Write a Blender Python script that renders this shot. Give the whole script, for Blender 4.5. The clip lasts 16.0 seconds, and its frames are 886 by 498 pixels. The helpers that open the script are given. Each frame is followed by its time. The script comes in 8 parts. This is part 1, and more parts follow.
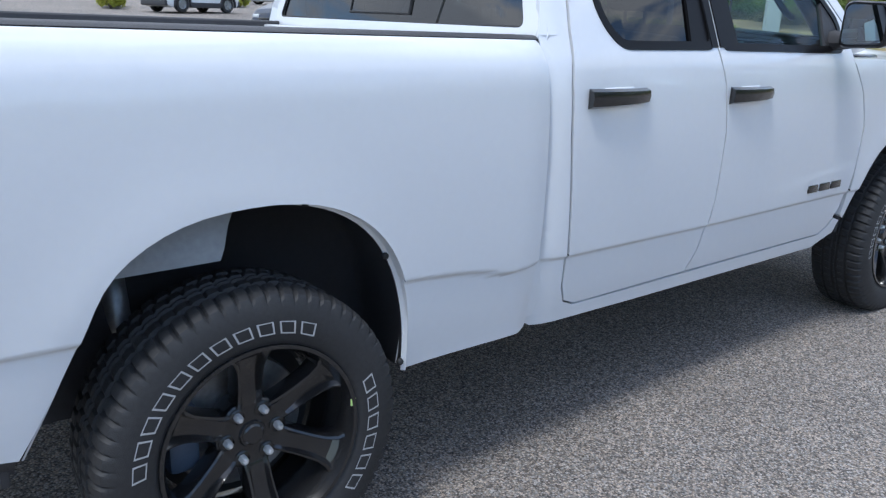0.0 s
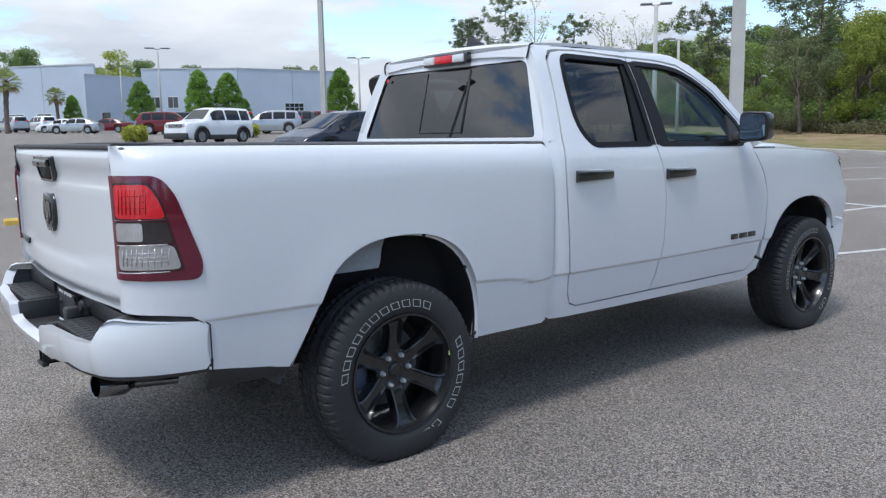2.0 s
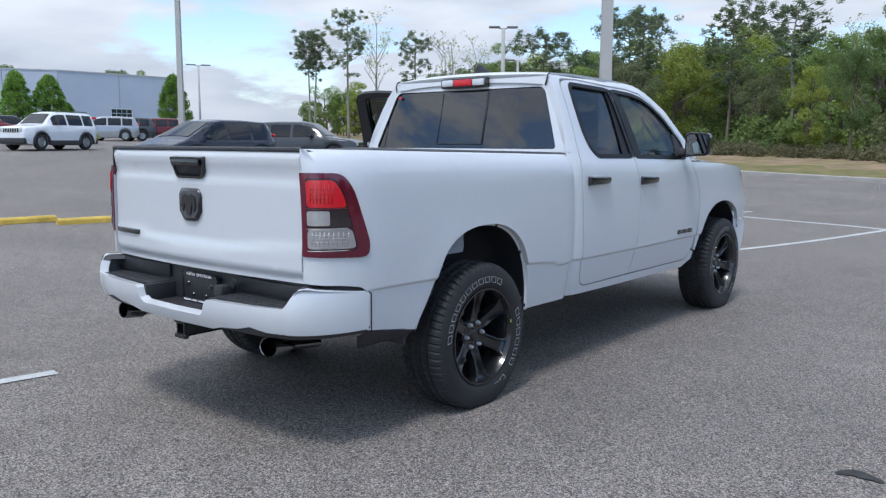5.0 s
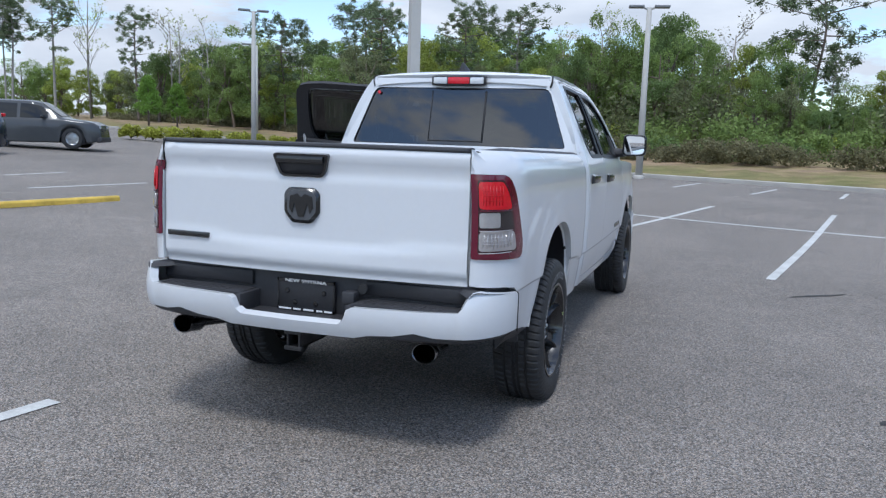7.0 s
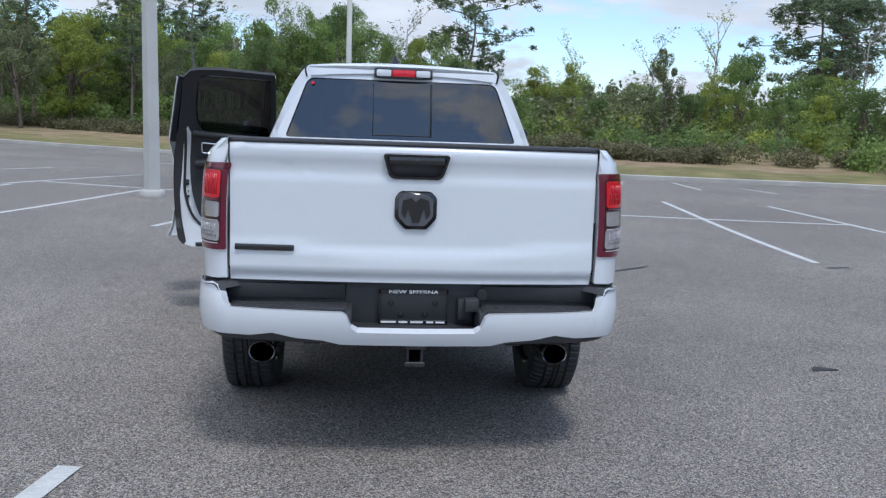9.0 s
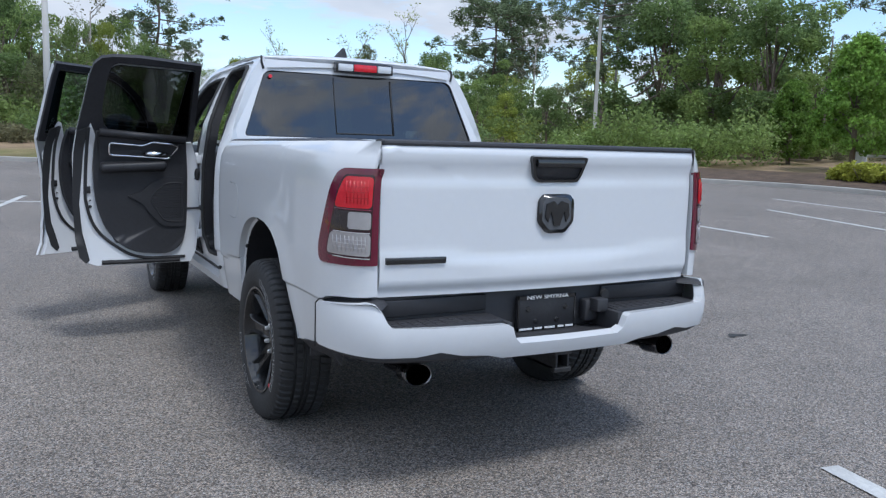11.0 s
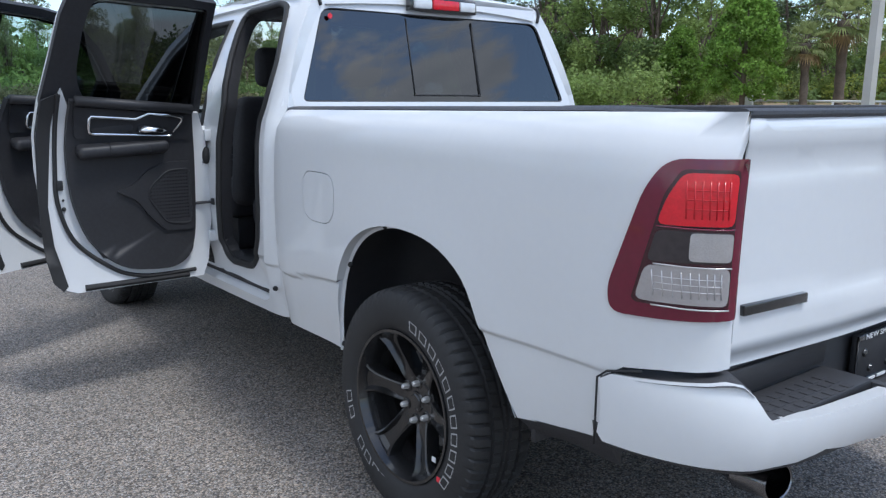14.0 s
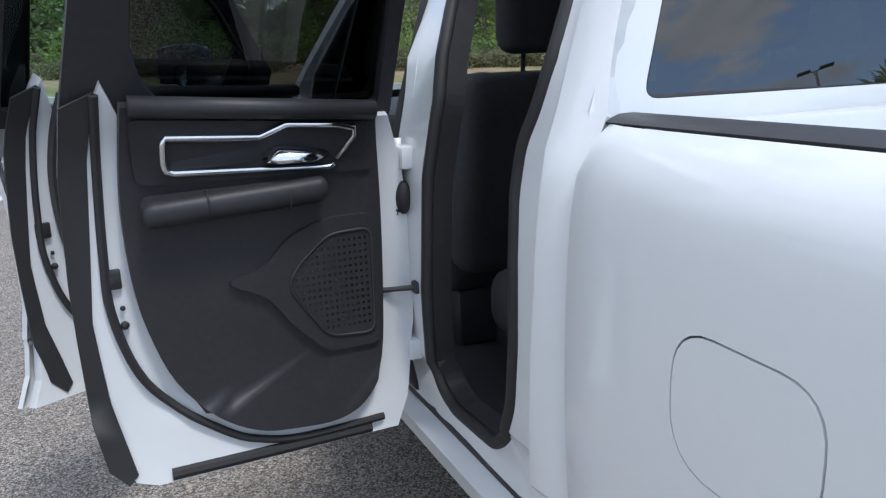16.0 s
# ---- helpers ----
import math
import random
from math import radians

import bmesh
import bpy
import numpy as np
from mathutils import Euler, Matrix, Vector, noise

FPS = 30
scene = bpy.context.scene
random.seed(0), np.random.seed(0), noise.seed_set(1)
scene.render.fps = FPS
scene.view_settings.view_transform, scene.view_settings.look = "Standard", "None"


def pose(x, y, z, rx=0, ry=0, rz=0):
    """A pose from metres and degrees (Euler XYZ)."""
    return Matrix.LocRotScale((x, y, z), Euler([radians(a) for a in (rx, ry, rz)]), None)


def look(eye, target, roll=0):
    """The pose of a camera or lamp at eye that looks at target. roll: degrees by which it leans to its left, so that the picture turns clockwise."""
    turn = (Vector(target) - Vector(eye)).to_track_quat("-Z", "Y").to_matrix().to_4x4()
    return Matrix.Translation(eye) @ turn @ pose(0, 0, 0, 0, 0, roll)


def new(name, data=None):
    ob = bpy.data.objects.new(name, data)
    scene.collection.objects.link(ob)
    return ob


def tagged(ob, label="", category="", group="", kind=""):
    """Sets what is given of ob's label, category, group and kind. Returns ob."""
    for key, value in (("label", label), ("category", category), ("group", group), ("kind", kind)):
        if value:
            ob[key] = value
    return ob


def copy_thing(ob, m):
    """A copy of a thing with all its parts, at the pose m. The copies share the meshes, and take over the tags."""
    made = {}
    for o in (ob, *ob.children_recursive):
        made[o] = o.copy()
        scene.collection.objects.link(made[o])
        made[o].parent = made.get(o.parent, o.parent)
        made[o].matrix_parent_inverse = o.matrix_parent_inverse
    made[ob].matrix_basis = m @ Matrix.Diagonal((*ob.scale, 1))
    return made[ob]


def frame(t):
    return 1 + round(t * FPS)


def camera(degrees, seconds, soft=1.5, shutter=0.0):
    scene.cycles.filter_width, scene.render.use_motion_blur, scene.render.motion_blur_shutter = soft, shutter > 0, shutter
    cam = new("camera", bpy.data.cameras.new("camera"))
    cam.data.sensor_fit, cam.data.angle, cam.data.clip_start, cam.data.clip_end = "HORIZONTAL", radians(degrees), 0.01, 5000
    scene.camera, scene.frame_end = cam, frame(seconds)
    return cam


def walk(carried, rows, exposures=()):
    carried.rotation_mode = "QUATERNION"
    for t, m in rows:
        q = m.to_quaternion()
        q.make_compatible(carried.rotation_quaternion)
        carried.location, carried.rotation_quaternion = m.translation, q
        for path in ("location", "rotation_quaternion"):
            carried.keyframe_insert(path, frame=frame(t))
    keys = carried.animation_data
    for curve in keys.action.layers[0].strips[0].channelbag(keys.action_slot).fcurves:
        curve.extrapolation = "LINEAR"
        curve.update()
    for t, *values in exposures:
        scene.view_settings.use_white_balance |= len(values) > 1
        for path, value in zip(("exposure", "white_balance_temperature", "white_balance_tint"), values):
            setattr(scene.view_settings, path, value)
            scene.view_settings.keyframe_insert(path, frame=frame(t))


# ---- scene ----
cam = camera(58.0, 16.0, 1.3)
PATH = [
    (0, (2.625, -0.775, 1.446), (1.128, 0.422, 0.877), 1.6),
    (0.5, (2.904, -1.102, 1.454), (1.368, 0.114, 1.049), -0.4),
    (1, (3.197, -1.409, 1.447), (1.659, -0.177, 1.104), -1.0),
    (1.5, (3.475, -1.731, 1.455), (1.94, -0.491, 1.128), -1.1),
    (2, (3.751, -1.982, 1.437), (2.2, -0.752, 1.149), -1.0),
    (2.5, (3.934, -2.218, 1.42), (2.381, -0.99, 1.131), -0.9),
    (3, (4.066, -2.428, 1.415), (2.52, -1.197, 1.109), -0.8),
    (3.5, (4.15, -2.541, 1.401), (2.603, -1.306, 1.117), -0.7),
    (4, (4.098, -2.752, 1.407), (2.59, -1.465, 1.144), -0.3),
    (4.2, (4.007, -2.904, 1.421), (2.543, -1.565, 1.163), -0.2),
    (6.3, (2.472, -4.12, 1.443), (1.569, -2.358, 1.165), 1.2),
    (6.5, (2.292, -4.211, 1.449), (1.45, -2.418, 1.169), 1.3),
    (7, (1.81, -4.44, 1.46), (1.164, -2.567, 1.183), 1.8),
    (7.5, (1.312, -4.537, 1.451), (0.845, -2.613, 1.171), 2.1),
    (8, (0.791, -4.645, 1.458), (0.57, -2.677, 1.178), 2.4),
    (8.5, (0.275, -4.647, 1.451), (0.231, -2.668, 1.168), 2.1),
    (9, (-0.221, -4.589, 1.454), (-0.032, -2.619, 1.171), 2.0),
    (9.2, (-0.447, -4.567, 1.473), (-0.166, -2.608, 1.189), 2.0),
    (11.3, (-2.278, -3.787, 1.425), (-1.247, -2.096, 1.148), 2.0),
    (11.5, (-2.442, -3.703, 1.431), (-1.352, -2.05, 1.15), 2.1),
    (12, (-2.675, -3.421, 1.418), (-1.482, -1.844, 1.117), 1.5),
    (12.5, (-2.797, -3.181, 1.435), (-1.52, -1.675, 1.117), 1.7),
    (13, (-2.862, -2.966, 1.441), (-1.549, -1.499, 1.091), 1.7),
    (13.5, (-2.68, -2.585, 1.436), (-1.378, -1.112, 1.07), 1.2),
    (14, (-2.451, -2.135, 1.445), (-1.246, -0.586, 1.063), 0.5),
    (14.5, (-2.23, -1.621, 1.47), (-1.139, 0.008, 1.075), -0.2),
    (15, (-1.983, -1.122, 1.484), (-1.039, 0.592, 1.072), -0.8),
    (15.5, (-1.806, -0.599, 1.496), (-0.921, 1.141, 1.064), -1.0),
    (16, (-1.607, -0.095, 1.5), (-0.853, 1.69, 1.006), -1.9),
]
walk(cam, [(t, look(eye, target, roll)) for t, eye, target, roll in PATH], [(0, 0.40, 5950, 9), (1, 0.24, 6180, 9), (2, 0.12, 6180, 9), (3.5, -0.01, 6120, 9), (6.5, 0.02, 5870, 9), (9, -0.04, 5850, 9), (12, 0.0, 5880, 9), (13.5, 0.14, 5950, 9), (14.5, 0.22, 5970, 9), (16, 0.33, 6150, 9)])

# ---- sky and sun ----
world = bpy.data.worlds.new("sky")
scene.world = world
world.use_nodes = True
SUN_TO = Vector((0.13, -0.40, 0.90)).normalized()
wn, wl = world.node_tree.nodes, world.node_tree.links
bg = wn["Background"]
sky = wn.new("ShaderNodeTexSky")
sky.sky_type, sky.sun_disc = "NISHITA", False
sky.sun_elevation = math.asin(SUN_TO.z)
sky.sun_rotation = math.atan2(SUN_TO.x, SUN_TO.y)
sky.dust_density, sky.ozone_density = 0.6, 1.5
tc = wn.new("ShaderNodeTexCoord")
squash = wn.new("ShaderNodeMapping")
squash.inputs["Scale"].default_value = (1.0, 1.0, 3.8)
wl.new(tc.outputs["Generated"], squash.inputs["Vector"])
cn = wn.new("ShaderNodeTexNoise")
cn.inputs["Scale"].default_value, cn.inputs["Detail"].default_value = 3.3, 10.0
cn.inputs["Roughness"].default_value = 0.58
wl.new(squash.outputs["Vector"], cn.inputs["Vector"])
cr = wn.new("ShaderNodeValToRGB")
cr.color_ramp.elements[0].position, cr.color_ramp.elements[0].color = 0.462, (0, 0, 0, 1)
cr.color_ramp.elements[1].position, cr.color_ramp.elements[1].color = 0.545, (1, 1, 1, 1)
# the cover is thicker over the far side of the lot than over the woods
cover = wn.new("ShaderNodeVectorMath")
cover.operation = "DOT_PRODUCT"
cover.inputs[1].default_value = (-0.080, 0.004, 0.0)
wl.new(tc.outputs["Generated"], cover.inputs[0])
thin = wn.new("ShaderNodeMath")
wl.new(cover.outputs["Value"], thin.inputs[0])
wl.new(cn.outputs["Fac"], thin.inputs[1])
wl.new(thin.outputs[0], cr.inputs["Fac"])
cn2 = wn.new("ShaderNodeTexNoise")
cn2.inputs["Scale"].default_value, cn2.inputs["Detail"].default_value = 4.1, 6.0
wl.new(squash.outputs["Vector"], cn2.inputs["Vector"])
cc = wn.new("ShaderNodeValToRGB")
cc.color_ramp.elements[0].position, cc.color_ramp.elements[0].color = 0.36, (5.8, 6.2, 6.9, 1)
cc.color_ramp.elements[1].position, cc.color_ramp.elements[1].color = 0.64, (8.2, 8.4, 8.8, 1)
wl.new(cn2.outputs["Fac"], cc.inputs["Fac"])
# overcast parts grow brighter from the horizon up to the zenith
sepz = wn.new("ShaderNodeSeparateXYZ")
wl.new(tc.outputs["Generated"], sepz.inputs[0])
zen = wn.new("ShaderNodeMapRange")
zen.inputs["To Min"].default_value, zen.inputs["To Max"].default_value = 0.385, 0.86
wl.new(sepz.outputs["Z"], zen.inputs["Value"])
czen = wn.new("ShaderNodeVectorMath")
czen.operation = "SCALE"
wl.new(cc.outputs["Color"], czen.inputs[0])
wl.new(zen.outputs["Result"], czen.inputs["Scale"])
cmix = wn.new("ShaderNodeMix")
cmix.data_type = "RGBA"
wl.new(cr.outputs["Color"], cmix.inputs["Factor"])
blue = wn.new("ShaderNodeVectorMath")
blue.operation = "SCALE"
blue.inputs["Scale"].default_value = 0.86
wl.new(sky.outputs["Color"], blue.inputs[0])
wl.new(blue.outputs[0], cmix.inputs["A"])
wl.new(czen.outputs[0], cmix.inputs["B"])
wl.new(cmix.outputs["Result"], bg.inputs["Color"])
bg.inputs["Strength"].default_value = 0.233

sun = new("sun", bpy.data.lights.new("sun", "SUN"))
sun.data.energy, sun.data.angle, sun.data.color = 1.95, radians(11), (1.0, 0.96, 0.9)
sun.matrix_world = look(SUN_TO * 60, (0, 0, 0))

# ---- materials ----
def M(name, col, rough=0.5, metal=0.0, var=0.1, scale=3.0, fine=60.0, bump=0.0, bscale=150.0, coat=0.0, per=0.0, isl=0.0, spec=0.5):
    m = bpy.data.materials.new(name)
    m.use_nodes = True
    N, L = m.node_tree.nodes, m.node_tree.links
    b = N["Principled BSDF"]
    b.inputs["Roughness"].default_value, b.inputs["Metallic"].default_value = rough, metal
    b.inputs["Specular IOR Level"].default_value = spec
    if coat:
        b.inputs["Coat Weight"].default_value, b.inputs["Coat Roughness"].default_value = coat, 0.03
    tcn = N.new("ShaderNodeTexCoord")
    last = None
    for i, (s, amount) in enumerate(((scale, var), (fine, var * 0.7))):
        n = N.new("ShaderNodeTexNoise")
        n.inputs["Scale"].default_value, n.inputs["Detail"].default_value = s, 4.0
        L.new(tcn.outputs["Object"], n.inputs["Vector"])
        r = N.new("ShaderNodeMapRange")
        r.inputs["From Min"].default_value, r.inputs["From Max"].default_value = 0.3, 0.7
        r.inputs["To Min"].default_value, r.inputs["To Max"].default_value = 1 - amount, 1 + amount
        L.new(n.outputs["Fac"], r.inputs["Value"])
        if last is None:
            last = r.outputs["Result"]
        else:
            q = N.new("ShaderNodeMath")
            q.operation = "MULTIPLY"
            L.new(last, q.inputs[0]), L.new(r.outputs["Result"], q.inputs[1])
            last = q.outputs[0]
    for amount, node, out in ((per, "ShaderNodeObjectInfo", "Random"), (isl, "ShaderNodeNewGeometry", "Random Per Island")):
        if amount:
            g = N.new(node)
            r = N.new("ShaderNodeMapRange")
            r.inputs["To Min"].default_value, r.inputs["To Max"].default_value = 1 - amount, 1 + amount
            L.new(g.outputs[out], r.inputs["Value"])
            q = N.new("ShaderNodeMath")
            q.operation = "MULTIPLY"
            L.new(last, q.inputs[0]), L.new(r.outputs["Result"], q.inputs[1])
            last = q.outputs[0]
    v = N.new("ShaderNodeVectorMath")
    v.operation = "SCALE"
    v.inputs[0].default_value = col
    L.new(last, v.inputs["Scale"])
    L.new(v.outputs[0], b.inputs["Base Color"])
    if bump:
        n = N.new("ShaderNodeTexNoise")
        n.inputs["Scale"].default_value, n.inputs["Detail"].default_value = bscale, 3.0
        L.new(tcn.outputs["Object"], n.inputs["Vector"])
        k = N.new("ShaderNodeBump")
        k.inputs["Strength"].default_value, k.inputs["Distance"].default_value = bump, 0.01
        L.new(n.outputs["Fac"], k.inputs["Height"])
        L.new(k.outputs[0], b.inputs["Normal"])
    return m


def glass(name, tint, ior=1.6, rough=0.0):
    """A tinted pane: light passes with the tint, and the surface mirrors by Fresnel."""
    m = bpy.data.materials.new(name)
    m.use_nodes = True
    N, L = m.node_tree.nodes, m.node_tree.links
    N.remove(N["Principled BSDF"])
    t, g, x = N.new("ShaderNodeBsdfTransparent"), N.new("ShaderNodeBsdfGlossy"), N.new("ShaderNodeMixShader")
    t.inputs["Color"].default_value = (*tint, 1)
    g.inputs["Roughness"].default_value = rough
    f0 = ((ior - 1) / (ior + 1)) ** 2
    lw, pw, mr = N.new("ShaderNodeLayerWeight"), N.new("ShaderNodeMath"), N.new("ShaderNodeMapRange")
    pw.operation = "POWER"
    pw.inputs[1].default_value = 5.0
    L.new(lw.outputs["Facing"], pw.inputs[0])
    mr.inputs["To Min"].default_value, mr.inputs["To Max"].default_value = f0, 1.0
    L.new(pw.outputs[0], mr.inputs["Value"])
    L.new(mr.outputs["Result"], x.inputs[0]), L.new(t.outputs[0], x.inputs[1]), L.new(g.outputs[0], x.inputs[2])
    L.new(x.outputs[0], N["Material Output"].inputs["Surface"])
    return m


def leaf(name, col, isl=0.35, per=0.15, thin=0.5):
    m = M(name, col, 0.6, 0, 0.15, 0.4, 3.0, isl=isl, per=per, spec=0.25)
    N, L = m.node_tree.nodes, m.node_tree.links
    b = N["Principled BSDF"]
    tr, x = N.new("ShaderNodeBsdfTranslucent"), N.new("ShaderNodeMixShader")
    L.new(b.inputs["Base Color"].links[0].from_socket, tr.inputs["Color"])
    x.inputs[0].default_value = thin
    L.new(b.outputs[0], x.inputs[1]), L.new(tr.outputs[0], x.inputs[2])
    L.new(x.outputs[0], N["Material Output"].inputs["Surface"])
    return m


PAINT = M("white_paint", (0.665, 0.678, 0.692), 0.32, 0, 0.012, 0.8, 40, coat=0.8)
BLACK_GLOSS = M("gloss_black_paint", (0.012, 0.012, 0.013), 0.22, 0, 0.1, coat=0.6)
BLACK_SATIN = M("satin_black_window_trim", (0.007, 0.007, 0.008), 0.34, 0, 0.1, spec=0.14)
BLACK_PLASTIC = M("black_textured_plastic", (0.036, 0.036, 0.040), 0.55, 0, 0.12, bump=0.15, bscale=500)
TRIM = M("black_soft_trim", (0.027, 0.027, 0.030), 0.44, 0, 0.15, bump=0.12, bscale=700, spec=0.35)
CLOTH = M("dark_seat_cloth", (0.032, 0.032, 0.037), 0.85, 0, 0.2, bump=0.3, bscale=900)
RUBBER = M("tyre_rubber", (0.022, 0.022, 0.023), 0.65, 0, 0.2, 5, 90, bump=0.15, bscale=300)
SEAL = M("rubber_seal", (0.018, 0.018, 0.019), 0.65, 0, 0.1)
RIM = M("satin_black_wheel", (0.016, 0.016, 0.017), 0.24, 0.2, 0.1, coat=0.6)
CHROME = M("chrome", (0.75, 0.76, 0.78), 0.10, 1.0, 0.03)
NUT = M("zinc_lug_nut", (0.66, 0.66, 0.65), 0.28, 0.45, 0.1)
STEEL = M("dark_steel", (0.05, 0.05, 0.052), 0.5, 0.6, 0.3, 8, 80, bump=0.1)
RAWSTEEL = M("grey_steel", (0.30, 0.30, 0.30), 0.45, 0.8, 0.2)
LETTER = M("white_tyre_lettering", (0.40, 0.40, 0.40), 0.6, 0, 0.15)
PLATE_WHITE = M("white_plate_print", (0.75, 0.75, 0.75), 0.5, 0, 0.05)
RED_HOUSING = M("dark_red_lens_housing", (0.12, 0.002, 0.020), 0.14, 0, 0.08, coat=0.8)
RED_LENS = M("bright_red_lens", (0.62, 0.006, 0.018), 0.16, 0, 0.08, 40, 160, bump=0.06, bscale=260, coat=0.6)
CLEAR_LENS = M("clear_ribbed_lens", (0.50, 0.48, 0.48), 0.15, 0.55, 0.06, 30, 200, bump=0.12, bscale=240, coat=1.0)
DARK_LENS = M("dark_maroon_lens_surround", (0.040, 0.004, 0.010), 0.2, 0, 0.1, coat=0.5)
RED_DEEP = M("deep_red_flutes", (0.52, 0.004, 0.012), 0.2, 0, 0.08, coat=0.4)
CARGO_LENS = M("clear_white_lens", (0.66, 0.67, 0.68), 0.12, 0.1, 0.05, 30, 200, bump=0.1, bscale=240, coat=1.0)
FLUTE = M("grey_lens_flutes", (0.56, 0.54, 0.54), 0.2, 0.5, 0.1)
SMOKE_LENS = M("smoked_lens", (0.035, 0.028, 0.030), 0.15, 0.1, 0.15, coat=0.6)
GLASS_DARK = glass("privacy_glass", (0.085, 0.092, 0.098), 1.85)
GLASS_REAR = glass("dark_rear_glass", (0.035, 0.04, 0.045), 2.15)
GLASS_SIDE = glass("clear_tinted_glass", (0.66, 0.86, 0.85), 1.5)
GLASS_CLEAR = glass("windscreen_glass", (0.82, 0.87, 0.85), 1.5)
MIRROR = M("mirror_glass", (0.85, 0.86, 0.88), 0.01, 1.0, 0.0)
YELLOW_DOT = M("green_yellow_sticker", (0.55, 0.75, 0.25), 0.5)
EMBLEM_GREY = M("satin_dark_grey_emblem", (0.11, 0.115, 0.125), 0.32, 0.3, 0.1)
RED_DOT = M("red_paint_dot", (0.7, 0.03, 0.05), 0.5)


# ---- mesh tools ----
def part(name, bm, material, parent=None, label="", smooth=True, sharp=32.0):
    for f in bm.faces:
        f.smooth = smooth
    if smooth:
        for e in bm.edges:
            if len(e.link_faces) != 2 or e.calc_face_angle(0.0) > radians(sharp):
                e.smooth = False
    me = bpy.data.meshes.new(name)
    bm.to_mesh(me)
    bm.free()
    for m in material if isinstance(material, (list, tuple)) else (material,):
        me.materials.append(m)
    ob = new(name, me)
    ob.parent = parent
    return tagged(ob, label)


def thing(name, label, category, group="", kind="", at=(0, 0, 0), turn=0.0):
    ob = new(name)
    ob.empty_display_size = 0.2
    ob.matrix_basis = pose(*at, 0, 0, turn)
    return tagged(ob, label, category, group, kind)


def fix(bm):
    bmesh.ops.recalc_face_normals(bm, faces=bm.faces)
    return bm


def curve(pts, n=6, closed=False):
    """A smooth line through the points."""
    P = [Vector(p) for p in pts]
    out, k = [], len(P)
    for i in range(k if closed else k - 1):
        a = P[(i - 1) % k] if closed or i else P[0]
        b, c = P[i], P[(i + 1) % k]
        d = P[(i + 2) % k] if closed or i + 2 < k else P[-1]
        for j in range(n):
            t = j / n
            out.append(0.5 * ((2 * b) + (c - a) * t + (2 * a - 5 * b + 4 * c - d) * t * t + (3 * b - a - 3 * c + d) * t ** 3))
    if not closed:
        out.append(P[-1])
    return out


def rounded(pts, r, n=4):
    """The closed outline with its corners cut round; r: one radius or one for each corner."""
    out, k = [], len(pts)
    for i in range(k):
        a, b, c = Vector(pts[i - 1]), Vector(pts[i]), Vector(pts[(i + 1) % k])
        rr = r[i] if isinstance(r, (list, tuple)) else r
        u, v = a - b, c - b
        q = min(rr, u.length * 0.48, v.length * 0.48)
        if q < 1e-4:
            out.append(b)
            continue
        p0, p2 = b + u.normalized() * q, b + v.normalized() * q
        for j in range(n + 1):
            t = j / n
            out.append((1 - t) ** 2 * p0 + 2 * t * (1 - t) * b + t * t * p2)
    return out


def lerp_table(table, v):
    if v <= table[0][0]:
        return table[0][1]
    for (a, fa), (b, fb) in zip(table, table[1:]):
        if v <= b:
            return fa + (fb - fa) * (v - a) / (b - a)
    return table[-1][1]


def smooth_table(table, v):
    """A smooth line through a table of (v, value)."""
    n = len(table)
    if v <= table[0][0]:
        return table[0][1]
    if v >= table[-1][0]:
        return table[-1][1]
    i = max(j for j in range(n - 1) if table[j][0] <= v)
    (x0, y0), (x1, y1) = table[i], table[i + 1]

    def slope(j):
        if j == 0 or j == n - 1:
            a, b = (0, 1) if j == 0 else (n - 2, n - 1)
        else:
            a, b = j - 1, j + 1
        return (table[b][1] - table[a][1]) / (table[b][0] - table[a][0])
    h, t = x1 - x0, (v - x0) / (x1 - x0)
    return (2 * t ** 3 - 3 * t * t + 1) * y0 + (t ** 3 - 2 * t * t + t) * h * slope(i) + (3 * t * t - 2 * t ** 3) * y1 + (t ** 3 - t * t) * h * slope(i + 1)


def sstep(a, b, v):
    t = min(1.0, max(0.0, (v - a) / (b - a)))
    return t * t * (3 - 2 * t)


def box(bm, x0, x1, y0, y1, z0, z1, bevel=0.0, seg=2, m=None):
    r = bmesh.ops.create_cube(bm, size=1.0)
    vs = r["verts"]
    for v in vs:
        v.co = Vector((x0 + (x1 - x0) * (v.co.x + 0.5), y0 + (y1 - y0) * (v.co.y + 0.5), z0 + (z1 - z0) * (v.co.z + 0.5)))
    if bevel:
        es = list({e for v in vs for e in v.link_edges})
        vs = list({v for f in bmesh.ops.bevel(bm, geom=es, offset=bevel, segments=seg, profile=0.5, affect="EDGES")["faces"] for v in f.verts})
    if m is not None:
        bmesh.ops.transform(bm, matrix=m, verts=vs)
    return bm


def grid(bm, rows, closed=False, caps=False):
    """Faces between rows of points."""
    V = [[bm.verts.new(p) for p in row] for row in rows]
    n = len(V[0])
    for a, b in zip(V, V[1:]):
        for i in range(n if closed else n - 1):
            j = (i + 1) % n
            bm.faces.new((a[i], a[j], b[j], b[i]))
    if caps:
        bm.faces.new(V[0][::-1]), bm.faces.new(V[-1])
    return V


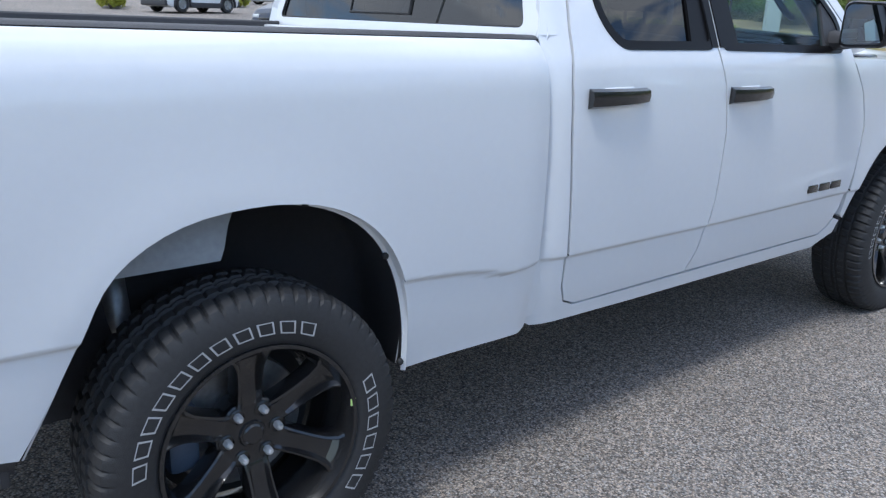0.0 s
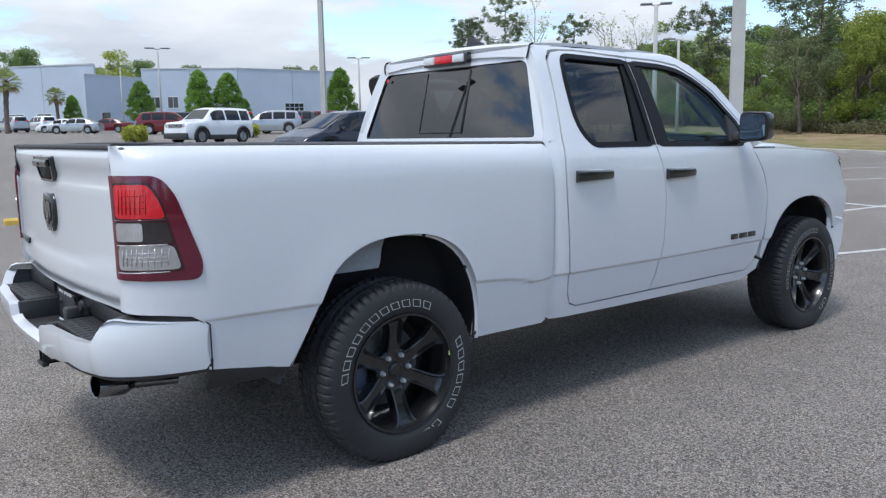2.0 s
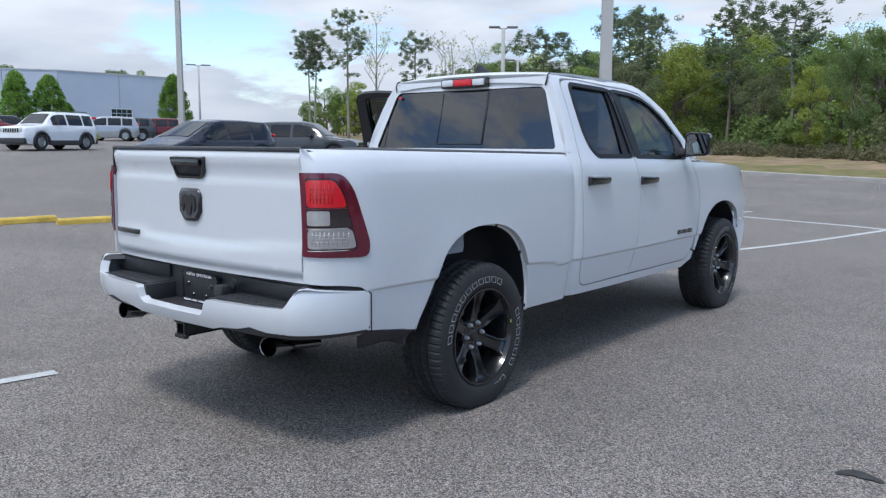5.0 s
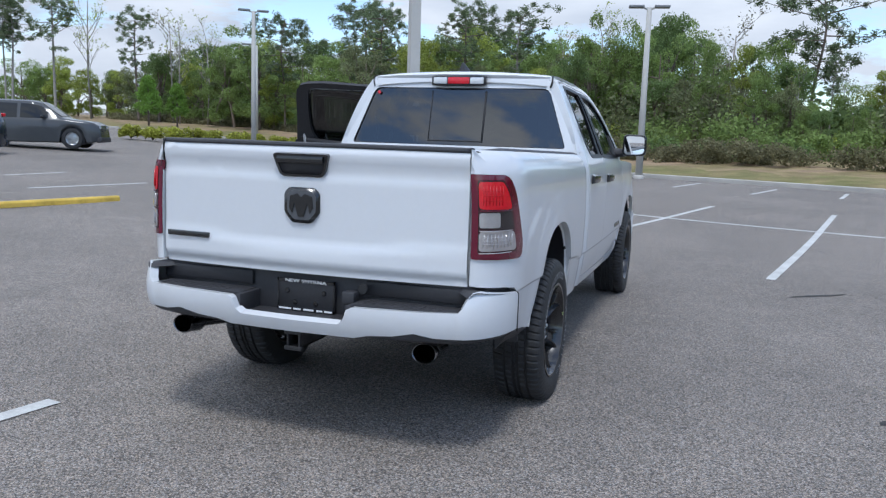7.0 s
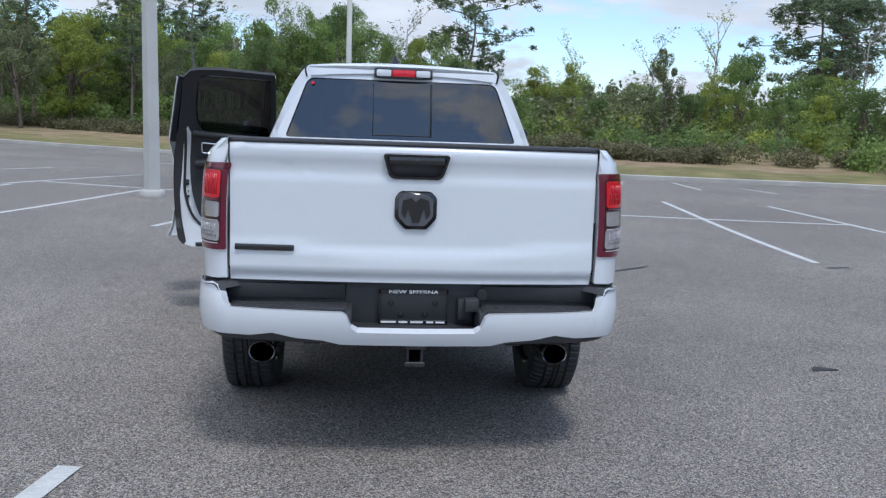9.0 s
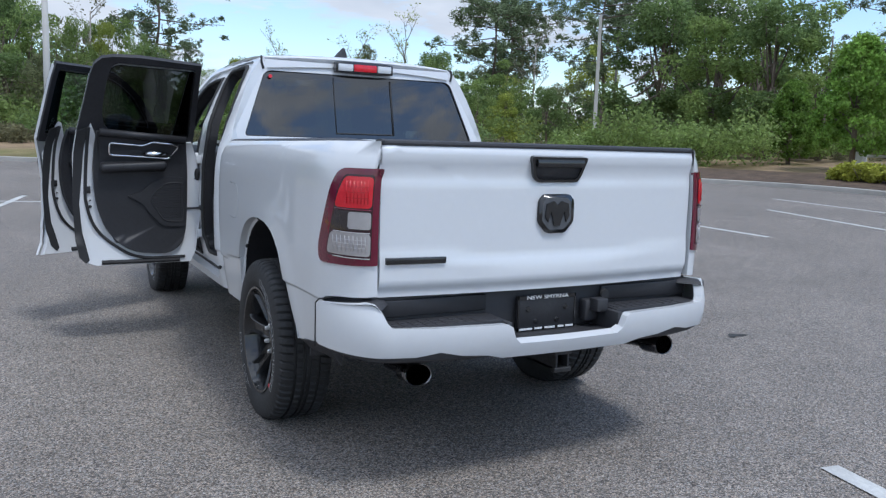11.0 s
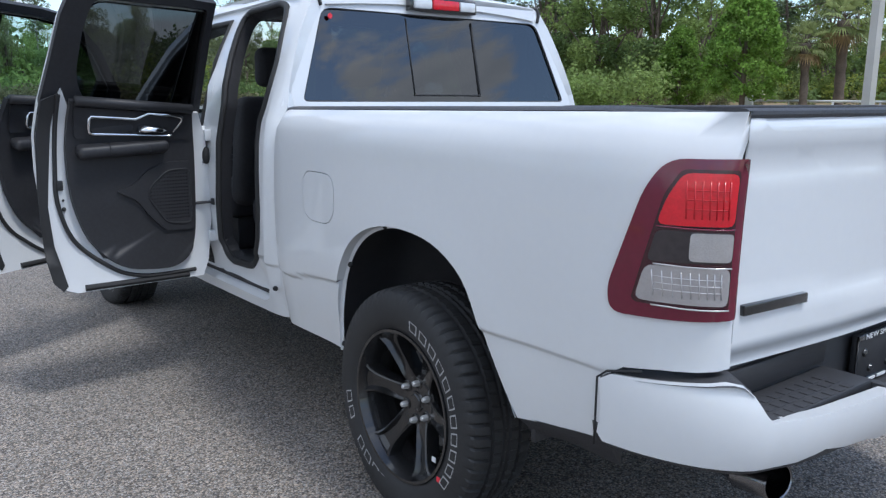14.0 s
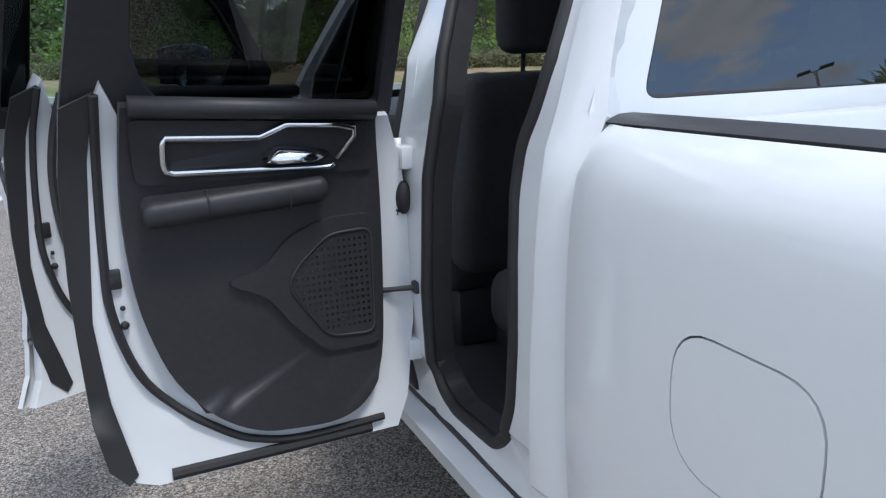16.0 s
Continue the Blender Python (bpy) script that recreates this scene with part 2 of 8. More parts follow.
def tube(bm, pts, r, n=8, closed=False, flat=1.0):
    """A round bar along the points; r: one radius or one a point."""
    P = [Vector(p) for p in pts]
    k = len(P)
    rows, up = [], None
    for i, p in enumerate(P):
        d = (P[(i + 1) % k] - P[i - 1]) if closed else (P[min(i + 1, k - 1)] - P[max(i - 1, 0)])
        d.normalize()
        if up is None:
            up = d.orthogonal().normalized()
        up = (up - d * up.dot(d)).normalized()
        w = d.cross(up)
        rr = r[i] if isinstance(r, (list, tuple)) else r
        rows.append([p + up * (math.cos(2 * math.pi * j / n) * rr) + w * (math.sin(2 * math.pi * j / n) * rr * flat) for j in range(n)])
    if closed:
        rows.append(rows[0])
        V = [[bm.verts.new(q) for q in row] for row in rows[:-1]]
        V.append(V[0])
        for a, b in zip(V, V[1:]):
            for i in range(n):
                bm.faces.new((a[i], a[(i + 1) % n], b[(i + 1) % n], b[i]))
    else:
        grid(bm, rows, True, True)
    return bm


def lathe(bm, prof, n=48, axis="x"):
    """A turned shape round an axis; prof: (radius, place along the axis)."""
    rows = []
    for i in range(n):
        a = 2 * math.pi * i / n
        c, s = math.cos(a), math.sin(a)
        rows.append([Vector((h, r * c, r * s)) if axis == "x" else Vector((r * c, r * s, h)) if axis == "z" else Vector((r * c, h, r * s)) for r, h in prof])
    rows.append(rows[0])
    V = [[bm.verts.new(q) for q in row] for row in rows[:-1]]
    V.append(V[0])
    for a, b in zip(V, V[1:]):
        for i in range(len(prof) - 1):
            if prof[i][0] > 1e-6 or prof[i + 1][0] > 1e-6:
                bm.faces.new((a[i], a[i + 1], b[i + 1], b[i]))
    bmesh.ops.remove_doubles(bm, verts=bm.verts, dist=1e-5)
    return fix(bm)


def prism(bm, pts, to3, a, b):
    """The outline pts, carried by to3(u, v, depth), from depth a to b."""
    A, B = [bm.verts.new(to3(p[0], p[1], a)) for p in pts], [bm.verts.new(to3(p[0], p[1], b)) for p in pts]
    bm.faces.new(A[::-1]), bm.faces.new(B)
    k = len(pts)
    for i in range(k):
        bm.faces.new((A[i], A[(i + 1) % k], B[(i + 1) % k], B[i]))
    return bm


def panel(name, bound, P, material, parent=None, holes=(), depth=0.03, lift=0.0, step=0.06, label="", vcuts=(), origin=None, child=False):
    """A sheet-metal panel with turned-in edges. bound, holes: outlines in the panel's own two measures; P(u, v) carries them into space, and the
    panel's outer side is that of dP/du x dP/dv taken by the sign that looks away from the truck's middle."""
    bm = bmesh.new()
    for ring in (bound, *holes):
        vs = [bm.verts.new((p[0], p[1], 0)) for p in ring]
        for i in range(len(vs)):
            bm.edges.new((vs[i - 1], vs[i]))
    bmesh.ops.triangle_fill(bm, use_beauty=True, use_dissolve=False, edges=bm.edges[:], normal=(0, 0, 1))
    us, vs_ = [p[0] for p in bound], [p[1] for p in bound]
    for axis, lo, hi in ((0, min(us), max(us)), (1, min(vs_), max(vs_))):
        k = int((hi - lo) / step)
        for i in range(1, k + 1):
            c = lo + (hi - lo) * i / (k + 1)
            co, no = [0, 0, 0], [0, 0, 0]
            co[axis], no[axis] = c, 1
            bmesh.ops.bisect_plane(bm, geom=bm.verts[:] + bm.edges[:] + bm.faces[:], plane_co=co, plane_no=no, dist=1e-5)
    for c in vcuts:
        if min(vs_) < c < max(vs_):
            bmesh.ops.bisect_plane(bm, geom=bm.verts[:] + bm.edges[:] + bm.faces[:], plane_co=(0, c, 0), plane_no=(0, 1, 0), dist=1e-5)
    edge = [e for e in bm.edges if len(e.link_faces) == 1]
    normal = {}
    h = 0.004
    off = origin or Vector((0, 0, 0))
    for v in bm.verts:
        u, w = v.co.x, v.co.y
        p = Vector(P(u, w))
        n = (Vector(P(u + h, w)) - Vector(P(u - h, w))).cross(Vector(P(u, w + h)) - Vector(P(u, w - h))).normalized()
        out = Vector((p.x, p.y - 1.6, (p.z - 1.0)))
        if n.dot(Vector((out.x, out.y * 0.5, out.z))) < 0:
            n = -n
        normal[v] = n
        v.co = p + n * lift - off
    skin = set(bm.faces)
    for f in skin:
        f.normal_update()
        if f.normal.dot(normal[f.verts[0]]) < 0:
            f.normal_flip()
    if depth:
        ring = bmesh.ops.extrude_edge_only(bm, edges=edge)
        low = [g for g in ring["geom"] if isinstance(g, bmesh.types.BMVert)]
        near = {}
        for v in low:
            for e in v.link_edges:
                o = e.other_vert(v)
                if o in normal:
                    near[v] = normal[o]
        for v in low:
            v.co -= near[v] * depth
    for f in bm.faces:
        f.smooth = f in skin
    for e in bm.edges:
        if sum(f in skin for f in e.link_faces) == 1:
            e.smooth = False
    bm.faces.ensure_lookup_table()
    bm.verts.index_update()
    me = bpy.data.meshes.new(name)
    flags = [f in skin for f in bm.faces]
    nv = {v.index: normal[v] for v in normal}
    bm.to_mesh(me)
    bm.free()
    me.materials.append(material)
    cn_ = [None] * len(me.loops)
    for p in me.polygons:
        for li in p.loop_indices:
            vi = me.loops[li].vertex_index
            cn_[li] = nv[vi] if flags[p.index] and vi in nv else p.normal.copy()
    me.normals_split_custom_set(cn_)
    ob = new(name, me)
    ob.parent = parent
    if origin is not None and not child:
        ob.location = origin
    return tagged(ob, label)

# ---- ground ----
def rise(x, y):
    """The lot lies a little higher away from the truck's bay, and climbs gently towards its far side, beyond the truck's left."""
    t = -x - 9.0
    return 0.2 * sstep(6, 15, math.hypot(x, y - 2)) + 0.34 * (sstep(19, 35, -x) - sstep(45, 95, -x)) + 0.024 * (t if t > 6 else 0.0 if t < -6 else (t + 6) ** 2 / 24)


def sheet_ground(name, xs, ys, material, lift, keep=None):
    bm = bmesh.new()
    V = {}
    for i, x in enumerate(xs):
        for j, y in enumerate(ys):
            V[i, j] = bm.verts.new((x, y, rise(x, y) + lift))
    for i in range(len(xs) - 1):
        for j in range(len(ys) - 1):
            bm.faces.new((V[i, j], V[i + 1, j], V[i + 1, j + 1], V[i, j + 1]))
    return bm


def asphalt():
    m = bpy.data.materials.new("worn_asphalt")
    m.use_nodes = True
    N, L = m.node_tree.nodes, m.node_tree.links
    b = N["Principled BSDF"]
    b.inputs["Roughness"].default_value = 0.85
    tcn = N.new("ShaderNodeTexCoord")

    def noise_(s, d=3.0, rough=0.5):
        n = N.new("ShaderNodeTexNoise")
        n.inputs["Scale"].default_value, n.inputs["Detail"].default_value, n.inputs["Roughness"].default_value = s, d, rough
        L.new(tcn.outputs["Object"], n.inputs["Vector"])
        return n.outputs["Fac"]

    def ranged(s, a, b_, c, d):
        r = N.new("ShaderNodeMapRange")
        for k, v in zip(("From Min", "From Max", "To Min", "To Max"), (a, b_, c, d)):
            r.inputs[k].default_value = v
        L.new(s, r.inputs["Value"])
        return r.outputs["Result"]

    def mul(p, q):
        k = N.new("ShaderNodeMath")
        k.operation = "MULTIPLY"
        L.new(p, k.inputs[0]), L.new(q, k.inputs[1])
        return k.outputs[0]
    vor = N.new("ShaderNodeTexVoronoi")
    vor.inputs["Scale"].default_value = 145.0
    L.new(tcn.outputs["Object"], vor.inputs["Vector"])
    sep = N.new("ShaderNodeSeparateColor")
    L.new(vor.outputs["Color"], sep.inputs["Color"])
    stones = ranged(sep.outputs["Red"], 0.0, 1.0, 0.24, 1.86)
    val = mul(mul(stones, ranged(noise_(0.35, 5.0), 0.3, 0.7, 0.86, 1.14)), mul(ranged(noise_(3.0, 4.0), 0.3, 0.7, 0.92, 1.08), ranged(noise_(45.0, 2.0), 0.3, 0.7, 0.8, 1.2)))
    gaps = ranged(vor.outputs["Distance"], 0.25, 0.75, 1.0, 0.45)
    val = mul(val, gaps)
    v = N.new("ShaderNodeVectorMath")
    v.operation = "SCALE"
    tone = N.new("ShaderNodeMix")
    tone.data_type = "RGBA"
    tone.inputs["A"].default_value, tone.inputs["B"].default_value = (0.280, 0.226, 0.178, 1), (0.222, 0.217, 0.210, 1)
    L.new(sep.outputs["Green"], tone.inputs["Factor"])
    L.new(tone.outputs["Result"], v.inputs[0])
    L.new(val, v.inputs["Scale"])
    L.new(v.outputs[0], b.inputs["Base Color"])
    k = N.new("ShaderNodeBump")
    k.inputs["Strength"].default_value, k.inputs["Distance"].default_value = 0.45, 0.004
    L.new(gaps, k.inputs["Height"])
    L.new(k.outputs[0], b.inputs["Normal"])
    return m


ASPHALT = asphalt()
WHITE_LINE = M("worn_white_road_paint", (0.50, 0.50, 0.48), 0.7, 0, 0.16, 4, 70, bump=0.3, bscale=160)
YELLOW = M("yellow_wheel_stop_paint", (0.62, 0.42, 0.07), 0.65, 0, 0.2, 5, 60, bump=0.2)
CONCRETE = M("pale_concrete", (0.42, 0.40, 0.37), 0.85, 0, 0.15, 1.5, 60, bump=0.2, bscale=120)
def two_tone(name, a, b, scale, rough=0.95, bump=0.6, bscale=40):
    """A ground of two colours in patches, with fine grain over both."""
    m = M(name, a, rough, 0, 0.22, 1.2, 30, bump=bump, bscale=bscale, spec=0.2)
    N, L = m.node_tree.nodes, m.node_tree.links
    out = N["Principled BSDF"].inputs["Base Color"].links[0].from_node
    tcn = N.new("ShaderNodeTexCoord")
    n = N.new("ShaderNodeTexNoise")
    n.inputs["Scale"].default_value, n.inputs["Detail"].default_value, n.inputs["Roughness"].default_value = scale, 6.0, 0.65
    L.new(tcn.outputs["Object"], n.inputs["Vector"])
    r = N.new("ShaderNodeMapRange")
    r.inputs["From Min"].default_value, r.inputs["From Max"].default_value = 0.42, 0.58
    L.new(n.outputs["Fac"], r.inputs["Value"])
    x = N.new("ShaderNodeMix")
    x.data_type = "RGBA"
    x.inputs["A"].default_value, x.inputs["B"].default_value = (*a, 1), (*b, 1)
    L.new(r.outputs["Result"], x.inputs["Factor"])
    L.new(x.outputs["Result"], out.inputs[0])
    return m


GRASS = two_tone("olive_mown_grass", (0.155, 0.150, 0.058), (0.215, 0.175, 0.085), 0.7)
DRY_GRASS = two_tone("dry_pinkish_brown_grass", (0.285, 0.205, 0.130), (0.215, 0.175, 0.085), 0.45)
MULCH = M("brown_mulch", (0.09, 0.06, 0.04), 0.95, 0, 0.35, 3, 50, bump=0.6, bscale=60)

far = [-900, -600, -400, -280, -200, -150, -120, -100]
xs = far + [-80 + 4 * i for i in range(14)] + [-24 + i for i in range(53)] + [32 + 4 * i for i in range(9)] + [70, 90, 120, 180, 300, 600, 900]
ys = [-600, -300, -150, -80, -50, -40, -30, -24, -20] + [-18 + i for i in range(45)] + [30 + 5 * i for i in range(15)] + [120, 160, 250, 400, 700]
tagged(part("ground", sheet_ground("ground", xs, ys, ASPHALT, 0.0), ASPHALT), "grey speckled asphalt of a car park", "ground", kind="structure")


def ribbon(bm, a, b, w, z=0.006):
    a, b = Vector((*a, 0)), Vector((*b, 0))
    d = (b - a).normalized()
    n = Vector((-d.y, d.x, 0)) * w / 2
    k = max(1, int((b - a).length / 0.5))
    rows = []
    for i in range(k + 1):
        p = a.lerp(b, i / k)
        rows.append([Vector((q.x, q.y, rise(q.x, q.y) + z)) for q in (p - n, p + n)])
    grid(bm, rows)
    return bm


LINES = []
for x, y in ((9.9, -3.15), (7.0, -2.66), (4.1, -2.18), (1.19, -1.70), (-1.46, -1.23), (-4.43, -0.70), (-7.48, -0.27), (-9.8, 0.09), (-12.8, 0.6), (-15.8, 1.1)):
    LINES.append(((x, y), (x - 0.165 * 5.4, y - 0.986 * 5.4)))
LINES += [((2.40, 5.05), (4.0, 13.3)), ((5.46, 4.95), (6.25, 12.5)), ((8.4, 4.7), (8.3, 11.74)), ((10.9, 4.22), (11.7, 7.5)), ((13.1, 3.8), (14.5, 9.7)), ((-0.5, 7.0), (1.66, 13.9)), ((-3.3, 7.2), (-1.9, 12.9)), ((-5.98, 7.34), (-4.8, 12.2)), ((-8.25, 8.03), (-7.3, 12.1)), ((-10.97, 7.63), (-10.35, 10.34)), ((-13.4, 9.3), (-13.5, 11.2)),
          ((-7.0, 12.9), (0.21, 11.55)), ((0.21, 11.55), (4.4, 10.1)), ((4.4, 10.1), (8.4, 8.8)), ((2.57, 18.4), (3.4, 21.8)), ((4.75, 18.4), (5.25, 21.1)), ((7.33, 18.7), (7.8, 21.4)), ((0.44, 20.2), (1.14, 23.7)), ((8.78, 16.4), (9.3, 19.8)), ((10.6, 15.8), (10.5, 17.7)), ((-7.5, 12.1), (-5.8, 15.9)), ((-10.2, 10.8), (-9.0, 14.6)), ((-9.2, 16.0), (-8.55, 17.5)), ((-5.1, 16.3), (-4.3, 18.0)), ((-7.3, 21.2), (-6.4, 23.1))]
for a, b in LINES:
    bm = bmesh.new()
    tagged(part("parking_line", ribbon(bm, a, b, 0.105), WHITE_LINE), "worn white painted parking line on the asphalt", "road marking", "parking lines", "structure")

# yellow wheel stops
for a, b in (((-10.1, 0.35), (-9.95, 2.7)), ((-9.55, 2.55), (-9.15, 4.89)), ((-9.14, 5.13), (-8.65, 7.45))):
    A, B = Vector((*a, 0)), Vector((*b, 0))
    d = B - A
    c = A.lerp(B, 0.5)
    stop = thing("wheel_stop", "yellow painted concrete wheel stop on the asphalt", "wheel stop", "wheel stops", at=(c.x, c.y, rise(c.x, c.y)), turn=math.degrees(math.atan2(d.y, d.x)) )
    bm = bmesh.new()
    h = d.length / 2
    rows = [[Vector((x, y, z)) for y, z in ((-0.075, 0), (-0.07, 0.07), (-0.045, 0.10), (0.045, 0.10), (0.07, 0.07), (0.075, 0))] for x in (-h, -h + 0.02, 0, h - 0.02, h)]
    grid(bm, rows, True, True)
    part("stop_body", fix(bm), YELLOW, stop)
    for x in (-h * 0.6, h * 0.6):
        bm = bmesh.new()
        lathe(bm, [(0.0, 0.103), (0.014, 0.103), (0.016, 0.098)], 10, "z")
        bmesh.ops.translate(bm, verts=bm.verts, vec=(x, 0, 0))
        part("anchor_pin", bm, STEEL, stop)
# tar marks and cracks
TAR = M("dark_tar_mark", (0.035, 0.034, 0.033), 0.8, 0, 0.3, 20, 90)
for pts in ([(2.52, 4.02), (2.70, 4.16), (2.90, 4.30), (3.10, 4.48)], [(5.35, 4.55), (5.6, 4.62), (5.75, 4.6)], [(2.71, 0.25), (2.78, 0.30), (2.9, 0.27)]):
    bm = bmesh.new()
    c = curve([(*p, 0) for p in pts], 5)
    rows = []
    for i, p in enumerate(c):
        w = 0.035 * math.sin(math.pi * (i + 0.5) / len(c)) + 0.01 * random.random()
        rows.append([Vector((p.x, p.y - w, rise(p.x, p.y) + 0.005)), Vector((p.x, p.y + w, rise(p.x, p.y) + 0.005))])
    grid(bm, rows)
    tagged(part("tar_mark", bm, TAR), "dark tar patch on the asphalt", "tar mark", kind="structure")

# kerb and the grass strip beyond the car park
KERB = [(14, -70), (16, -20), (17, 0), (18.05, 6.07), (19.9, 11.6), (19, 15.5), (16, 19.3), (8.1, 21.5), (2, 24.7), (-1.3, 26.5), (-9.5, 31.5), (-16, 34), (-24, 38), (-31, 41), (-45, 47), (-75, 60), (-120, 90)]
KL = curve([(*p, 0) for p in KERB], 6)


def along(line, i):
    d = (line[min(i + 1, len(line) - 1)] - line[max(i - 1, 0)]).normalized()
    return Vector((d.y, -d.x, 0))


bm, near_, far_ = bmesh.new(), bmesh.new(), bmesh.new()
rows, rn, rf = [], [], []
for i, p in enumerate(KL):
    n = along(KL, i)
    z = rise(p.x, p.y)
    rows.append([p + Vector((0, 0, z - 0.05)), p + Vector((0, 0, z + 0.13)), p + n * 0.02 + Vector((0, 0, z + 0.15)), p + n * 0.17 + Vector((0, 0, z + 0.15)), p + n * 0.18 + Vector((0, 0, z - 0.05))])
    edge = 3.1 + 0.7 * math.sin(i * 1.3) + 0.4 * math.sin(i * 2.9)
    bank = lambda d, h: p + n * d + Vector((0, 0, rise(p.x + n.x * d, p.y + n.y * d) + 0.15 + h))
    rn.append([p + n * 0.18 + Vector((0, 0, z + 0.14)), bank(1.5, 0.09), bank(edge, 0.06 * edge)])
    rf.append([bank(edge, 0.06 * edge)] + [bank(d, h) for d, h in ((5, 0.30), (7, 0.42), (12, 0.6), (20, 0.75), (60, 0.9), (160, 0.9))])
for b_, r_ in ((bm, rows), (near_, rn), (far_, rf)):
    grid(b_, r_)
tagged(part("kerb", fix(bm), CONCRETE), "pale concrete kerb along the car park", "kerb", kind="structure")
tagged(part("grass_strip", near_, GRASS), "olive green mown grass strip behind the kerb", "grass", kind="structure")
bm = bmesh.new()
rows = []
for i, p in enumerate(KL):
    if p.y < 18.5:
        n = along(KL, i)
        rows.append([p + n * d + Vector((0, 0, 0.2 + 0.155 + h)) for d, h in ((0.20, 0), (1.2, 0.10), (2.6, 0.19), (3.6, 0.26))])
grid(bm, rows)
tagged(part("mulch_bed", bm, MULCH), "brown mulch bed behind the kerb", "flower bed", kind="structure")
tagged(part("grass_bank", far_, DRY_GRASS), "dry pinkish brown grass bank below the trees", "grass", kind="structure")

# ---- the pickup truck: y is forwards, x to its right, z up; the rear axle is over the origin ----
truck = thing("pickup_truck", "white four-door pickup truck with both driver-side doors open", "truck")

BED_X = [(0.40, 0.905), (0.48, 0.925), (0.56, 0.942), (0.66, 0.955), (0.76, 0.963), (0.90, 0.968), (1.05, 0.969), (1.20, 0.963), (1.29, 0.951), (1.34, 0.928), (1.37, 0.895), (1.395, 0.855), (1.42, 0.80)]
CAB_X = [(0.40, 0.895), (0.48, 0.918), (0.56, 0.938), (0.66, 0.952), (0.76, 0.960), (0.90, 0.966), (1.05, 0.968), (1.17, 0.964), (1.26, 0.954), (1.32, 0.941), (1.37, 0.920), (1.50, 0.866), (1.65, 0.800), (1.75, 0.752), (1.83, 0.706), (1.87, 0.674), (1.90, 0.638), (1.92, 0.60)]
CREASE = [(-1.3, 0.775), (-0.4, 0.762), (0.45, 0.742), (0.70, 0.722), (0.80, 0.692), (1.0, 0.702), (1.82, 0.695), (2.9, 0.70), (4.0, 0.71)]
RAIL_Z = lambda y: 1.378 + (0.93 - y) * 0.018


def side_relief(y, z):
    """The crease along the lower side and the swell round the wheel openings."""
    c = lerp_table(CREASE, y)
    d = -0.011 * sstep(c + 0.004, c - 0.010, z) * sstep(0.35, 0.55, z)
    for y0, a in ((-0.04, 0.50), (3.46, 0.49)):
        r = math.hypot((y - y0) / a, (z - 0.42) / 0.58)
        d += 0.007 * math.exp(-((r - 1.0) / 0.16) ** 2)
    return d


def bed_point(side):
    def P(s, z):
        y = max(s, -0.80)
        zz = z - 0.018 * (0.93 - y) * sstep(1.0, 1.38, z)
        x = smooth_table(BED_X, zz) + side_relief(s, z) * sstep(-0.95, -0.75, s)
        x -= 0.018 * sstep(0.86, 0.97, s) ** 2
        if s < -0.80:
            a = (-0.80 - s) / 0.39 * math.pi / 2
            x -= (0.160 + 0.010 * side) * (1 - math.cos(a))
            x = max(x, 0.799 - 0.012 * side)
            y = -0.80 - 0.335 * math.sin(a)
        return (side * x, y, z)
    return P


def cab_point(side):
    def P(y, z):
        x = smooth_table(CAB_X, z) + side_relief(y, z)
        if y < 1.08:
            u = min(1.0, (1.08 - y) / 0.115)
            x -= 0.045 * (1 - math.sqrt(1 - u * u * 0.98))
        x -= 0.075 * max(0.0, y - 3.35) ** 2 * sstep(0.9, 1.2, z) + 0.14 * max(0.0, y - 3.7) ** 2
        return (side * x, y, z)
    return P


FINE = [0.662 + 0.0065 * i for i in range(21)]
REAR_ARCH = curve([(-0.540, 0.52), (-0.475, 0.632), (-0.408, 0.758), (-0.325, 0.900), (-0.175, 0.985), (0.028, 1.007), (0.200, 0.979), (0.330, 0.902), (0.412, 0.780), (0.450, 0.62), (0.448, 0.465)], 4)
FRONT_ARCH = curve([(2.95, 0.50), (3.01, 0.66), (3.14, 0.85), (3.34, 0.945), (3.60, 0.95), (3.80, 0.87), (3.885, 0.76), (3.90, 0.69)], 4)
BED_OUT = [(-0.855, 0.575)] + [tuple(p) for p in REAR_ARCH] + [(0.915, 0.460), (0.946, 0.476), (0.953, 0.70), (0.957, 0.80), (0.957, 1.30), (0.955, 1.373), (-0.3, 1.395), (-1.19, 1.412), (-1.19, 0.815), (-0.98, 0.803), (-0.90, 0.790), (-0.868, 0.762)]
FUEL = rounded([(0.675, 1.150), (0.430, 1.147), (0.430, 0.955), (0.675, 0.955)], [0.07, 0.07, 0.09, 0.10], 6)

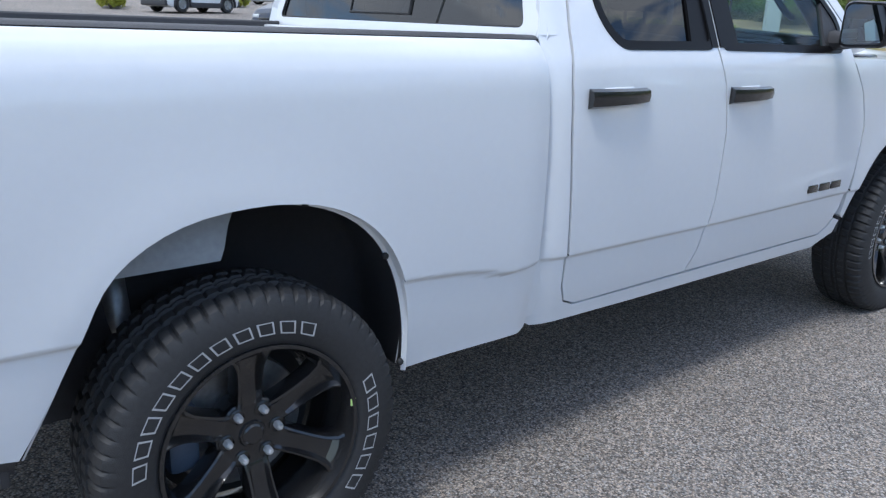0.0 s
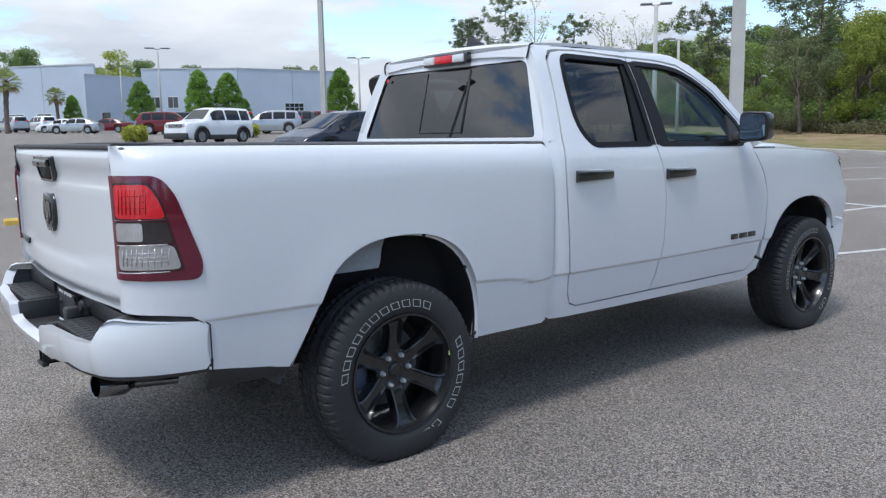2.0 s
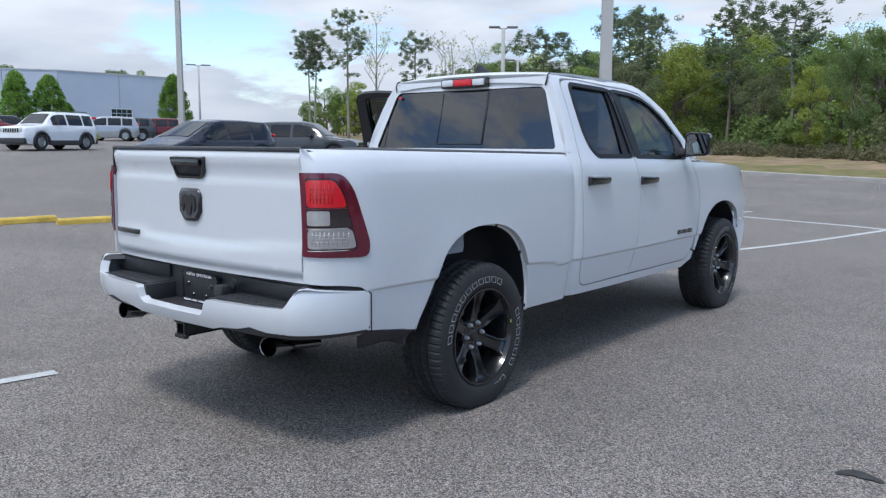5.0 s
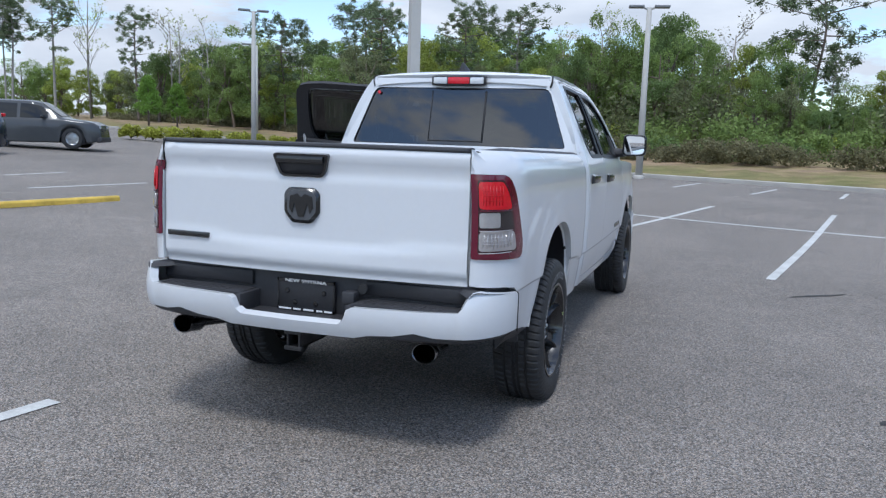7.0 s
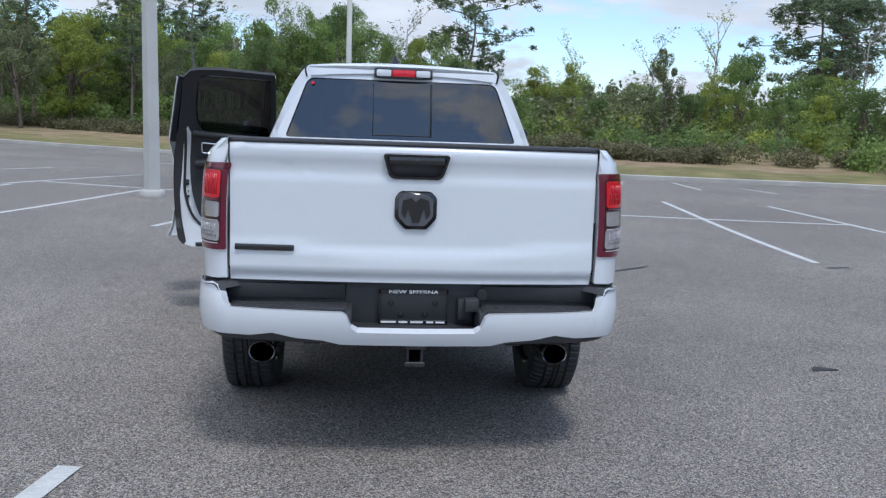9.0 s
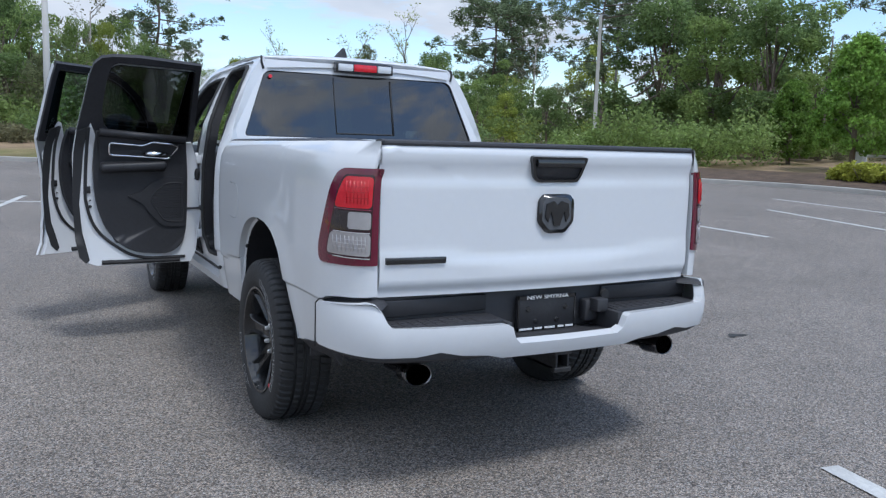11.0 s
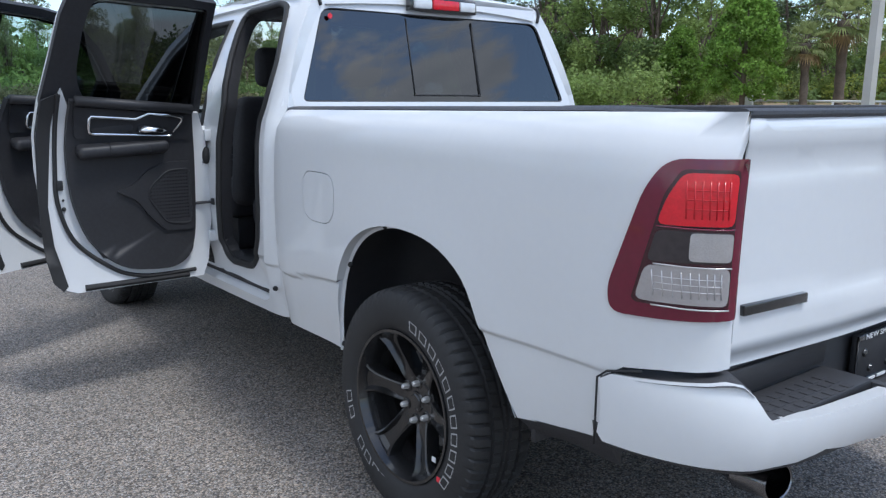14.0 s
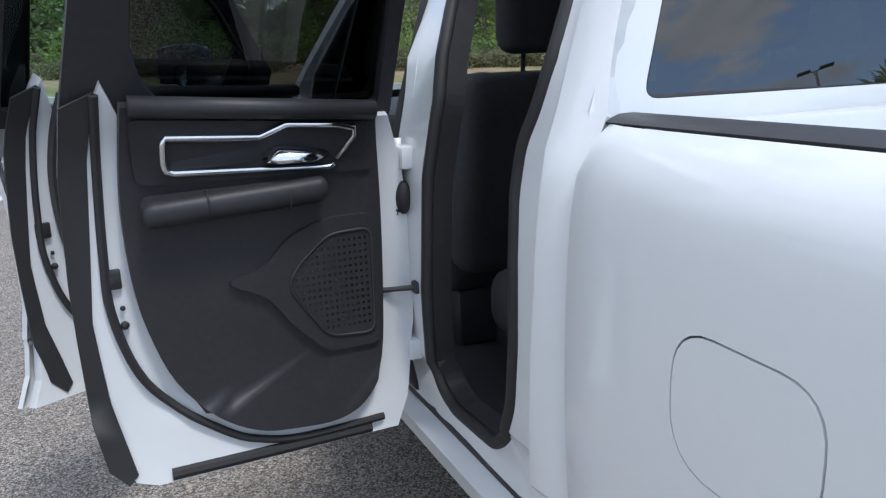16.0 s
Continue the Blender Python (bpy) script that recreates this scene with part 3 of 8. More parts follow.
for side in (1, -1):
    P = bed_point(side)
    panel("bed_side", BED_OUT, P, PAINT, truck, holes=(FUEL,) if side < 0 else (), depth=0.035, vcuts=FINE, label="white pickup bed side panel with a wheel opening")
    if side < 0:
        shrink = [((u - 0.5475) * 0.975 + 0.5475, (w - 1.05) * 0.972 + 1.05) for u, w in FUEL]
        panel("fuel_door", shrink, P, PAINT, truck, depth=0.02, lift=0.001, label="white round-cornered fuel door")
        bm = bmesh.new()
        box(bm, -0.94, -0.90, 0.41, 0.69, 0.94, 1.16)
        part("fuel_door_recess", bm, BLACK_PLASTIC, truck)
    # rail cap of ribbed black plastic along the top of the bed side
    bm = bmesh.new()
    rows = []
    for i in range(26):
        y = 1.005 - (1.005 + 1.118) * i / 25
        z = RAIL_Z(y) - 0.014 * sstep(-0.75, -1.10, y)
        k = 0.0 if y > -0.85 else 0.095 * ((-0.85 - y) / 0.285) ** 2
        rows.append([Vector((side * (x - k * (x - 0.70) / 0.18), y, z + dz)) for x, dz in ((0.795, -0.06), (0.795, 0.001), (0.80, 0.007), (0.815, 0.009), (0.84, 0.008), (0.866, 0.004), (0.878, -0.002), (0.874, -0.006), (0.82, -0.012))])
    grid(bm, rows, True, True)
    part("bed_rail_cap", fix(bm), BLACK_PLASTIC, truck, "ribbed black plastic bed rail cap")
    # wheel-house liner
    for y0, arch, black in ((0.0, REAR_ARCH, True), (3.5, FRONT_ARCH, True)):
        bm = bmesh.new()
        x0, x1 = (0.952, 0.60)
        pts = [Vector((0, p[0], p[1])) for p in arch]
        c = Vector((0, y0 - 0.03, 0.46))
        rows = []
        lip = 0.980 if y0 == 0.0 else 0.99
        for x, k in ((0.925, lip), (0.90, lip + 0.02), (0.72, 1.03), (x1, 1.03)):
            rows.append([Vector((side * x, (p - c).y * k + c.y, (p - c).z * k + c.z)) for p in pts])
        rows.append([Vector((side * x1, p.y, 0.42)) for p in pts])
        grid(bm, rows)
        if y0 == 0.0:
            white = bmesh.new()
            grid(white, [[Vector((side * x, (p - c).y * k + c.y, (p - c).z * k + c.z)) for p in pts] for x, k in ((0.940, 1.0), (0.932, 0.993), (0.928, 0.980))])
            part("arch_flange", white, PAINT, truck, "white return flange of the wheel opening")
        if y0 == 0.0 and side > 0:
            white = bmesh.new()
            grid(white, [[Vector((0.82 + 0.02 * (z < 0.90), y + 0.4 * (z - 0.95), z)) for y in (-0.46, -0.28, -0.15, -0.06, 0.0)] for z in (0.850, 0.873, 0.877, 0.93, 0.985)])
            # the wheel well's shade on this panel is put into its grey base colour
            part("bed_inner_flange", white, M("shaded_panel_grey", (0.30, 0.32, 0.34), 0.6, 0, 0.1), truck, "inner panel of the bed side, coloured grey for its shade")
        part("wheel_house_liner", bm, BLACK_PLASTIC, truck, "black wheel-house liner")
        # clips along the liner's edge
        for q in (len(arch) - 2, len(arch) - 10, len(arch) - 18):
            bm = bmesh.new()
            bmesh.ops.create_uvsphere(bm, u_segments=10, v_segments=6, radius=0.011, matrix=Matrix.Translation((side * (0.930 if y0 == 0 else 0.945), arch[q][0] - (0.014 if y0 == 0 else -0.012), arch[q][1])))
            part("liner_clip", bm, SEAL, truck)
    # rear mud flap and lower black sill trim
    bm = bmesh.new()
    box(bm, *sorted((side * 0.76, side * 0.89)), -0.575, -0.555, 0.44, 0.60, 0.006)
    part("mud_flap", bm, BLACK_PLASTIC, truck)
    bm = bmesh.new()
    rows = [[Vector((side * (0.930 - 0.05 * sstep(0, 1, k)), y, 0.570 - 0.14 * (y + 0.855) - 0.06 * k)) for k in (0, 0.2, 0.6, 1.0)] + [Vector((side * 0.85, y, 0.47)), Vector((side * 0.85, y, 0.53))] for y in (-0.86, -0.75, -0.65, -0.545)]
    grid(bm, rows, True, True)
    part("lower_valance", fix(bm), BLACK_PLASTIC, truck)

# bed floor, front wall and inner walls
bm = bmesh.new()
prof = [(-0.56, 0.80), (-0.56, 0.842)]
for i in range(8):
    x = -0.49 + 0.14 * i
    prof += [(x - 0.034, 0.842), (x - 0.026, 0.854), (x + 0.026, 0.854), (x + 0.034, 0.842)]
prof += [(0.56, 0.842), (0.56, 0.80)]
grid(bm, [[Vector((x, y, z)) for x, z in prof] for y in (-1.08, 0.92)], True, True)
fix(bm)
part("bed_floor", bm, PAINT, truck, "white ribbed steel bed floor")
bm = bmesh.new()
box(bm, -0.83, 0.83, 0.895, 0.935, 0.80, 1.372, 0.012)
for x in (-0.5, 0, 0.5):
    box(bm, x - 0.18, x + 0.18, 0.885, 0.90, 0.95, 1.28, 0.006)
part("bed_front_wall", bm, PAINT, truck, "white stamped bulkhead of the bed")
for side in (1, -1):
    bm = bmesh.new()
    a, b = sorted((side * 0.785, side * 0.81))
    box(bm, a, b, -1.08, 0.90, 1.08, 1.36, 0.006)
    part("bed_inner_wall", bm, PAINT, truck)
    bm = bmesh.new()
    a, b = sorted((side * 0.47, side * 0.598))
    box(bm, a, b, -0.56, 0.52, 0.84, 1.06, 0.03, 2)
    part("wheel_house_box", bm, PAINT, truck)
    # added unseen plates that keep sun from leaking through the bed onto the ground
    bm = bmesh.new()
    a, b = sorted((side * 0.555, side * 0.82))
    for y0_, y1_, z0_, z1_ in ((-1.08, -0.60, 0.845, 0.855), (0.54, 0.92, 0.845, 0.855), (-0.61, 0.55, 1.068, 1.078), (-0.61, -0.60, 0.845, 1.078), (0.54, 0.55, 0.845, 1.078)):
        box(bm, a, b, y0_, y1_, z0_, z1_)
    part("bed_side_pan", bm, STEEL, truck)


for side in (1, -1):
    bm = bmesh.new()
    rows = [[Vector((side * (smooth_table(BED_X, z) - 0.034), y, z)) for z in (0.5, 0.6, 0.7, 0.85, 1.0, 1.15, 1.25, 1.31, 1.36)] for y in (0.93, 1.0)]
    grid(bm, rows)
    part("gap_flange", bm, PAINT, truck)


# tailgate
def gate_point(x, z):
    y = -1.158 + 0.055 * x * x - 0.008 * sstep(1.31, 1.37, z) + 0.006 * math.exp(-((z - 1.30) / 0.028) ** 2)
    w = math.exp(-(abs(x) / 0.52) ** 4)
    edge = 0.985 - 0.035 * w
    y -= 0.015 * sstep(edge + 0.035, edge - 0.035, z) * (0.45 + 0.55 * w)
    y += 0.020 * sstep(0.875, 0.835, z)
    y += 0.02 * sstep(1.395, 1.42, z)
    return (x, y, z)


GATE_OUT = rounded([(-0.794, 0.818), (0.794, 0.818), (0.793, 1.411), (-0.793, 1.411)], 0.006, 3)
gate = panel("tailgate", GATE_OUT, gate_point, PAINT, truck, depth=0.05, step=0.035, label="white stamped steel tailgate, closed")
gate.location = (-0.013, 0.0, -0.012)
bm = bmesh.new()
rows = []
for i in range(21):
    x = -0.793 + 1.586 * i / 20
    rows.append([Vector((x, y - 0.028 + 0.05 * x * x, 1.4115 + z)) for y, z in ((-1.128, 0.0), (-1.132, 0.005), (-1.130, 0.013), (-1.122, 0.018), (-1.110, 0.019), (-1.075, 0.016), (-1.065, 0.01), (-1.065, -0.06))])
grid(bm, rows, True, True)
part("tailgate_cap", fix(bm), BLACK_PLASTIC, gate, "black plastic cap along the tailgate's top")
bm = bmesh.new()
box(bm, -0.795, 0.795, -1.085, -1.06, 0.83, 1.40, 0.01)
part("inner_panel", bm, PAINT, gate)
# latch handle: a bezel round a dark recess with a grip across its top
bezel = rounded([(-0.150, 1.377), (0.142, 1.377), (0.108, 1.272), (-0.118, 1.272)], [0.02, 0.02, 0.025, 0.025], 4)
inner = [((u + 0.004) * 0.90 - 0.004, (w - 1.325) * 0.80 + 1.325) for u, w in bezel]
panel("handle_bezel", bezel, lambda u, w: (u, -1.166 - 0.20 * (w - 1.272), w), BLACK_GLOSS, gate, holes=(inner,), depth=0.045, step=0.2, label="gloss black tailgate handle surround")
bm = bmesh.new()
prism(bm, inner, lambda u, w, d: Vector((u, -1.159 - 0.18 * (w - 1.272) - d, w)), 0, 0.002)
part("handle_recess", bm, BLACK_PLASTIC, gate)
bm = bmesh.new()
rows = [[Vector((x, -1.180 + dy - 0.004 * math.cos(x * 9), 1.352 + dz)) for dy, dz in ((0.012, 0.016), (-0.010, 0.014), (-0.014, 0.0), (-0.010, -0.016), (0.012, -0.012))] for x in [-0.122 + 0.236 * i / 12 for i in range(13)]]
grid(bm, rows, True, True)
part("handle_grip", fix(bm), BLACK_GLOSS, gate)
bm = bmesh.new()
bmesh.ops.create_uvsphere(bm, u_segments=12, v_segments=8, radius=0.009, matrix=Matrix.Translation((-0.004, -1.194, 1.350)))
part("camera_lens", bm, BLACK_GLOSS, gate)
# shield emblem, plain
shield = rounded([(-0.070, 1.222), (0.060, 1.222), (0.087, 1.195), (0.087, 1.105), (0.045, 1.058), (-0.050, 1.058), (-0.093, 1.105), (-0.093, 1.195)], 0.012, 3)
bm = bmesh.new()
prism(bm, shield, lambda u, w, d: Vector((u, -1.145 - d, w)), 0, 0.026)
emblem = part("emblem_shield", bm, BLACK_GLOSS, gate, "gloss black plain shield emblem", sharp=20)
bm = bmesh.new()
inner_plate = [((u + 0.003) * 0.82 - 0.003, (w - 1.14) * 0.82 + 1.14) for u, w in shield]
prism(bm, inner_plate, lambda u, w, d: Vector((u, -1.170 - d, w)), 0, 0.0035)
part("emblem_plate", fix(bm), EMBLEM_GREY, emblem, "satin dark grey inner plate")
bm = bmesh.new()
# a plain raised wedge with two short arms, in gloss black
wedge = [(-0.003 + u, w) for u, w in ((-0.056, 1.182), (-0.020, 1.194), (0.0, 1.176), (0.020, 1.194), (0.056, 1.182), (0.062, 1.130), (0.046, 1.104), (0.034, 1.152), (0.014, 1.088), (-0.014, 1.088), (-0.034, 1.152), (-0.046, 1.104), (-0.062, 1.130))]
prism(bm, wedge, lambda u, w, d: Vector((u, -1.173 - d, w)), 0, 0.007)
part("emblem_relief", fix(bm), BLACK_GLOSS, emblem, sharp=20)
bm = bmesh.new()
box(bm, -0.772, -0.520, -1.153, -1.128, 0.950, 0.976, 0.003)
for v in bm.verts:
    v.co.y += 0.06 * (v.co.x ** 2 - 0.43)
part("badge_bar", bm, BLACK_GLOSS, gate, "flat gloss black badge strip")

# tail lamps, wrapped round the corners
TL = rounded([(-1.188, 1.325), (-0.965, 1.322), (-0.925, 1.255), (-0.862, 1.005), (-0.870, 0.945), (-1.188, 0.955)], [0.012, 0.05, 0.04, 0.03, 0.04, 0.012], 5)
WINDOWS = (("lens_bezel", DARK_LENS, rounded([(-1.150, 1.300), (-0.998, 1.300), (-0.966, 1.242), (-0.914, 0.992), (-0.922, 0.982), (-1.150, 0.980)], 0.015, 3), "dark maroon lens surround"),
           ("brake_lens", RED_LENS, rounded([(-1.144, 1.292), (-1.003, 1.292), (-0.974, 1.238), (-0.956, 1.172), (-1.144, 1.174)], 0.02, 3), "bright red ribbed lens"),
           ("turn_lens", SMOKE_LENS, rounded([(-1.138, 1.160), (-0.958, 1.160), (-0.942, 1.085), (-1.138, 1.090)], 0.015, 3), "smoked lens"),
           ("clear_lens", CLEAR_LENS, rounded([(-1.143, 1.158), (-1.030, 1.158), (-1.030, 1.093), (-1.143, 1.093)], 0.012, 3), "small clear lens"),
           ("reverse_lens", CLEAR_LENS, rounded([(-1.144, 1.077), (-0.940, 1.077), (-0.921, 0.990), (-1.144, 0.990)], 0.02, 3), "clear ribbed reversing lens"))
for side in (1, -1):
    Q = bed_point(side)
    P = lambda u, w: Q(u, w - 0.018)
    lamp = panel("tail_lamp", TL, P, RED_HOUSING, truck, depth=0.02, lift=0.007, step=0.04, label="dark red tail lamp with red and clear lenses")
    for n, m, outline, lab in WINDOWS:
        panel(n, outline, P, m, lamp, depth=0.006, lift=0.014 if n == "clear_lens" else 0.0085 if n == "lens_bezel" else 0.011, step=0.04, label=lab)
    for z in (1.168, 1.080, 0.982):
        bm = bmesh.new()
        tube(bm, [Vector(P(s, z)) + Vector((side * 0.012, -0.014, 0)) * (1.0 if s < -1.0 else 0.75) for s in [-1.15 + 0.02 * i for i in range(11)]], 0.0022, 6)
        part("lens_rib", bm, FLUTE if z < 1.1 else RED_HOUSING, lamp)
    # moulded flutes of the lenses
    for n, m, z0, z1, s0, s1, k_ in (("red_flute", RED_DEEP, 1.190, 1.276, -1.122, -1.012, 7), ("clear_flute", FLUTE, 1.006, 1.066, -1.120, -0.955, 9)):
        for i in range(k_):
            s = s0 + (s1 - s0) * i / (k_ - 1)
            bm = bmesh.new()
            out_ = (Vector(P(s, z0)) - Vector((side * 0.55, -0.6, z0))).normalized() * 0.0125
            tube(bm, [Vector(P(s + 0.006 * j, z0 + (z1 - z0) * j)) + out_ for j in (0.0, 0.5, 1.0)], 0.0017, 5)
            part(n, bm, m, lamp)
        for j in range(1, 4):
            z = z0 + (z1 - z0) * j / 4
            bm = bmesh.new()
            tube(bm, [Vector(P(s0 + (s1 - s0) * i / 6, z)) + (Vector(P(s0 + (s1 - s0) * i / 6, z)) - Vector((side * 0.55, -0.6, z))).normalized() * 0.0125 for i in range(7)], 0.0014, 5)
            part(n, bm, m, lamp)


# rear bumper: a path in plan carries its face
def bump_plan(s):
    a = abs(s)
    if a < 0.55:
        x, y = a, -1.318 + 0.02 * (a / 0.55) ** 2
    elif a < 0.80:
        t = (a - 0.55) / 0.25
        x, y = 0.55 + 0.245 * t, -1.298 + 0.045 * t * t
    else:
        t = min(1.0, (a - 0.80) / 0.50)
        ang = t * math.pi / 2
        x, y = 0.795 + 0.195 * math.sin(ang) ** 0.9, -1.253 + 0.37 * (1 - math.cos(ang)) ** 0.85
    return math.copysign(x, s), y


def bump_point(s, z):
    x, y = bump_plan(s)
    k = 0.030 * ((z - 0.70) / 0.12) ** 2
    r = math.hypot(x, y + 0.6)
    return (x * (1 - 0.25 * k), y + k, z)


half = [(0.0, 0.572), (0.33, 0.574), (0.40, 0.592), (0.52, 0.602), (0.62, 0.625), (0.72, 0.608), (0.90, 0.606), (1.27, 0.600), (1.295, 0.62), (1.30, 0.762), (1.26, 0.783), (1.0, 0.811), (0.955, 0.818), (0.910, 0.813), (0.880, 0.790), (0.846, 0.746), (0.820, 0.727), (0.325, 0.718), (0.300, 0.705), (0.282, 0.655), (0.255, 0.634), (0.0, 0.632)]
BUMP_OUT = half + [(-u, w) for u, w in half[::-1][1:-1]]
bumper = panel("rear_bumper", BUMP_OUT, bump_point, PAINT, truck, depth=0.045, step=0.05, label="white rear step bumper with black step pads")
bumper.location, bumper.scale = (-0.008, 0.0, -0.014), (0.977, 1.0, 1.0)
for side in (1, -1):
    lo, hi = sorted((side * 0.30, side * 0.812))
    bm = bmesh.new()
    box(bm, lo, hi, -1.240, -1.10, 0.680, 0.722, 0.006)
    for i in range(9):
        for j in range(3):
            x, y = lo + 0.035 + 0.046 * i, -1.222 + 0.036 * j
            box(bm, x - 0.016, x + 0.016, y - 0.014, y + 0.013, 0.722, 0.7245, 0.001, 1)
    part("step_pad", bm, BLACK_PLASTIC, bumper, "black plastic step pad with raised treads")
    bm = bmesh.new()
    rows = []
    for s in [0.886 + 0.404 * i / 14 for i in range(15)]:
        x, y = bump_plan(s)
        zt = lerp_table([(0.886, 0.792), (0.910, 0.809), (0.955, 0.815), (1.0, 0.808), (1.26, 0.781), (1.30, 0.756)], s)
        rows.append([Vector((side * (x - 0.004), y + 0.012, zt - 0.004)), Vector((side * (x - 0.03), y + 0.04, zt)), Vector((side * (x - 0.16), min(y + 0.22, -0.75), zt)), Vector((side * (x - 0.16), min(y + 0.22, -0.75), zt - 0.08))])
    grid(bm, rows)
    part("bumper_top", fix(bm), BLACK_PLASTIC, bumper, "black plastic bumper top pad")
    bm = bmesh.new()
    x, y = bump_plan(1.30)
    tube(bm, [(side * (x - 0.002), y + 0.014, z) for z in (0.585, 0.65, 0.72, 0.765)] + [(side * (x - 0.01), y - 0.01, 0.786), (side * (x - 0.03), y - 0.10, 0.806)], 0.003, 8)
    part("bumper_seal", bm, SEAL, bumper)
    # lower valance under the bumper's end
    bm = bmesh.new()
    rows = []
    for s in [0.36 + 0.93 * i / 16 for i in range(17)]:
        x, y = bump_plan(s)
        rows.append([Vector((side * x * 0.985, y + 0.030, 0.63)), Vector((side * x * 0.975, y + 0.035, 0.590)), Vector((side * (x * 0.965), y + 0.05, 0.578)), Vector((side * (x * 0.90), y + 0.16, 0.574)), Vector((side * (x * 0.90), y + 0.16, 0.63))])
    grid(bm, rows, True, True)
    part("bumper_valance", fix(bm), BLACK_PLASTIC, bumper)
    # exhaust tip
    bm = bmesh.new()
    lathe(bm, [(0.052, 0.0), (0.056, -0.003), (0.058, 0.004), (0.057, 0.04), (0.055, 0.11), (0.03, 0.15), (0.03, 0.34), (0.022, 0.34), (0.022, 0.16), (0.050, 0.1), (0.052, 0.0)], 28, "y")
    bmesh.ops.transform(bm, matrix=Matrix.Translation((side * 0.640 - 0.022, -1.198, 0.505)) @ Matrix.Scale(0.93, 4) @ Matrix.Rotation(radians(-7), 4, "X") @ Matrix.Rotation(side * radians(4), 4, "Z") @ Matrix.Diagonal((1.08, 1, 0.86, 1)), verts=bm.verts)
    part("exhaust_tip", bm, M("dark_chrome", (0.22, 0.22, 0.23), 0.18, 1.0, 0.1) if side > 0 else bpy.data.materials["dark_chrome"], truck, "dark polished oval exhaust tip")

bm = bmesh.new()
box(bm, -0.84, 0.84, -1.100, -1.072, 0.60, 0.822, 0.004)
part("bumper_back", bm, BLACK_PLASTIC, bumper)
bm = bmesh.new()
box(bm, -0.285, 0.285, -1.283, -1.09, 0.60, 0.630, 0.005)
for s_ in (-1, 1):
    box(bm, s_ * 0.292 - 0.014, s_ * 0.292 + 0.014, -1.275, -1.09, 0.61, 0.716, 0.005)
part("plate_recess", bm, BLACK_PLASTIC, bumper)
for a, b in ((-0.835, -0.31), (0.31, 0.835)):
    bm = bmesh.new()
    box(bm, a, b, -1.116, -1.096, 0.735, 0.805, 0.008)
    part("pad_riser", bm, TRIM, bumper)
# dealer's plate
bm = bmesh.new()
box(bm, -0.160, 0.152, -1.166, -1.150, 0.634, 0.786, 0.004)
plate = part("dealer_plate", bm, TRIM, bumper, "black dealer's plate in a black plate holder")
plate.location.y = 0.036
bm = bmesh.new()
box(bm, -0.160, 0.152, -1.170, -1.166, 0.770, 0.786, 0.001, 1)
box(bm, -0.160, 0.152, -1.170, -1.166, 0.634, 0.650, 0.001, 1)
box(bm, -0.160, -0.152, -1.170, -1.166, 0.634, 0.786, 0.001, 1)
box(bm, 0.144, 0.152, -1.170, -1.166, 0.634, 0.786, 0.001, 1)
part("plate_frame", bm, BLACK_GLOSS, plate)
for x, z in ((-0.105, 0.728), (0.095, 0.728), (-0.062, 0.674), (0.050, 0.674)):
    bm = bmesh.new()
    lathe(bm, [(0.0, -0.006), (0.010, -0.005), (0.013, 0.0)], 14, "y")
    bmesh.ops.translate(bm, verts=bm.verts, vec=(x, -1.168, z))
    part("plate_screw", bm, BLACK_GLOSS, plate)
tx = bpy.data.curves.new("plate_text", "FONT")
tx.body, tx.size, tx.extrude, tx.align_x = "NEW SMYRNA", 0.027, 0.0008, "CENTER"
to = new("plate_lettering", tx)
dg = bpy.context.evaluated_depsgraph_get()
me = bpy.data.meshes.new_from_object(to.evaluated_get(dg))
bpy.data.objects.remove(to)
me.materials.append(PLATE_WHITE)
ob = new("plate_lettering", me)
ob.parent = plate
ob.matrix_basis = pose(-0.004, -1.1715, 0.7705, 90, 0, 0) @ Matrix.Diagonal((1.28, 0.85, 1, 1))
bm = bmesh.new()
for a, b in ((-0.150, -0.082), (-0.070, -0.030), (-0.016, 0.040), (0.056, 0.088), (0.098, 0.140)):
    box(bm, a, b, -1.1725, -1.170, 0.6375, 0.6455)
part("plate_bars", bm, PLATE_WHITE, plate, "small white bars along the plate's foot")
# trailer plug and hitch
bm = bmesh.new()
box(bm, 0.195, 0.268, -1.185, -1.13, 0.655, 0.752, 0.012)
box(bm, 0.222, 0.286, -1.235, -1.175, 0.704, 0.762, 0.008)
part("trailer_plug", bm, BLACK_PLASTIC, bumper, "black trailer socket with a hinged cap").location.y = 0.034
bm = bmesh.new()
lathe(bm, [(0.0, -0.012), (0.022, -0.012), (0.026, 0.0)], 20, "y")
bmesh.ops.translate(bm, verts=bm.verts, vec=(0.305, -1.14, 0.770))
part("lock_cap", bm, SEAL, bumper)
bm = bmesh.new()
for a, b, c, d in ((-0.042, -0.033, 0.47, 0.545), (0.018, 0.027, 0.47, 0.545), (-0.042, 0.027, 0.538, 0.546), (-0.042, 0.027, 0.470, 0.478)):
    box(bm, a, b, -1.255, -0.85, c, d)
box(bm, -0.052, 0.037, -1.262, -1.235, 0.536, 0.556, 0.003, 1)
box(bm, -0.052, 0.037, -1.262, -1.235, 0.460, 0.480, 0.003, 1)
box(bm, -0.62, 0.62, -0.98, -0.88, 0.50, 0.58, 0.01)
box(bm, -0.16, 0.15, -1.15, -0.95, 0.535, 0.575, 0.01)
part("hitch_receiver", bm, STEEL, truck, "black steel tow hitch receiver")

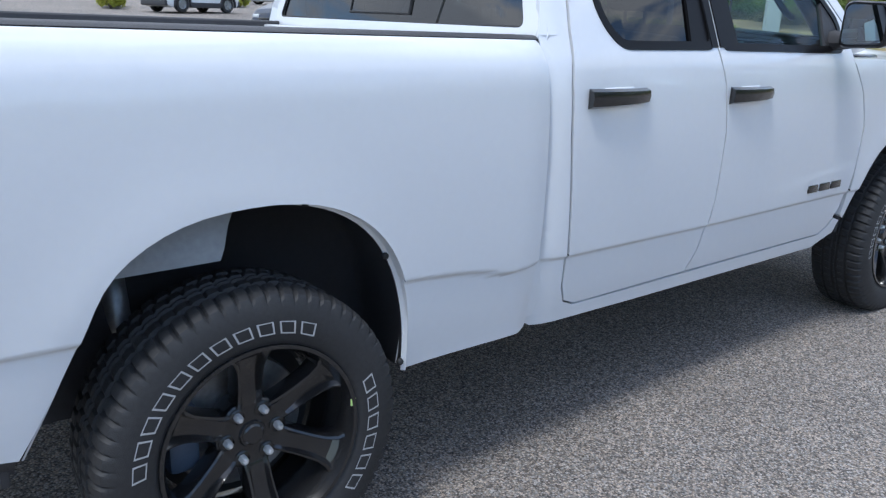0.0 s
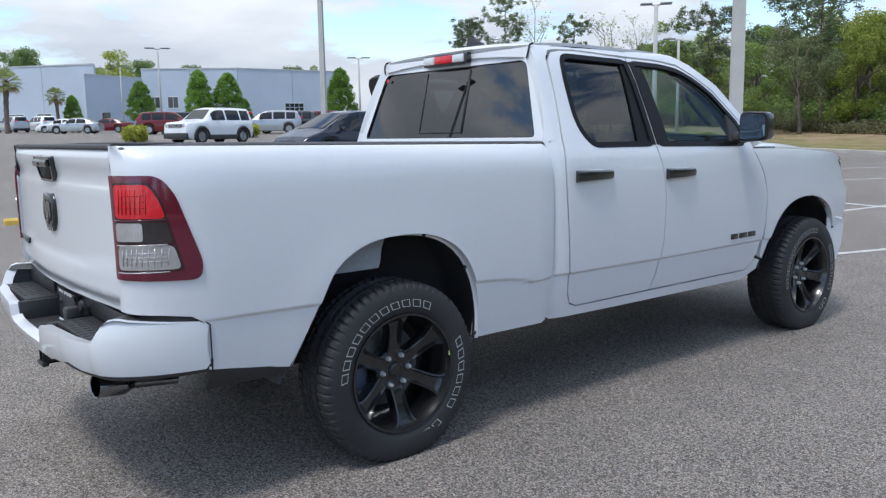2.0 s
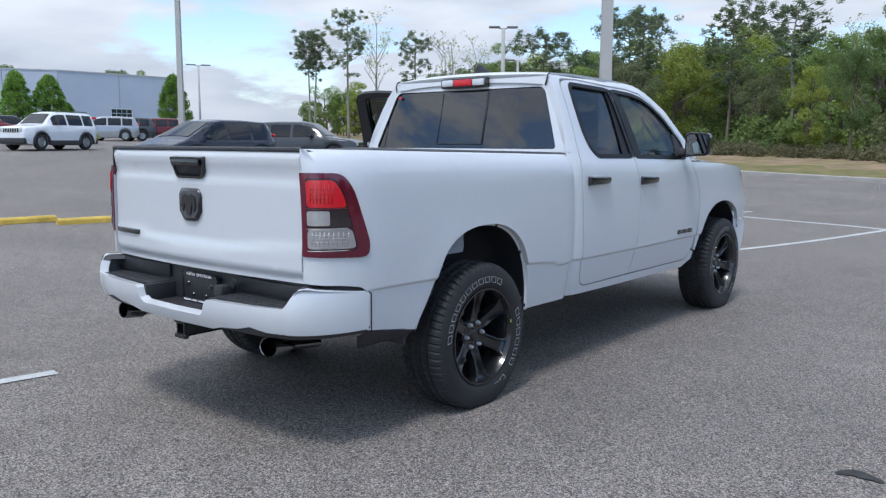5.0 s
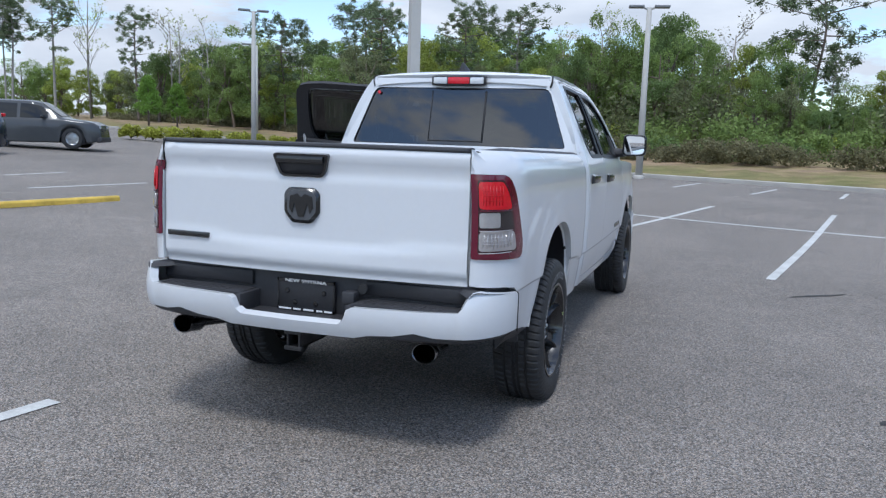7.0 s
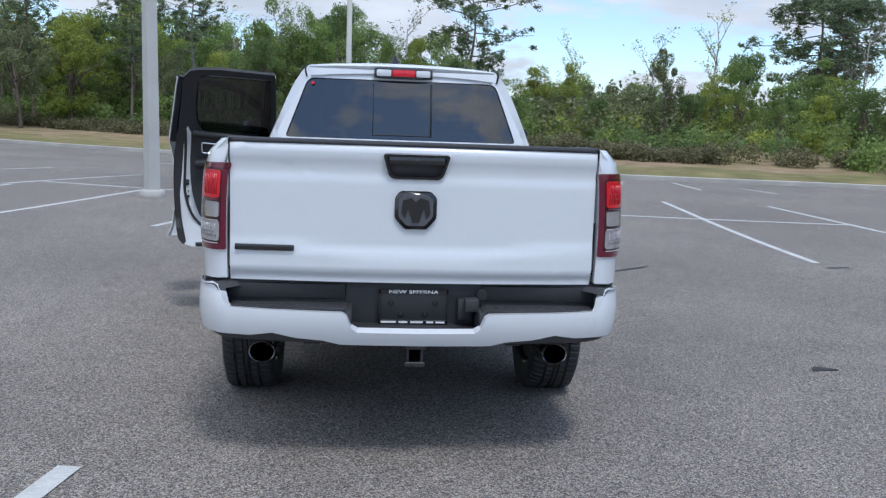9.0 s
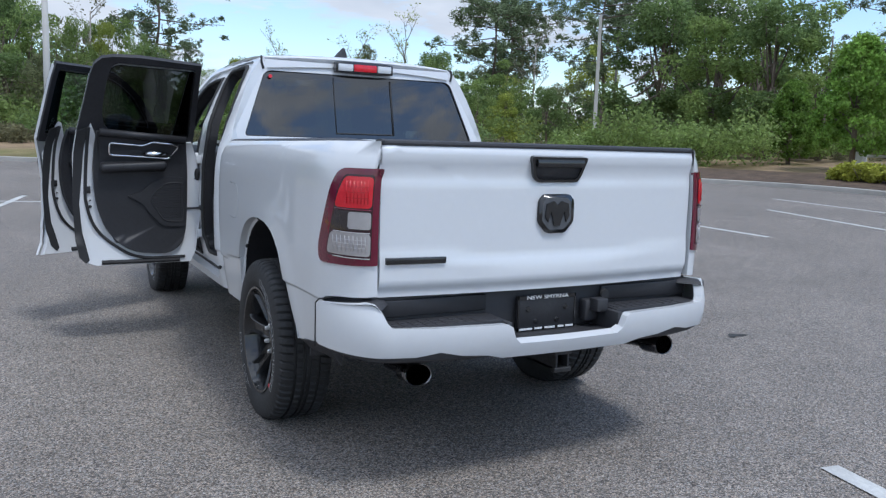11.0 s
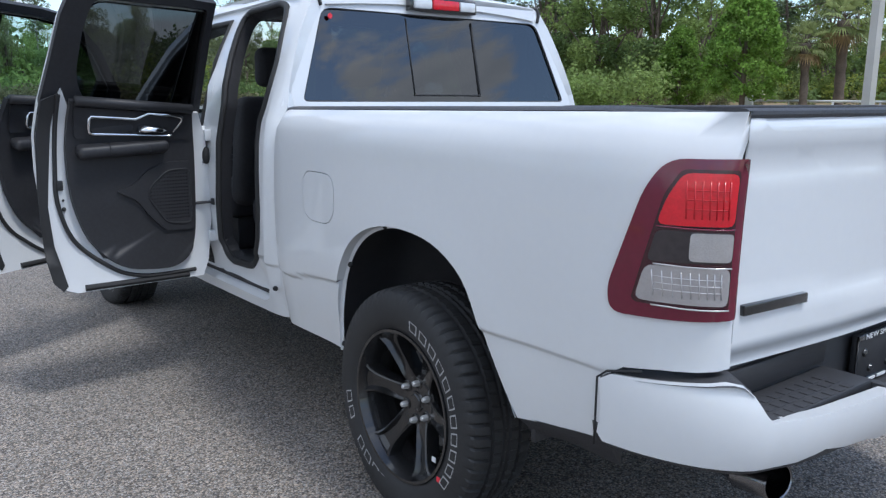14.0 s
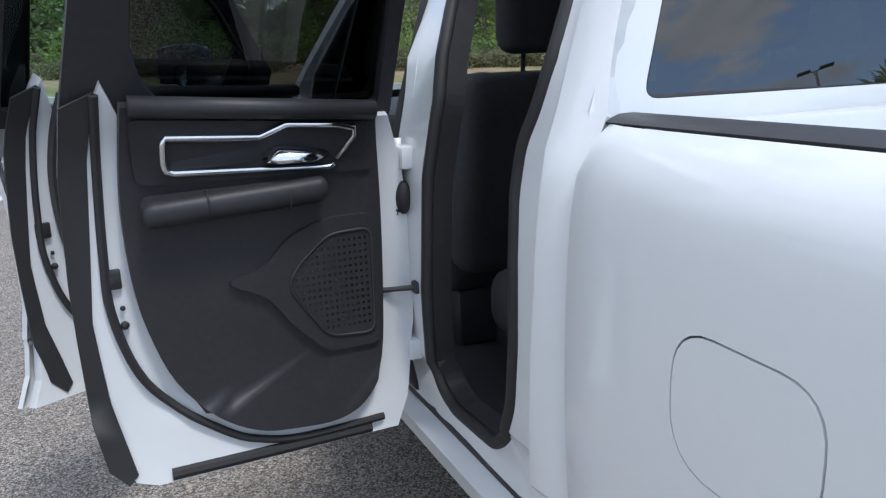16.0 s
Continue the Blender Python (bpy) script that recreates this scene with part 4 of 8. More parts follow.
# ---- cab ----
RING = [(0.962, 1.385), (0.968, 0.80), (0.965, 0.70), (0.958, 0.480), (0.985, 0.464), (1.5, 0.456), (2.78, 0.446), (2.93, 0.500), (2.945, 0.56), (2.90, 0.575), (2.86, 0.535), (2.80, 0.503), (1.16, 0.508), (1.105, 0.53), (1.077, 0.585), (1.068, 0.72), (1.038, 1.09), (1.038, 1.25), (1.056, 1.40), (1.097, 1.60), (1.122, 1.76), (1.14, 1.82), (1.19, 1.866), (1.26, 1.876), (1.42, 1.879), (1.85, 1.858), (2.10, 1.850), (2.28, 1.828), (2.40, 1.772), (2.56, 1.672), (2.785, 1.435), (2.835, 1.35), (2.92, 1.335), (2.84, 1.455), (2.62, 1.705), (2.42, 1.83), (2.29, 1.884), (2.08, 1.906), (1.85, 1.912), (1.42, 1.918), (1.16, 1.908), (1.085, 1.895), (1.064, 1.865), (1.050, 1.80), (1.006, 1.60)]
for side in (1, -1):
    panel("cab_side", RING, cab_point(side), PAINT, truck, depth=0.066, vcuts=FINE, label="white cab side with pillars, roof rail and sill")

# roof
def roof_z(x, y):
    e = smooth_table([(0.99, 1.845), (1.060, 1.872), (1.080, 1.891), (1.16, 1.904), (1.42, 1.914), (1.85, 1.908), (2.08, 1.902), (2.30, 1.882), (2.45, 1.85)], y)
    u = min(1.0, abs(x) / 0.645)
    ribs = 0.007 * (sstep(0.12, 0.17, abs(x)) - sstep(0.40, 0.47, abs(x))) * sstep(1.10, 1.25, y) * sstep(2.35, 2.1, y)
    return e + 0.030 * (1 - u ** 2.4) - ribs


panel("roof", [(-0.645, 1.078), (-0.55, 1.072), (-0.3, 1.066), (0.0, 1.064), (0.3, 1.066), (0.55, 1.072), (0.645, 1.078), (0.645, 2.30), (0.60, 2.36), (0.3, 2.41), (0.0, 2.425), (-0.3, 2.41), (-0.60, 2.36), (-0.645, 2.30)], lambda x, y: (x, y, roof_z(x, y)), PAINT, truck, depth=0.03, step=0.05, label="white roof panel with two long ribs")
for side in (1, -1):
    bm = bmesh.new()
    tube(bm, [(side * 0.646, y, roof_z(0.645, y) - 0.020) for y in [1.075 + 0.056 * i for i in range(23)]], 0.0025, 8)
    tube(bm, curve([(side * 0.660, 1.10, 1.897), (side * 0.664, 1.072, 1.888), (side * 0.666, 1.060, 1.860), (side * 0.655, 1.056, 1.818)], 4), 0.008, 8, flat=0.5)
    part("roof_seam", bm, SEAL, truck, "dark seam strip between roof and cab side")

# headliner, cab back and its window
panel("headliner", [(-0.63, 1.05), (0.63, 1.05), (0.63, 2.32), (-0.63, 2.32)], lambda x, y: (x, y, roof_z(x, y) - 0.045), M("grey_headliner", (0.25, 0.25, 0.25), 0.9), truck, depth=0.0, step=0.2)
BACK_Y = lambda z: max(0.955, 0.964 + 0.227 * (z - 1.405))
back_out = [(-0.88, 1.20), (0.88, 1.20), (0.895, 1.385), (0.80, 1.62), (0.70, 1.81), (0.655, 1.880), (-0.655, 1.880), (-0.70, 1.81), (-0.80, 1.62), (-0.895, 1.385)]
win = rounded([(-0.795, 1.405), (0.795, 1.405), (0.648, 1.812), (-0.648, 1.812)], [0.03, 0.03, 0.05, 0.05], 4)
panel("cab_back", back_out, lambda x, z: (x, BACK_Y(z) + 0.015 * (abs(x) / 0.8) ** 4, z), PAINT, truck, holes=(win,), depth=0.03, step=0.08, label="white rear wall of the cab")
rear_glass = panel("rear_window", [(u * 0.994, (w - 1.6) * 0.99 + 1.6) for u, w in win], lambda x, z: (x, BACK_Y(z) + 0.012 + 0.015 * (abs(x) / 0.8) ** 4, z), GLASS_REAR, truck, depth=0.0, step=0.1, label="dark privacy rear window with a sliding middle pane")
for x, r_ in ((-0.20, 0.004), (0.20, 0.008)):
    bm = bmesh.new()
    tube(bm, [(x, BACK_Y(z) + 0.011, z) for z in (1.432, 1.6, 1.79)], r_, 6, flat=0.8)
    part("slider_seal", bm, SEAL, rear_glass)
for z in (1.437,):
    bm = bmesh.new()
    y = BACK_Y(z)
    box(bm, -0.205, 0.205, y + 0.004, y + 0.02, z - 0.004, z + 0.004, 0.003, 1)
    part("slider_rail", bm, SEAL, rear_glass)
bm = bmesh.new()
tube(bm, [(u, BACK_Y(w) + 0.006 + 0.015 * (abs(u) / 0.8) ** 4, w) for u, w in win], 0.006, 6, closed=True)
part("window_seal", bm, SEAL, rear_glass)
bm = bmesh.new()
lathe(bm, [(0.0, -0.001), (0.011, -0.001), (0.012, 0.001)], 14, "y")
bmesh.ops.translate(bm, verts=bm.verts, vec=(-0.615, BACK_Y(1.77) - 0.0005, 1.775))
part("window_sticker", bm, RED_DOT, rear_glass, "small red round sticker")

# high brake lamp
bm = bmesh.new()
rows = [[Vector((x, 1.040 - dy * (1 - 0.35 * (abs(x) / 0.2) ** 4), 1.858 + dz * (1 - 0.2 * (abs(x) / 0.2) ** 4))) for dy, dz in ((-0.03, 0.040), (0.010, 0.040), (0.020, 0.030), (0.024, -0.010), (0.018, -0.038), (-0.03, -0.040))] for x in [-0.198 + 0.402 * i / 14 for i in range(15)]]
grid(bm, rows, True, True)
chl = part("high_brake_lamp", fix(bm), BLACK_GLOSS, truck, "high brake lamp with red middle and clear ends")
for a, b, m, n in ((-0.075, 0.085, RED_LENS, "red_lens"), (-0.182, -0.08, CARGO_LENS, "cargo_lens"), (0.09, 0.188, CARGO_LENS, "cargo_lens")):
    bm = bmesh.new()
    box(bm, a, b, 1.008, 1.03, 1.836, 1.882, 0.008)
    part(n, bm, m, chl)
# antenna fin
bm = bmesh.new()
rows = []
for i in range(8):
    t = i / 7
    h = 0.075 * (1 - t) ** 0.6 * (1.0 if t > 0 else 0.8)
    w = 0.042 * math.sin(math.pi * (0.12 + 0.80 * t)) ** 0.6
    y = 1.26 + 0.16 * t
    z0 = roof_z(-0.05, y)
    rows.append([Vector((-0.05 + w, y, z0)), Vector((-0.05 + w * 0.6, y, z0 + h * 0.6)), Vector((-0.05 + 0.004, y, z0 + h)), Vector((-0.05 - 0.004, y, z0 + h)), Vector((-0.05 - w * 0.6, y, z0 + h * 0.6)), Vector((-0.05 - w, y, z0))])
grid(bm, rows, False)
bm.faces.new([v for v in bm.verts[:6]])
part("antenna_fin", fix(bm), BLACK_PLASTIC, truck, "black shark-fin antenna")

# windscreen, hood, fenders, nose
bm = bmesh.new()
rows = []
for i in range(13):
    t = i / 12
    row = []
    for j in range(17):
        u = -1 + 2 * j / 16
        xw = 0.625 + (0.845 - 0.625) * t
        y0, z0 = 2.43 - 0.11 * u * u, roof_z(0.6 * u, 2.36) - 0.012
        y1, z1 = 3.18 - 0.27 * u * u, 1.315 + 0.012 * (1 - u * u)
        bow = 0.035 * math.sin(math.pi * t)
        row.append(Vector((u * xw, y0 + (y1 - y0) * t + bow * 0.6, z0 + (z1 - z0) * t + bow * 0.6)))
    rows.append(row)
grid(bm, rows)
part("windscreen", bm, GLASS_CLEAR, truck, "clear windscreen")


def hood_z(x, y):
    z = smooth_table([(2.75, 1.335), (3.15, 1.330), (3.6, 1.312), (4.0, 1.275), (4.25, 1.225), (4.42, 1.14)], y)
    u = abs(x) / 0.86
    z -= 0.045 * u ** 4
    z += 0.022 * (sstep(0.30, 0.38, abs(x)) - sstep(0.60, 0.74, abs(x))) * sstep(4.35, 4.0, y)
    return z


panel("hood", [(-0.84, 2.93), (0.0, 3.22), (0.84, 2.93), (0.865, 3.3), (0.845, 3.9), (0.78, 4.25), (0.60, 4.37), (0.0, 4.42), (-0.60, 4.37), (-0.78, 4.25), (-0.845, 3.9), (-0.865, 3.3)], lambda x, y: (x, y, hood_z(x, y)), PAINT, truck, depth=0.02, step=0.06, label="white hood with two raised ribs")
FEND = [(2.945, 0.585)] + [tuple(p) for p in FRONT_ARCH][2:] + [(3.93, 0.70), (4.06, 0.72), (4.12, 0.85), (4.13, 0.98), (4.07, 1.03), (4.06, 1.19), (4.02, 1.222), (3.9, 1.246), (3.5, 1.275), (3.1, 1.290), (2.80, 1.300), (2.828, 1.27), (2.91, 1.15), (2.966, 1.0), (2.962, 0.80)]
for side in (1, -1):
    P = cab_point(side)
    fender = panel("front_fender", FEND, P, PAINT, truck, depth=0.03, vcuts=FINE, label="white front fender")
    bm = bmesh.new()
    rows = []
    for y in [2.80 + 0.1 * i for i in range(15)]:
        zf = lerp_table([(2.8, 1.300), (3.1, 1.290), (3.5, 1.275), (3.9, 1.246), (4.02, 1.222), (4.10, 1.19), (4.24, 1.10)], y)
        a = Vector(P(y, zf))
        b = Vector((side * (0.862 - 0.02 * max(0, y - 3.6)), y, hood_z(0.86, y) - 0.004))
        rows.append([a, a.lerp(b, 0.35) + Vector((0, 0, 0.010)), a.lerp(b, 0.7) + Vector((0, 0, 0.010)), b, b - Vector((side * 0.03, 0, 0.04))])
    grid(bm, rows)
    part("fender_top", fix(bm), PAINT, fender)
    # hood-side vent badge
    bm = bmesh.new()
    box(bm, side * 0.80 - 0.045, side * 0.80 + 0.045, 3.08, 3.26, hood_z(0.8, 3.2) - 0.01, hood_z(0.8, 3.2) + 0.012, 0.012, 2)
    part("hood_badge", bm, BLACK_GLOSS, truck, "black hood-side badge")
    # head lamp
    bm = bmesh.new()
    rows = []
    for i in range(9):
        s = i / 8
        x = 0.915 - 0.40 * s
        y = 4.06 + 0.38 * (1 - (1 - s) ** 2.2)
        rows.append([Vector((side * x, y - 0.03, 1.195 - 0.05 * s)), Vector((side * x, y, 1.16 - 0.05 * s)), Vector((side * x, y + 0.02, 1.06 - 0.03 * s)), Vector((side * x, y, 0.99 + 0.02 * s)), Vector((side * x * 0.98, y - 0.08, 1.08))])
    grid(bm, rows, True, True)
    part("head_lamp", fix(bm), SMOKE_LENS, truck, "dark clear head lamp")
bm = bmesh.new()
rows = []
for i in range(21):
    u = -1 + 2 * i / 20
    x = 0.965 * u
    y = 4.50 - 0.50 * abs(u) ** 3
    t = 0.09 * abs(u) ** 5
    rows.append([Vector((x, y - 0.06, 0.86 - t)), Vector((x, y + 0.03, 0.84 - t)), Vector((x, y + 0.05, 0.72)), Vector((x, y + 0.03, 0.58)), Vector((x, y - 0.03, 0.46)), Vector((x * 0.97, y - 0.15, 0.46)), Vector((x * 0.97, y - 0.15, 0.86 - t))])
grid(bm, rows, True, True)
part("front_bumper", fix(bm), PAINT, truck, "white front bumper")
bm = bmesh.new()
box(bm, -0.56, 0.56, 4.30, 4.46, 0.86, 1.12, 0.03)
for i in range(6):
    box(bm, -0.55, 0.55, 4.455, 4.475, 0.875 + 0.042 * i, 0.895 + 0.042 * i, 0.006)
part("grille", bm, BLACK_GLOSS, truck, "gloss black slatted grille")
bm = bmesh.new()
box(bm, -0.80, 0.80, 3.95, 4.30, 0.70, 1.10, 0.05)
part("nose_structure", bm, BLACK_PLASTIC, truck)


# ---- doors ----
REAR_DOOR = [(1.087, 0.60), (1.110, 0.539), (1.163, 0.519), (1.775, 0.520), (1.815, 0.60), (1.853, 0.80), (1.860, 1.05), (1.835, 1.22), (1.800, 1.345), (1.806, 1.60), (1.806, 1.842), (1.42, 1.864), (1.27, 1.860), (1.20, 1.848), (1.158, 1.81), (1.138, 1.75), (1.112, 1.60), (1.072, 1.40), (1.052, 1.25), (1.052, 1.09), (1.082, 0.72)]
REAR_HOLE = rounded([(1.29, 1.362), (1.775, 1.358), (1.785, 1.822), (1.26, 1.838), (1.222, 1.70), (1.205, 1.52), (1.225, 1.43)], [0.04, 0.03, 0.03, 0.06, 0.05, 0.05, 0.05], 4)
FRONT_DOOR = [(1.790, 0.520), (2.795, 0.515), (2.85, 0.545), (2.905, 0.62), (2.948, 0.80), (2.952, 1.00), (2.897, 1.15), (2.812, 1.275), (2.785, 1.335), (2.772, 1.43), (2.55, 1.660), (2.395, 1.757), (2.275, 1.812), (2.10, 1.834), (1.822, 1.843), (1.822, 1.60), (1.815, 1.345), (1.850, 1.22), (1.874, 1.05), (1.867, 0.80), (1.830, 0.60)]
FRONT_HOLE = rounded([(1.845, 1.356), (2.70, 1.338), (2.715, 1.445), (2.52, 1.650), (2.38, 1.737), (2.26, 1.788), (2.10, 1.809), (1.848, 1.818)], [0.03, 0.03, 0.04, 0.05, 0.05, 0.05, 0.05, 0.03], 4)


def inset(pts, d):
    """The closed outline moved inwards by d."""
    k = len(pts)
    area = sum(pts[i - 1][0] * pts[i][1] - pts[i][0] * pts[i - 1][1] for i in range(k))
    s = 1 if area > 0 else -1
    out = []
    for i in range(k):
        a, b, c = Vector(pts[i - 1][:2]), Vector(pts[i][:2]), Vector(pts[(i + 1) % k][:2])
        u, v = (b - a).normalized(), (c - b).normalized()
        n = Vector((-(u.y + v.y), u.x + v.x)) * s
        n = n.normalized() if n.length > 1e-6 else Vector((-u.y, u.x)) * s
        out.append(tuple(b + n * d / max(0.5, n.dot(Vector((-u.y, u.x)) * s))))
    return out


def door(name, side, outline, hole, hinge_y, angle, is_front, lab):
    P = cab_point(side)
    hinge = Vector((side * 0.925, hinge_y, 0.0))
    outline = inset(outline, -0.0035)
    skin = panel(name, outline, P, PAINT, truck, holes=(hole,), depth=0.03, vcuts=FINE, origin=hinge, label=lab)
    skin.rotation_euler = (0, 0, radians(angle))
    off = -hinge

    def piece(n, bm, m, l=""):
        bmesh.ops.translate(bm, verts=bm.verts, vec=off)
        return part(n, bm, m, skin, l)

    def sheet(n, bound, m, d, holes=(), depth=0.01, l="", step=0.12):
        ob = panel(n, bound, lambda u, w: Vector(P(u, w)) - Vector((side * d, 0, 0)), m, skin, holes=holes, depth=depth, step=step, label=l, origin=hinge, child=True)
        return ob

    # glass, its black surround and the pillar trim
    ring_out, ring_in = inset(hole, -0.016), inset(hole, 0.012)
    sheet("window_surround", ring_out, BLACK_SATIN, -0.004, holes=(ring_in,), depth=0.02, l="black window surround")
    if is_front:
        g = [p for p in inset(hole, 0.004)]
        sheet("window_glass", g, GLASS_SIDE, 0.014, depth=0.0, l="clear tinted side window")
        tri = [(2.575, 1.345), (2.705, 1.340), (2.712, 1.445), (2.625, 1.535)]
        sheet("mirror_sail", tri, BLACK_PLASTIC, 0.002, depth=0.02)
        sheet("pillar_band", [(1.8195, 1.352), (1.862, 1.352), (1.862, 1.826), (1.8205, 1.826)], BLACK_SATIN, -0.006, depth=0.03, l="satin black band on the door pillar")
        sheet("pillar_trim", [(1.840, 1.362), (1.945, 1.362), (1.925, 1.810), (1.842, 1.812)], BLACK_SATIN, 0.002, depth=0.02)
    else:
        sheet("window_glass", [p for p in inset(hole, 0.004)], GLASS_DARK, 0.014, depth=0.0, l="dark privacy side window")
        sheet("pillar_band", [(1.768, 1.352), (1.805, 1.352), (1.8095, 1.600), (1.8095, 1.830), (1.772, 1.830)], BLACK_SATIN, -0.006, depth=0.03, l="satin black band on the door pillar")
        sheet("pillar_trim", [(1.660, 1.352), (1.786, 1.352), (1.795, 1.826), (1.745, 1.828)], BLACK_SATIN, 0.003, depth=0.02, l="gloss black door pillar trim")
    # inner pressing, black inner window frame, seal and trim
    rim_in = [p for p in inset(outline, 0.012) if p[1] < 1.30]
    ed = 1.052 if not is_front else 1.850
    mid_y = 0.5 * (ed + max(p[0] for p in rim_in))
    rim_in.sort(key=lambda p: math.atan2(p[1] - 0.95, p[0] - mid_y))
    k = sum(math.atan2(p[1] - 0.95, p[0] - mid_y) < 1.57 for p in rim_in)
    rim_in[k:k] = [(1.788 if not is_front else 2.775, 1.340), (ed + 0.135, 1.352), (ed + 0.113, 1.41), (ed + 0.098, 1.447), (ed + 0.086, 1.42), (ed + 0.060, 1.34)]
    sheet("inner_pressing", rim_in, PAINT, 0.075, depth=-0.045, l="white inner door pressing")
    fr_i = inset(hole, 0.008)
    upper = [p for p in inset(outline, 0.002) if p[1] > 1.34]
    fr_o = [(1.798, 1.330)] + upper + [(1.070, 1.330)] if not is_front else [(2.775, 1.318)] + upper + [(1.822, 1.318)]
    sheet("inner_window_frame", fr_o, TRIM, 0.052, holes=(fr_i,), depth=-0.03, l="black inner window frame")
    y0, y1 = (1.160, 1.760) if not is_front else (1.958, 2.87)
    strip = [(0.050, 0.543), (0.012, 0.585), (-0.008, 0.70), (-0.013, 0.89), (-0.014, 1.02), (-0.004, 1.25), (0.016, 1.40), (0.084, 1.43), (0.057, 1.29), (0.040, 1.10), (0.023, 0.93), (0.034, 0.75), (0.072, 0.565)]
    sheet("edge_seal", [(ed + u, w) for u, w in strip], SEAL, 0.080, depth=-0.006, l="broad black rubber strip along the door's free edge")
    bm = bmesh.new()
    path_ = curve([(ed + u, w, 0) for u, w in ((0.083, 1.425), (0.073, 1.27), (0.063, 1.08), (0.063, 0.95), (0.098, 0.81), (0.160, 0.717), (0.278, 0.620), (0.358, 0.582), (0.468, 0.563))] + [(y1 - 0.03, 0.566, 0)], 5)
    tube(bm, [Vector(P(q.x, q.y)) - Vector((side * 0.083, 0, 0)) for q in path_], 0.010, 8)
    piece("door_seal", bm, SEAL, "black rubber door seal")
    k = (y1 - y0) / 0.60
    lower = [(y0 + k * q.x, q.y) for q in curve([(0.020, 1.398, 0), (0.003, 1.23, 0), (0.000, 1.13, 0), (0.006, 1.01, 0), (0.024, 0.90, 0), (0.070, 0.77, 0), (0.150, 0.672, 0), (0.240, 0.617, 0), (0.335, 0.600, 0), (0.450, 0.598, 0), (0.530, 0.640, 0), (0.575, 0.73, 0), (0.592, 0.92, 0), (0.595, 1.16, 0), (0.580, 1.362, 0)], 4)]
    trim = sheet("door_trim", lower, TRIM, 0.110, depth=-0.03, l="black moulded inner door trim", step=0.25)
    X = lambda w, d: side * (smooth_table(CAB_X, w) - d)
    # top roll, armrest, pocket and speaker
    def bar(n, pts, r, m, flat=1.0, parent=None):
        bm = bmesh.new()
        tube(bm, [Vector((X(w, d), u, w)) + off for u, w, d in pts], r, 10, flat=flat)
        return part(n, bm, m, parent or trim)
    m0 = 0.5 * (y0 + y1)
    ln = y1 - y0
    bar("top_roll", [(y0 + 0.035, 1.400, 0.115), (m0, 1.380, 0.126), (y1 - 0.03, 1.360, 0.122)], 0.023, TRIM)
    fy = lambda t: y0 + ln * t
    rest = bmesh.new()
    q0, q1 = sorted((X(1.15, 0.105), X(1.15, 0.178)))
    box(rest, q0, q1, fy(0.062), fy(0.75), 1.150, 1.208, 0.024, 4)
    for v in rest.verts:
        if abs(v.co.x) < abs(X(1.15, 0.15)):
            v.co.z += 0.010 * sstep(fy(0.45), fy(0.75), v.co.y) - 0.012 * sstep(fy(0.25), fy(0.05), v.co.y)
    bmesh.ops.translate(rest, verts=rest.verts, vec=off)
    arm = part("armrest", rest, TRIM, trim, "black padded armrest")
    for t in (0.29, 0.59):
        bm = bmesh.new()
        tube(bm, [Vector((X(1.15, d), fy(t), z)) + off for d, z in ((0.110, 1.2095), (0.160, 1.2095), (0.1785, 1.194), (0.1790, 1.163), (0.165, 1.1495))], 0.0022, 6)
        part("seam", bm, SEAL, arm)
    sheet("upper_trim", rounded([(fy(0.06), 1.230), (fy(0.955), 1.215), (fy(0.945), 1.332), (fy(0.05), 1.372)], 0.02, 3), TRIM, 0.118, depth=-0.012, step=0.2)
    sheet("speaker_housing", rounded([(fy(0.33), 0.985), (fy(0.49), 1.010), (fy(0.59), 1.075), (fy(0.75), 1.110), (fy(0.955), 1.110), (fy(0.955), 0.775), (fy(0.72), 0.775), (fy(0.58), 0.86), (fy(0.50), 0.935)], 0.03, 4), TRIM, 0.124, depth=-0.018, step=0.2)
    # bright bezel round the pull and inset
    bm = bmesh.new()
    edge_ = [(fy(0.79), 1.240), (fy(0.77), 1.234), (fy(0.50), 1.243), (fy(0.19), 1.251), (fy(0.163), 1.257), (fy(0.158), 1.275), (fy(0.160), 1.318), (fy(0.170), 1.329), (fy(0.50), 1.316), (fy(0.60), 1.341), (fy(0.80), 1.332), (fy(0.868), 1.322), (fy(0.872), 1.302), (fy(0.80), 1.252)]
    tube(bm, [Vector((X(w, 0.129), u, w)) + off for u, w in edge_], [0.0068] * 3 + [0.0085] * 9 + [0.006] * 2, 8)
    part("bright_bezel", bm, CHROME, trim, "bright metal bezel on the door trim")
    bm = bmesh.new()
    q0, q1 = sorted((X(1.25, 0.108), X(1.25, 0.127)))
    box(bm, q0, q1, fy(0.18), fy(0.49), 1.256, 1.310, 0.006)
    bmesh.ops.translate(bm, verts=bm.verts, vec=off)
    part("inset_panel", bm, TRIM, trim)
    bm = bmesh.new()
    tube(bm, [Vector((X(1.24, d), fy(t), 1.270 + h)) + off for t, h, d in ((0.535, 0.004, 0.126), (0.57, 0.004, 0.150), (0.69, -0.002, 0.154), (0.765, -0.004, 0.130))], [0.024, 0.026, 0.018, 0.010], 12, flat=0.5)
    part("inner_door_pull", bm, CHROME, trim, "bright inner door pull")
    bm = bmesh.new()
    sp = rounded([(fy(0.577), 0.952), (fy(0.725), 0.815), (fy(0.93), 0.805), (fy(0.937), 1.074), (fy(0.753), 1.070), (fy(0.617), 1.000)], 0.03, 4)
    tube(bm, [Vector((X(w, 0.125), u, w)) + off for u, w in sp], 0.004, 6, closed=True)
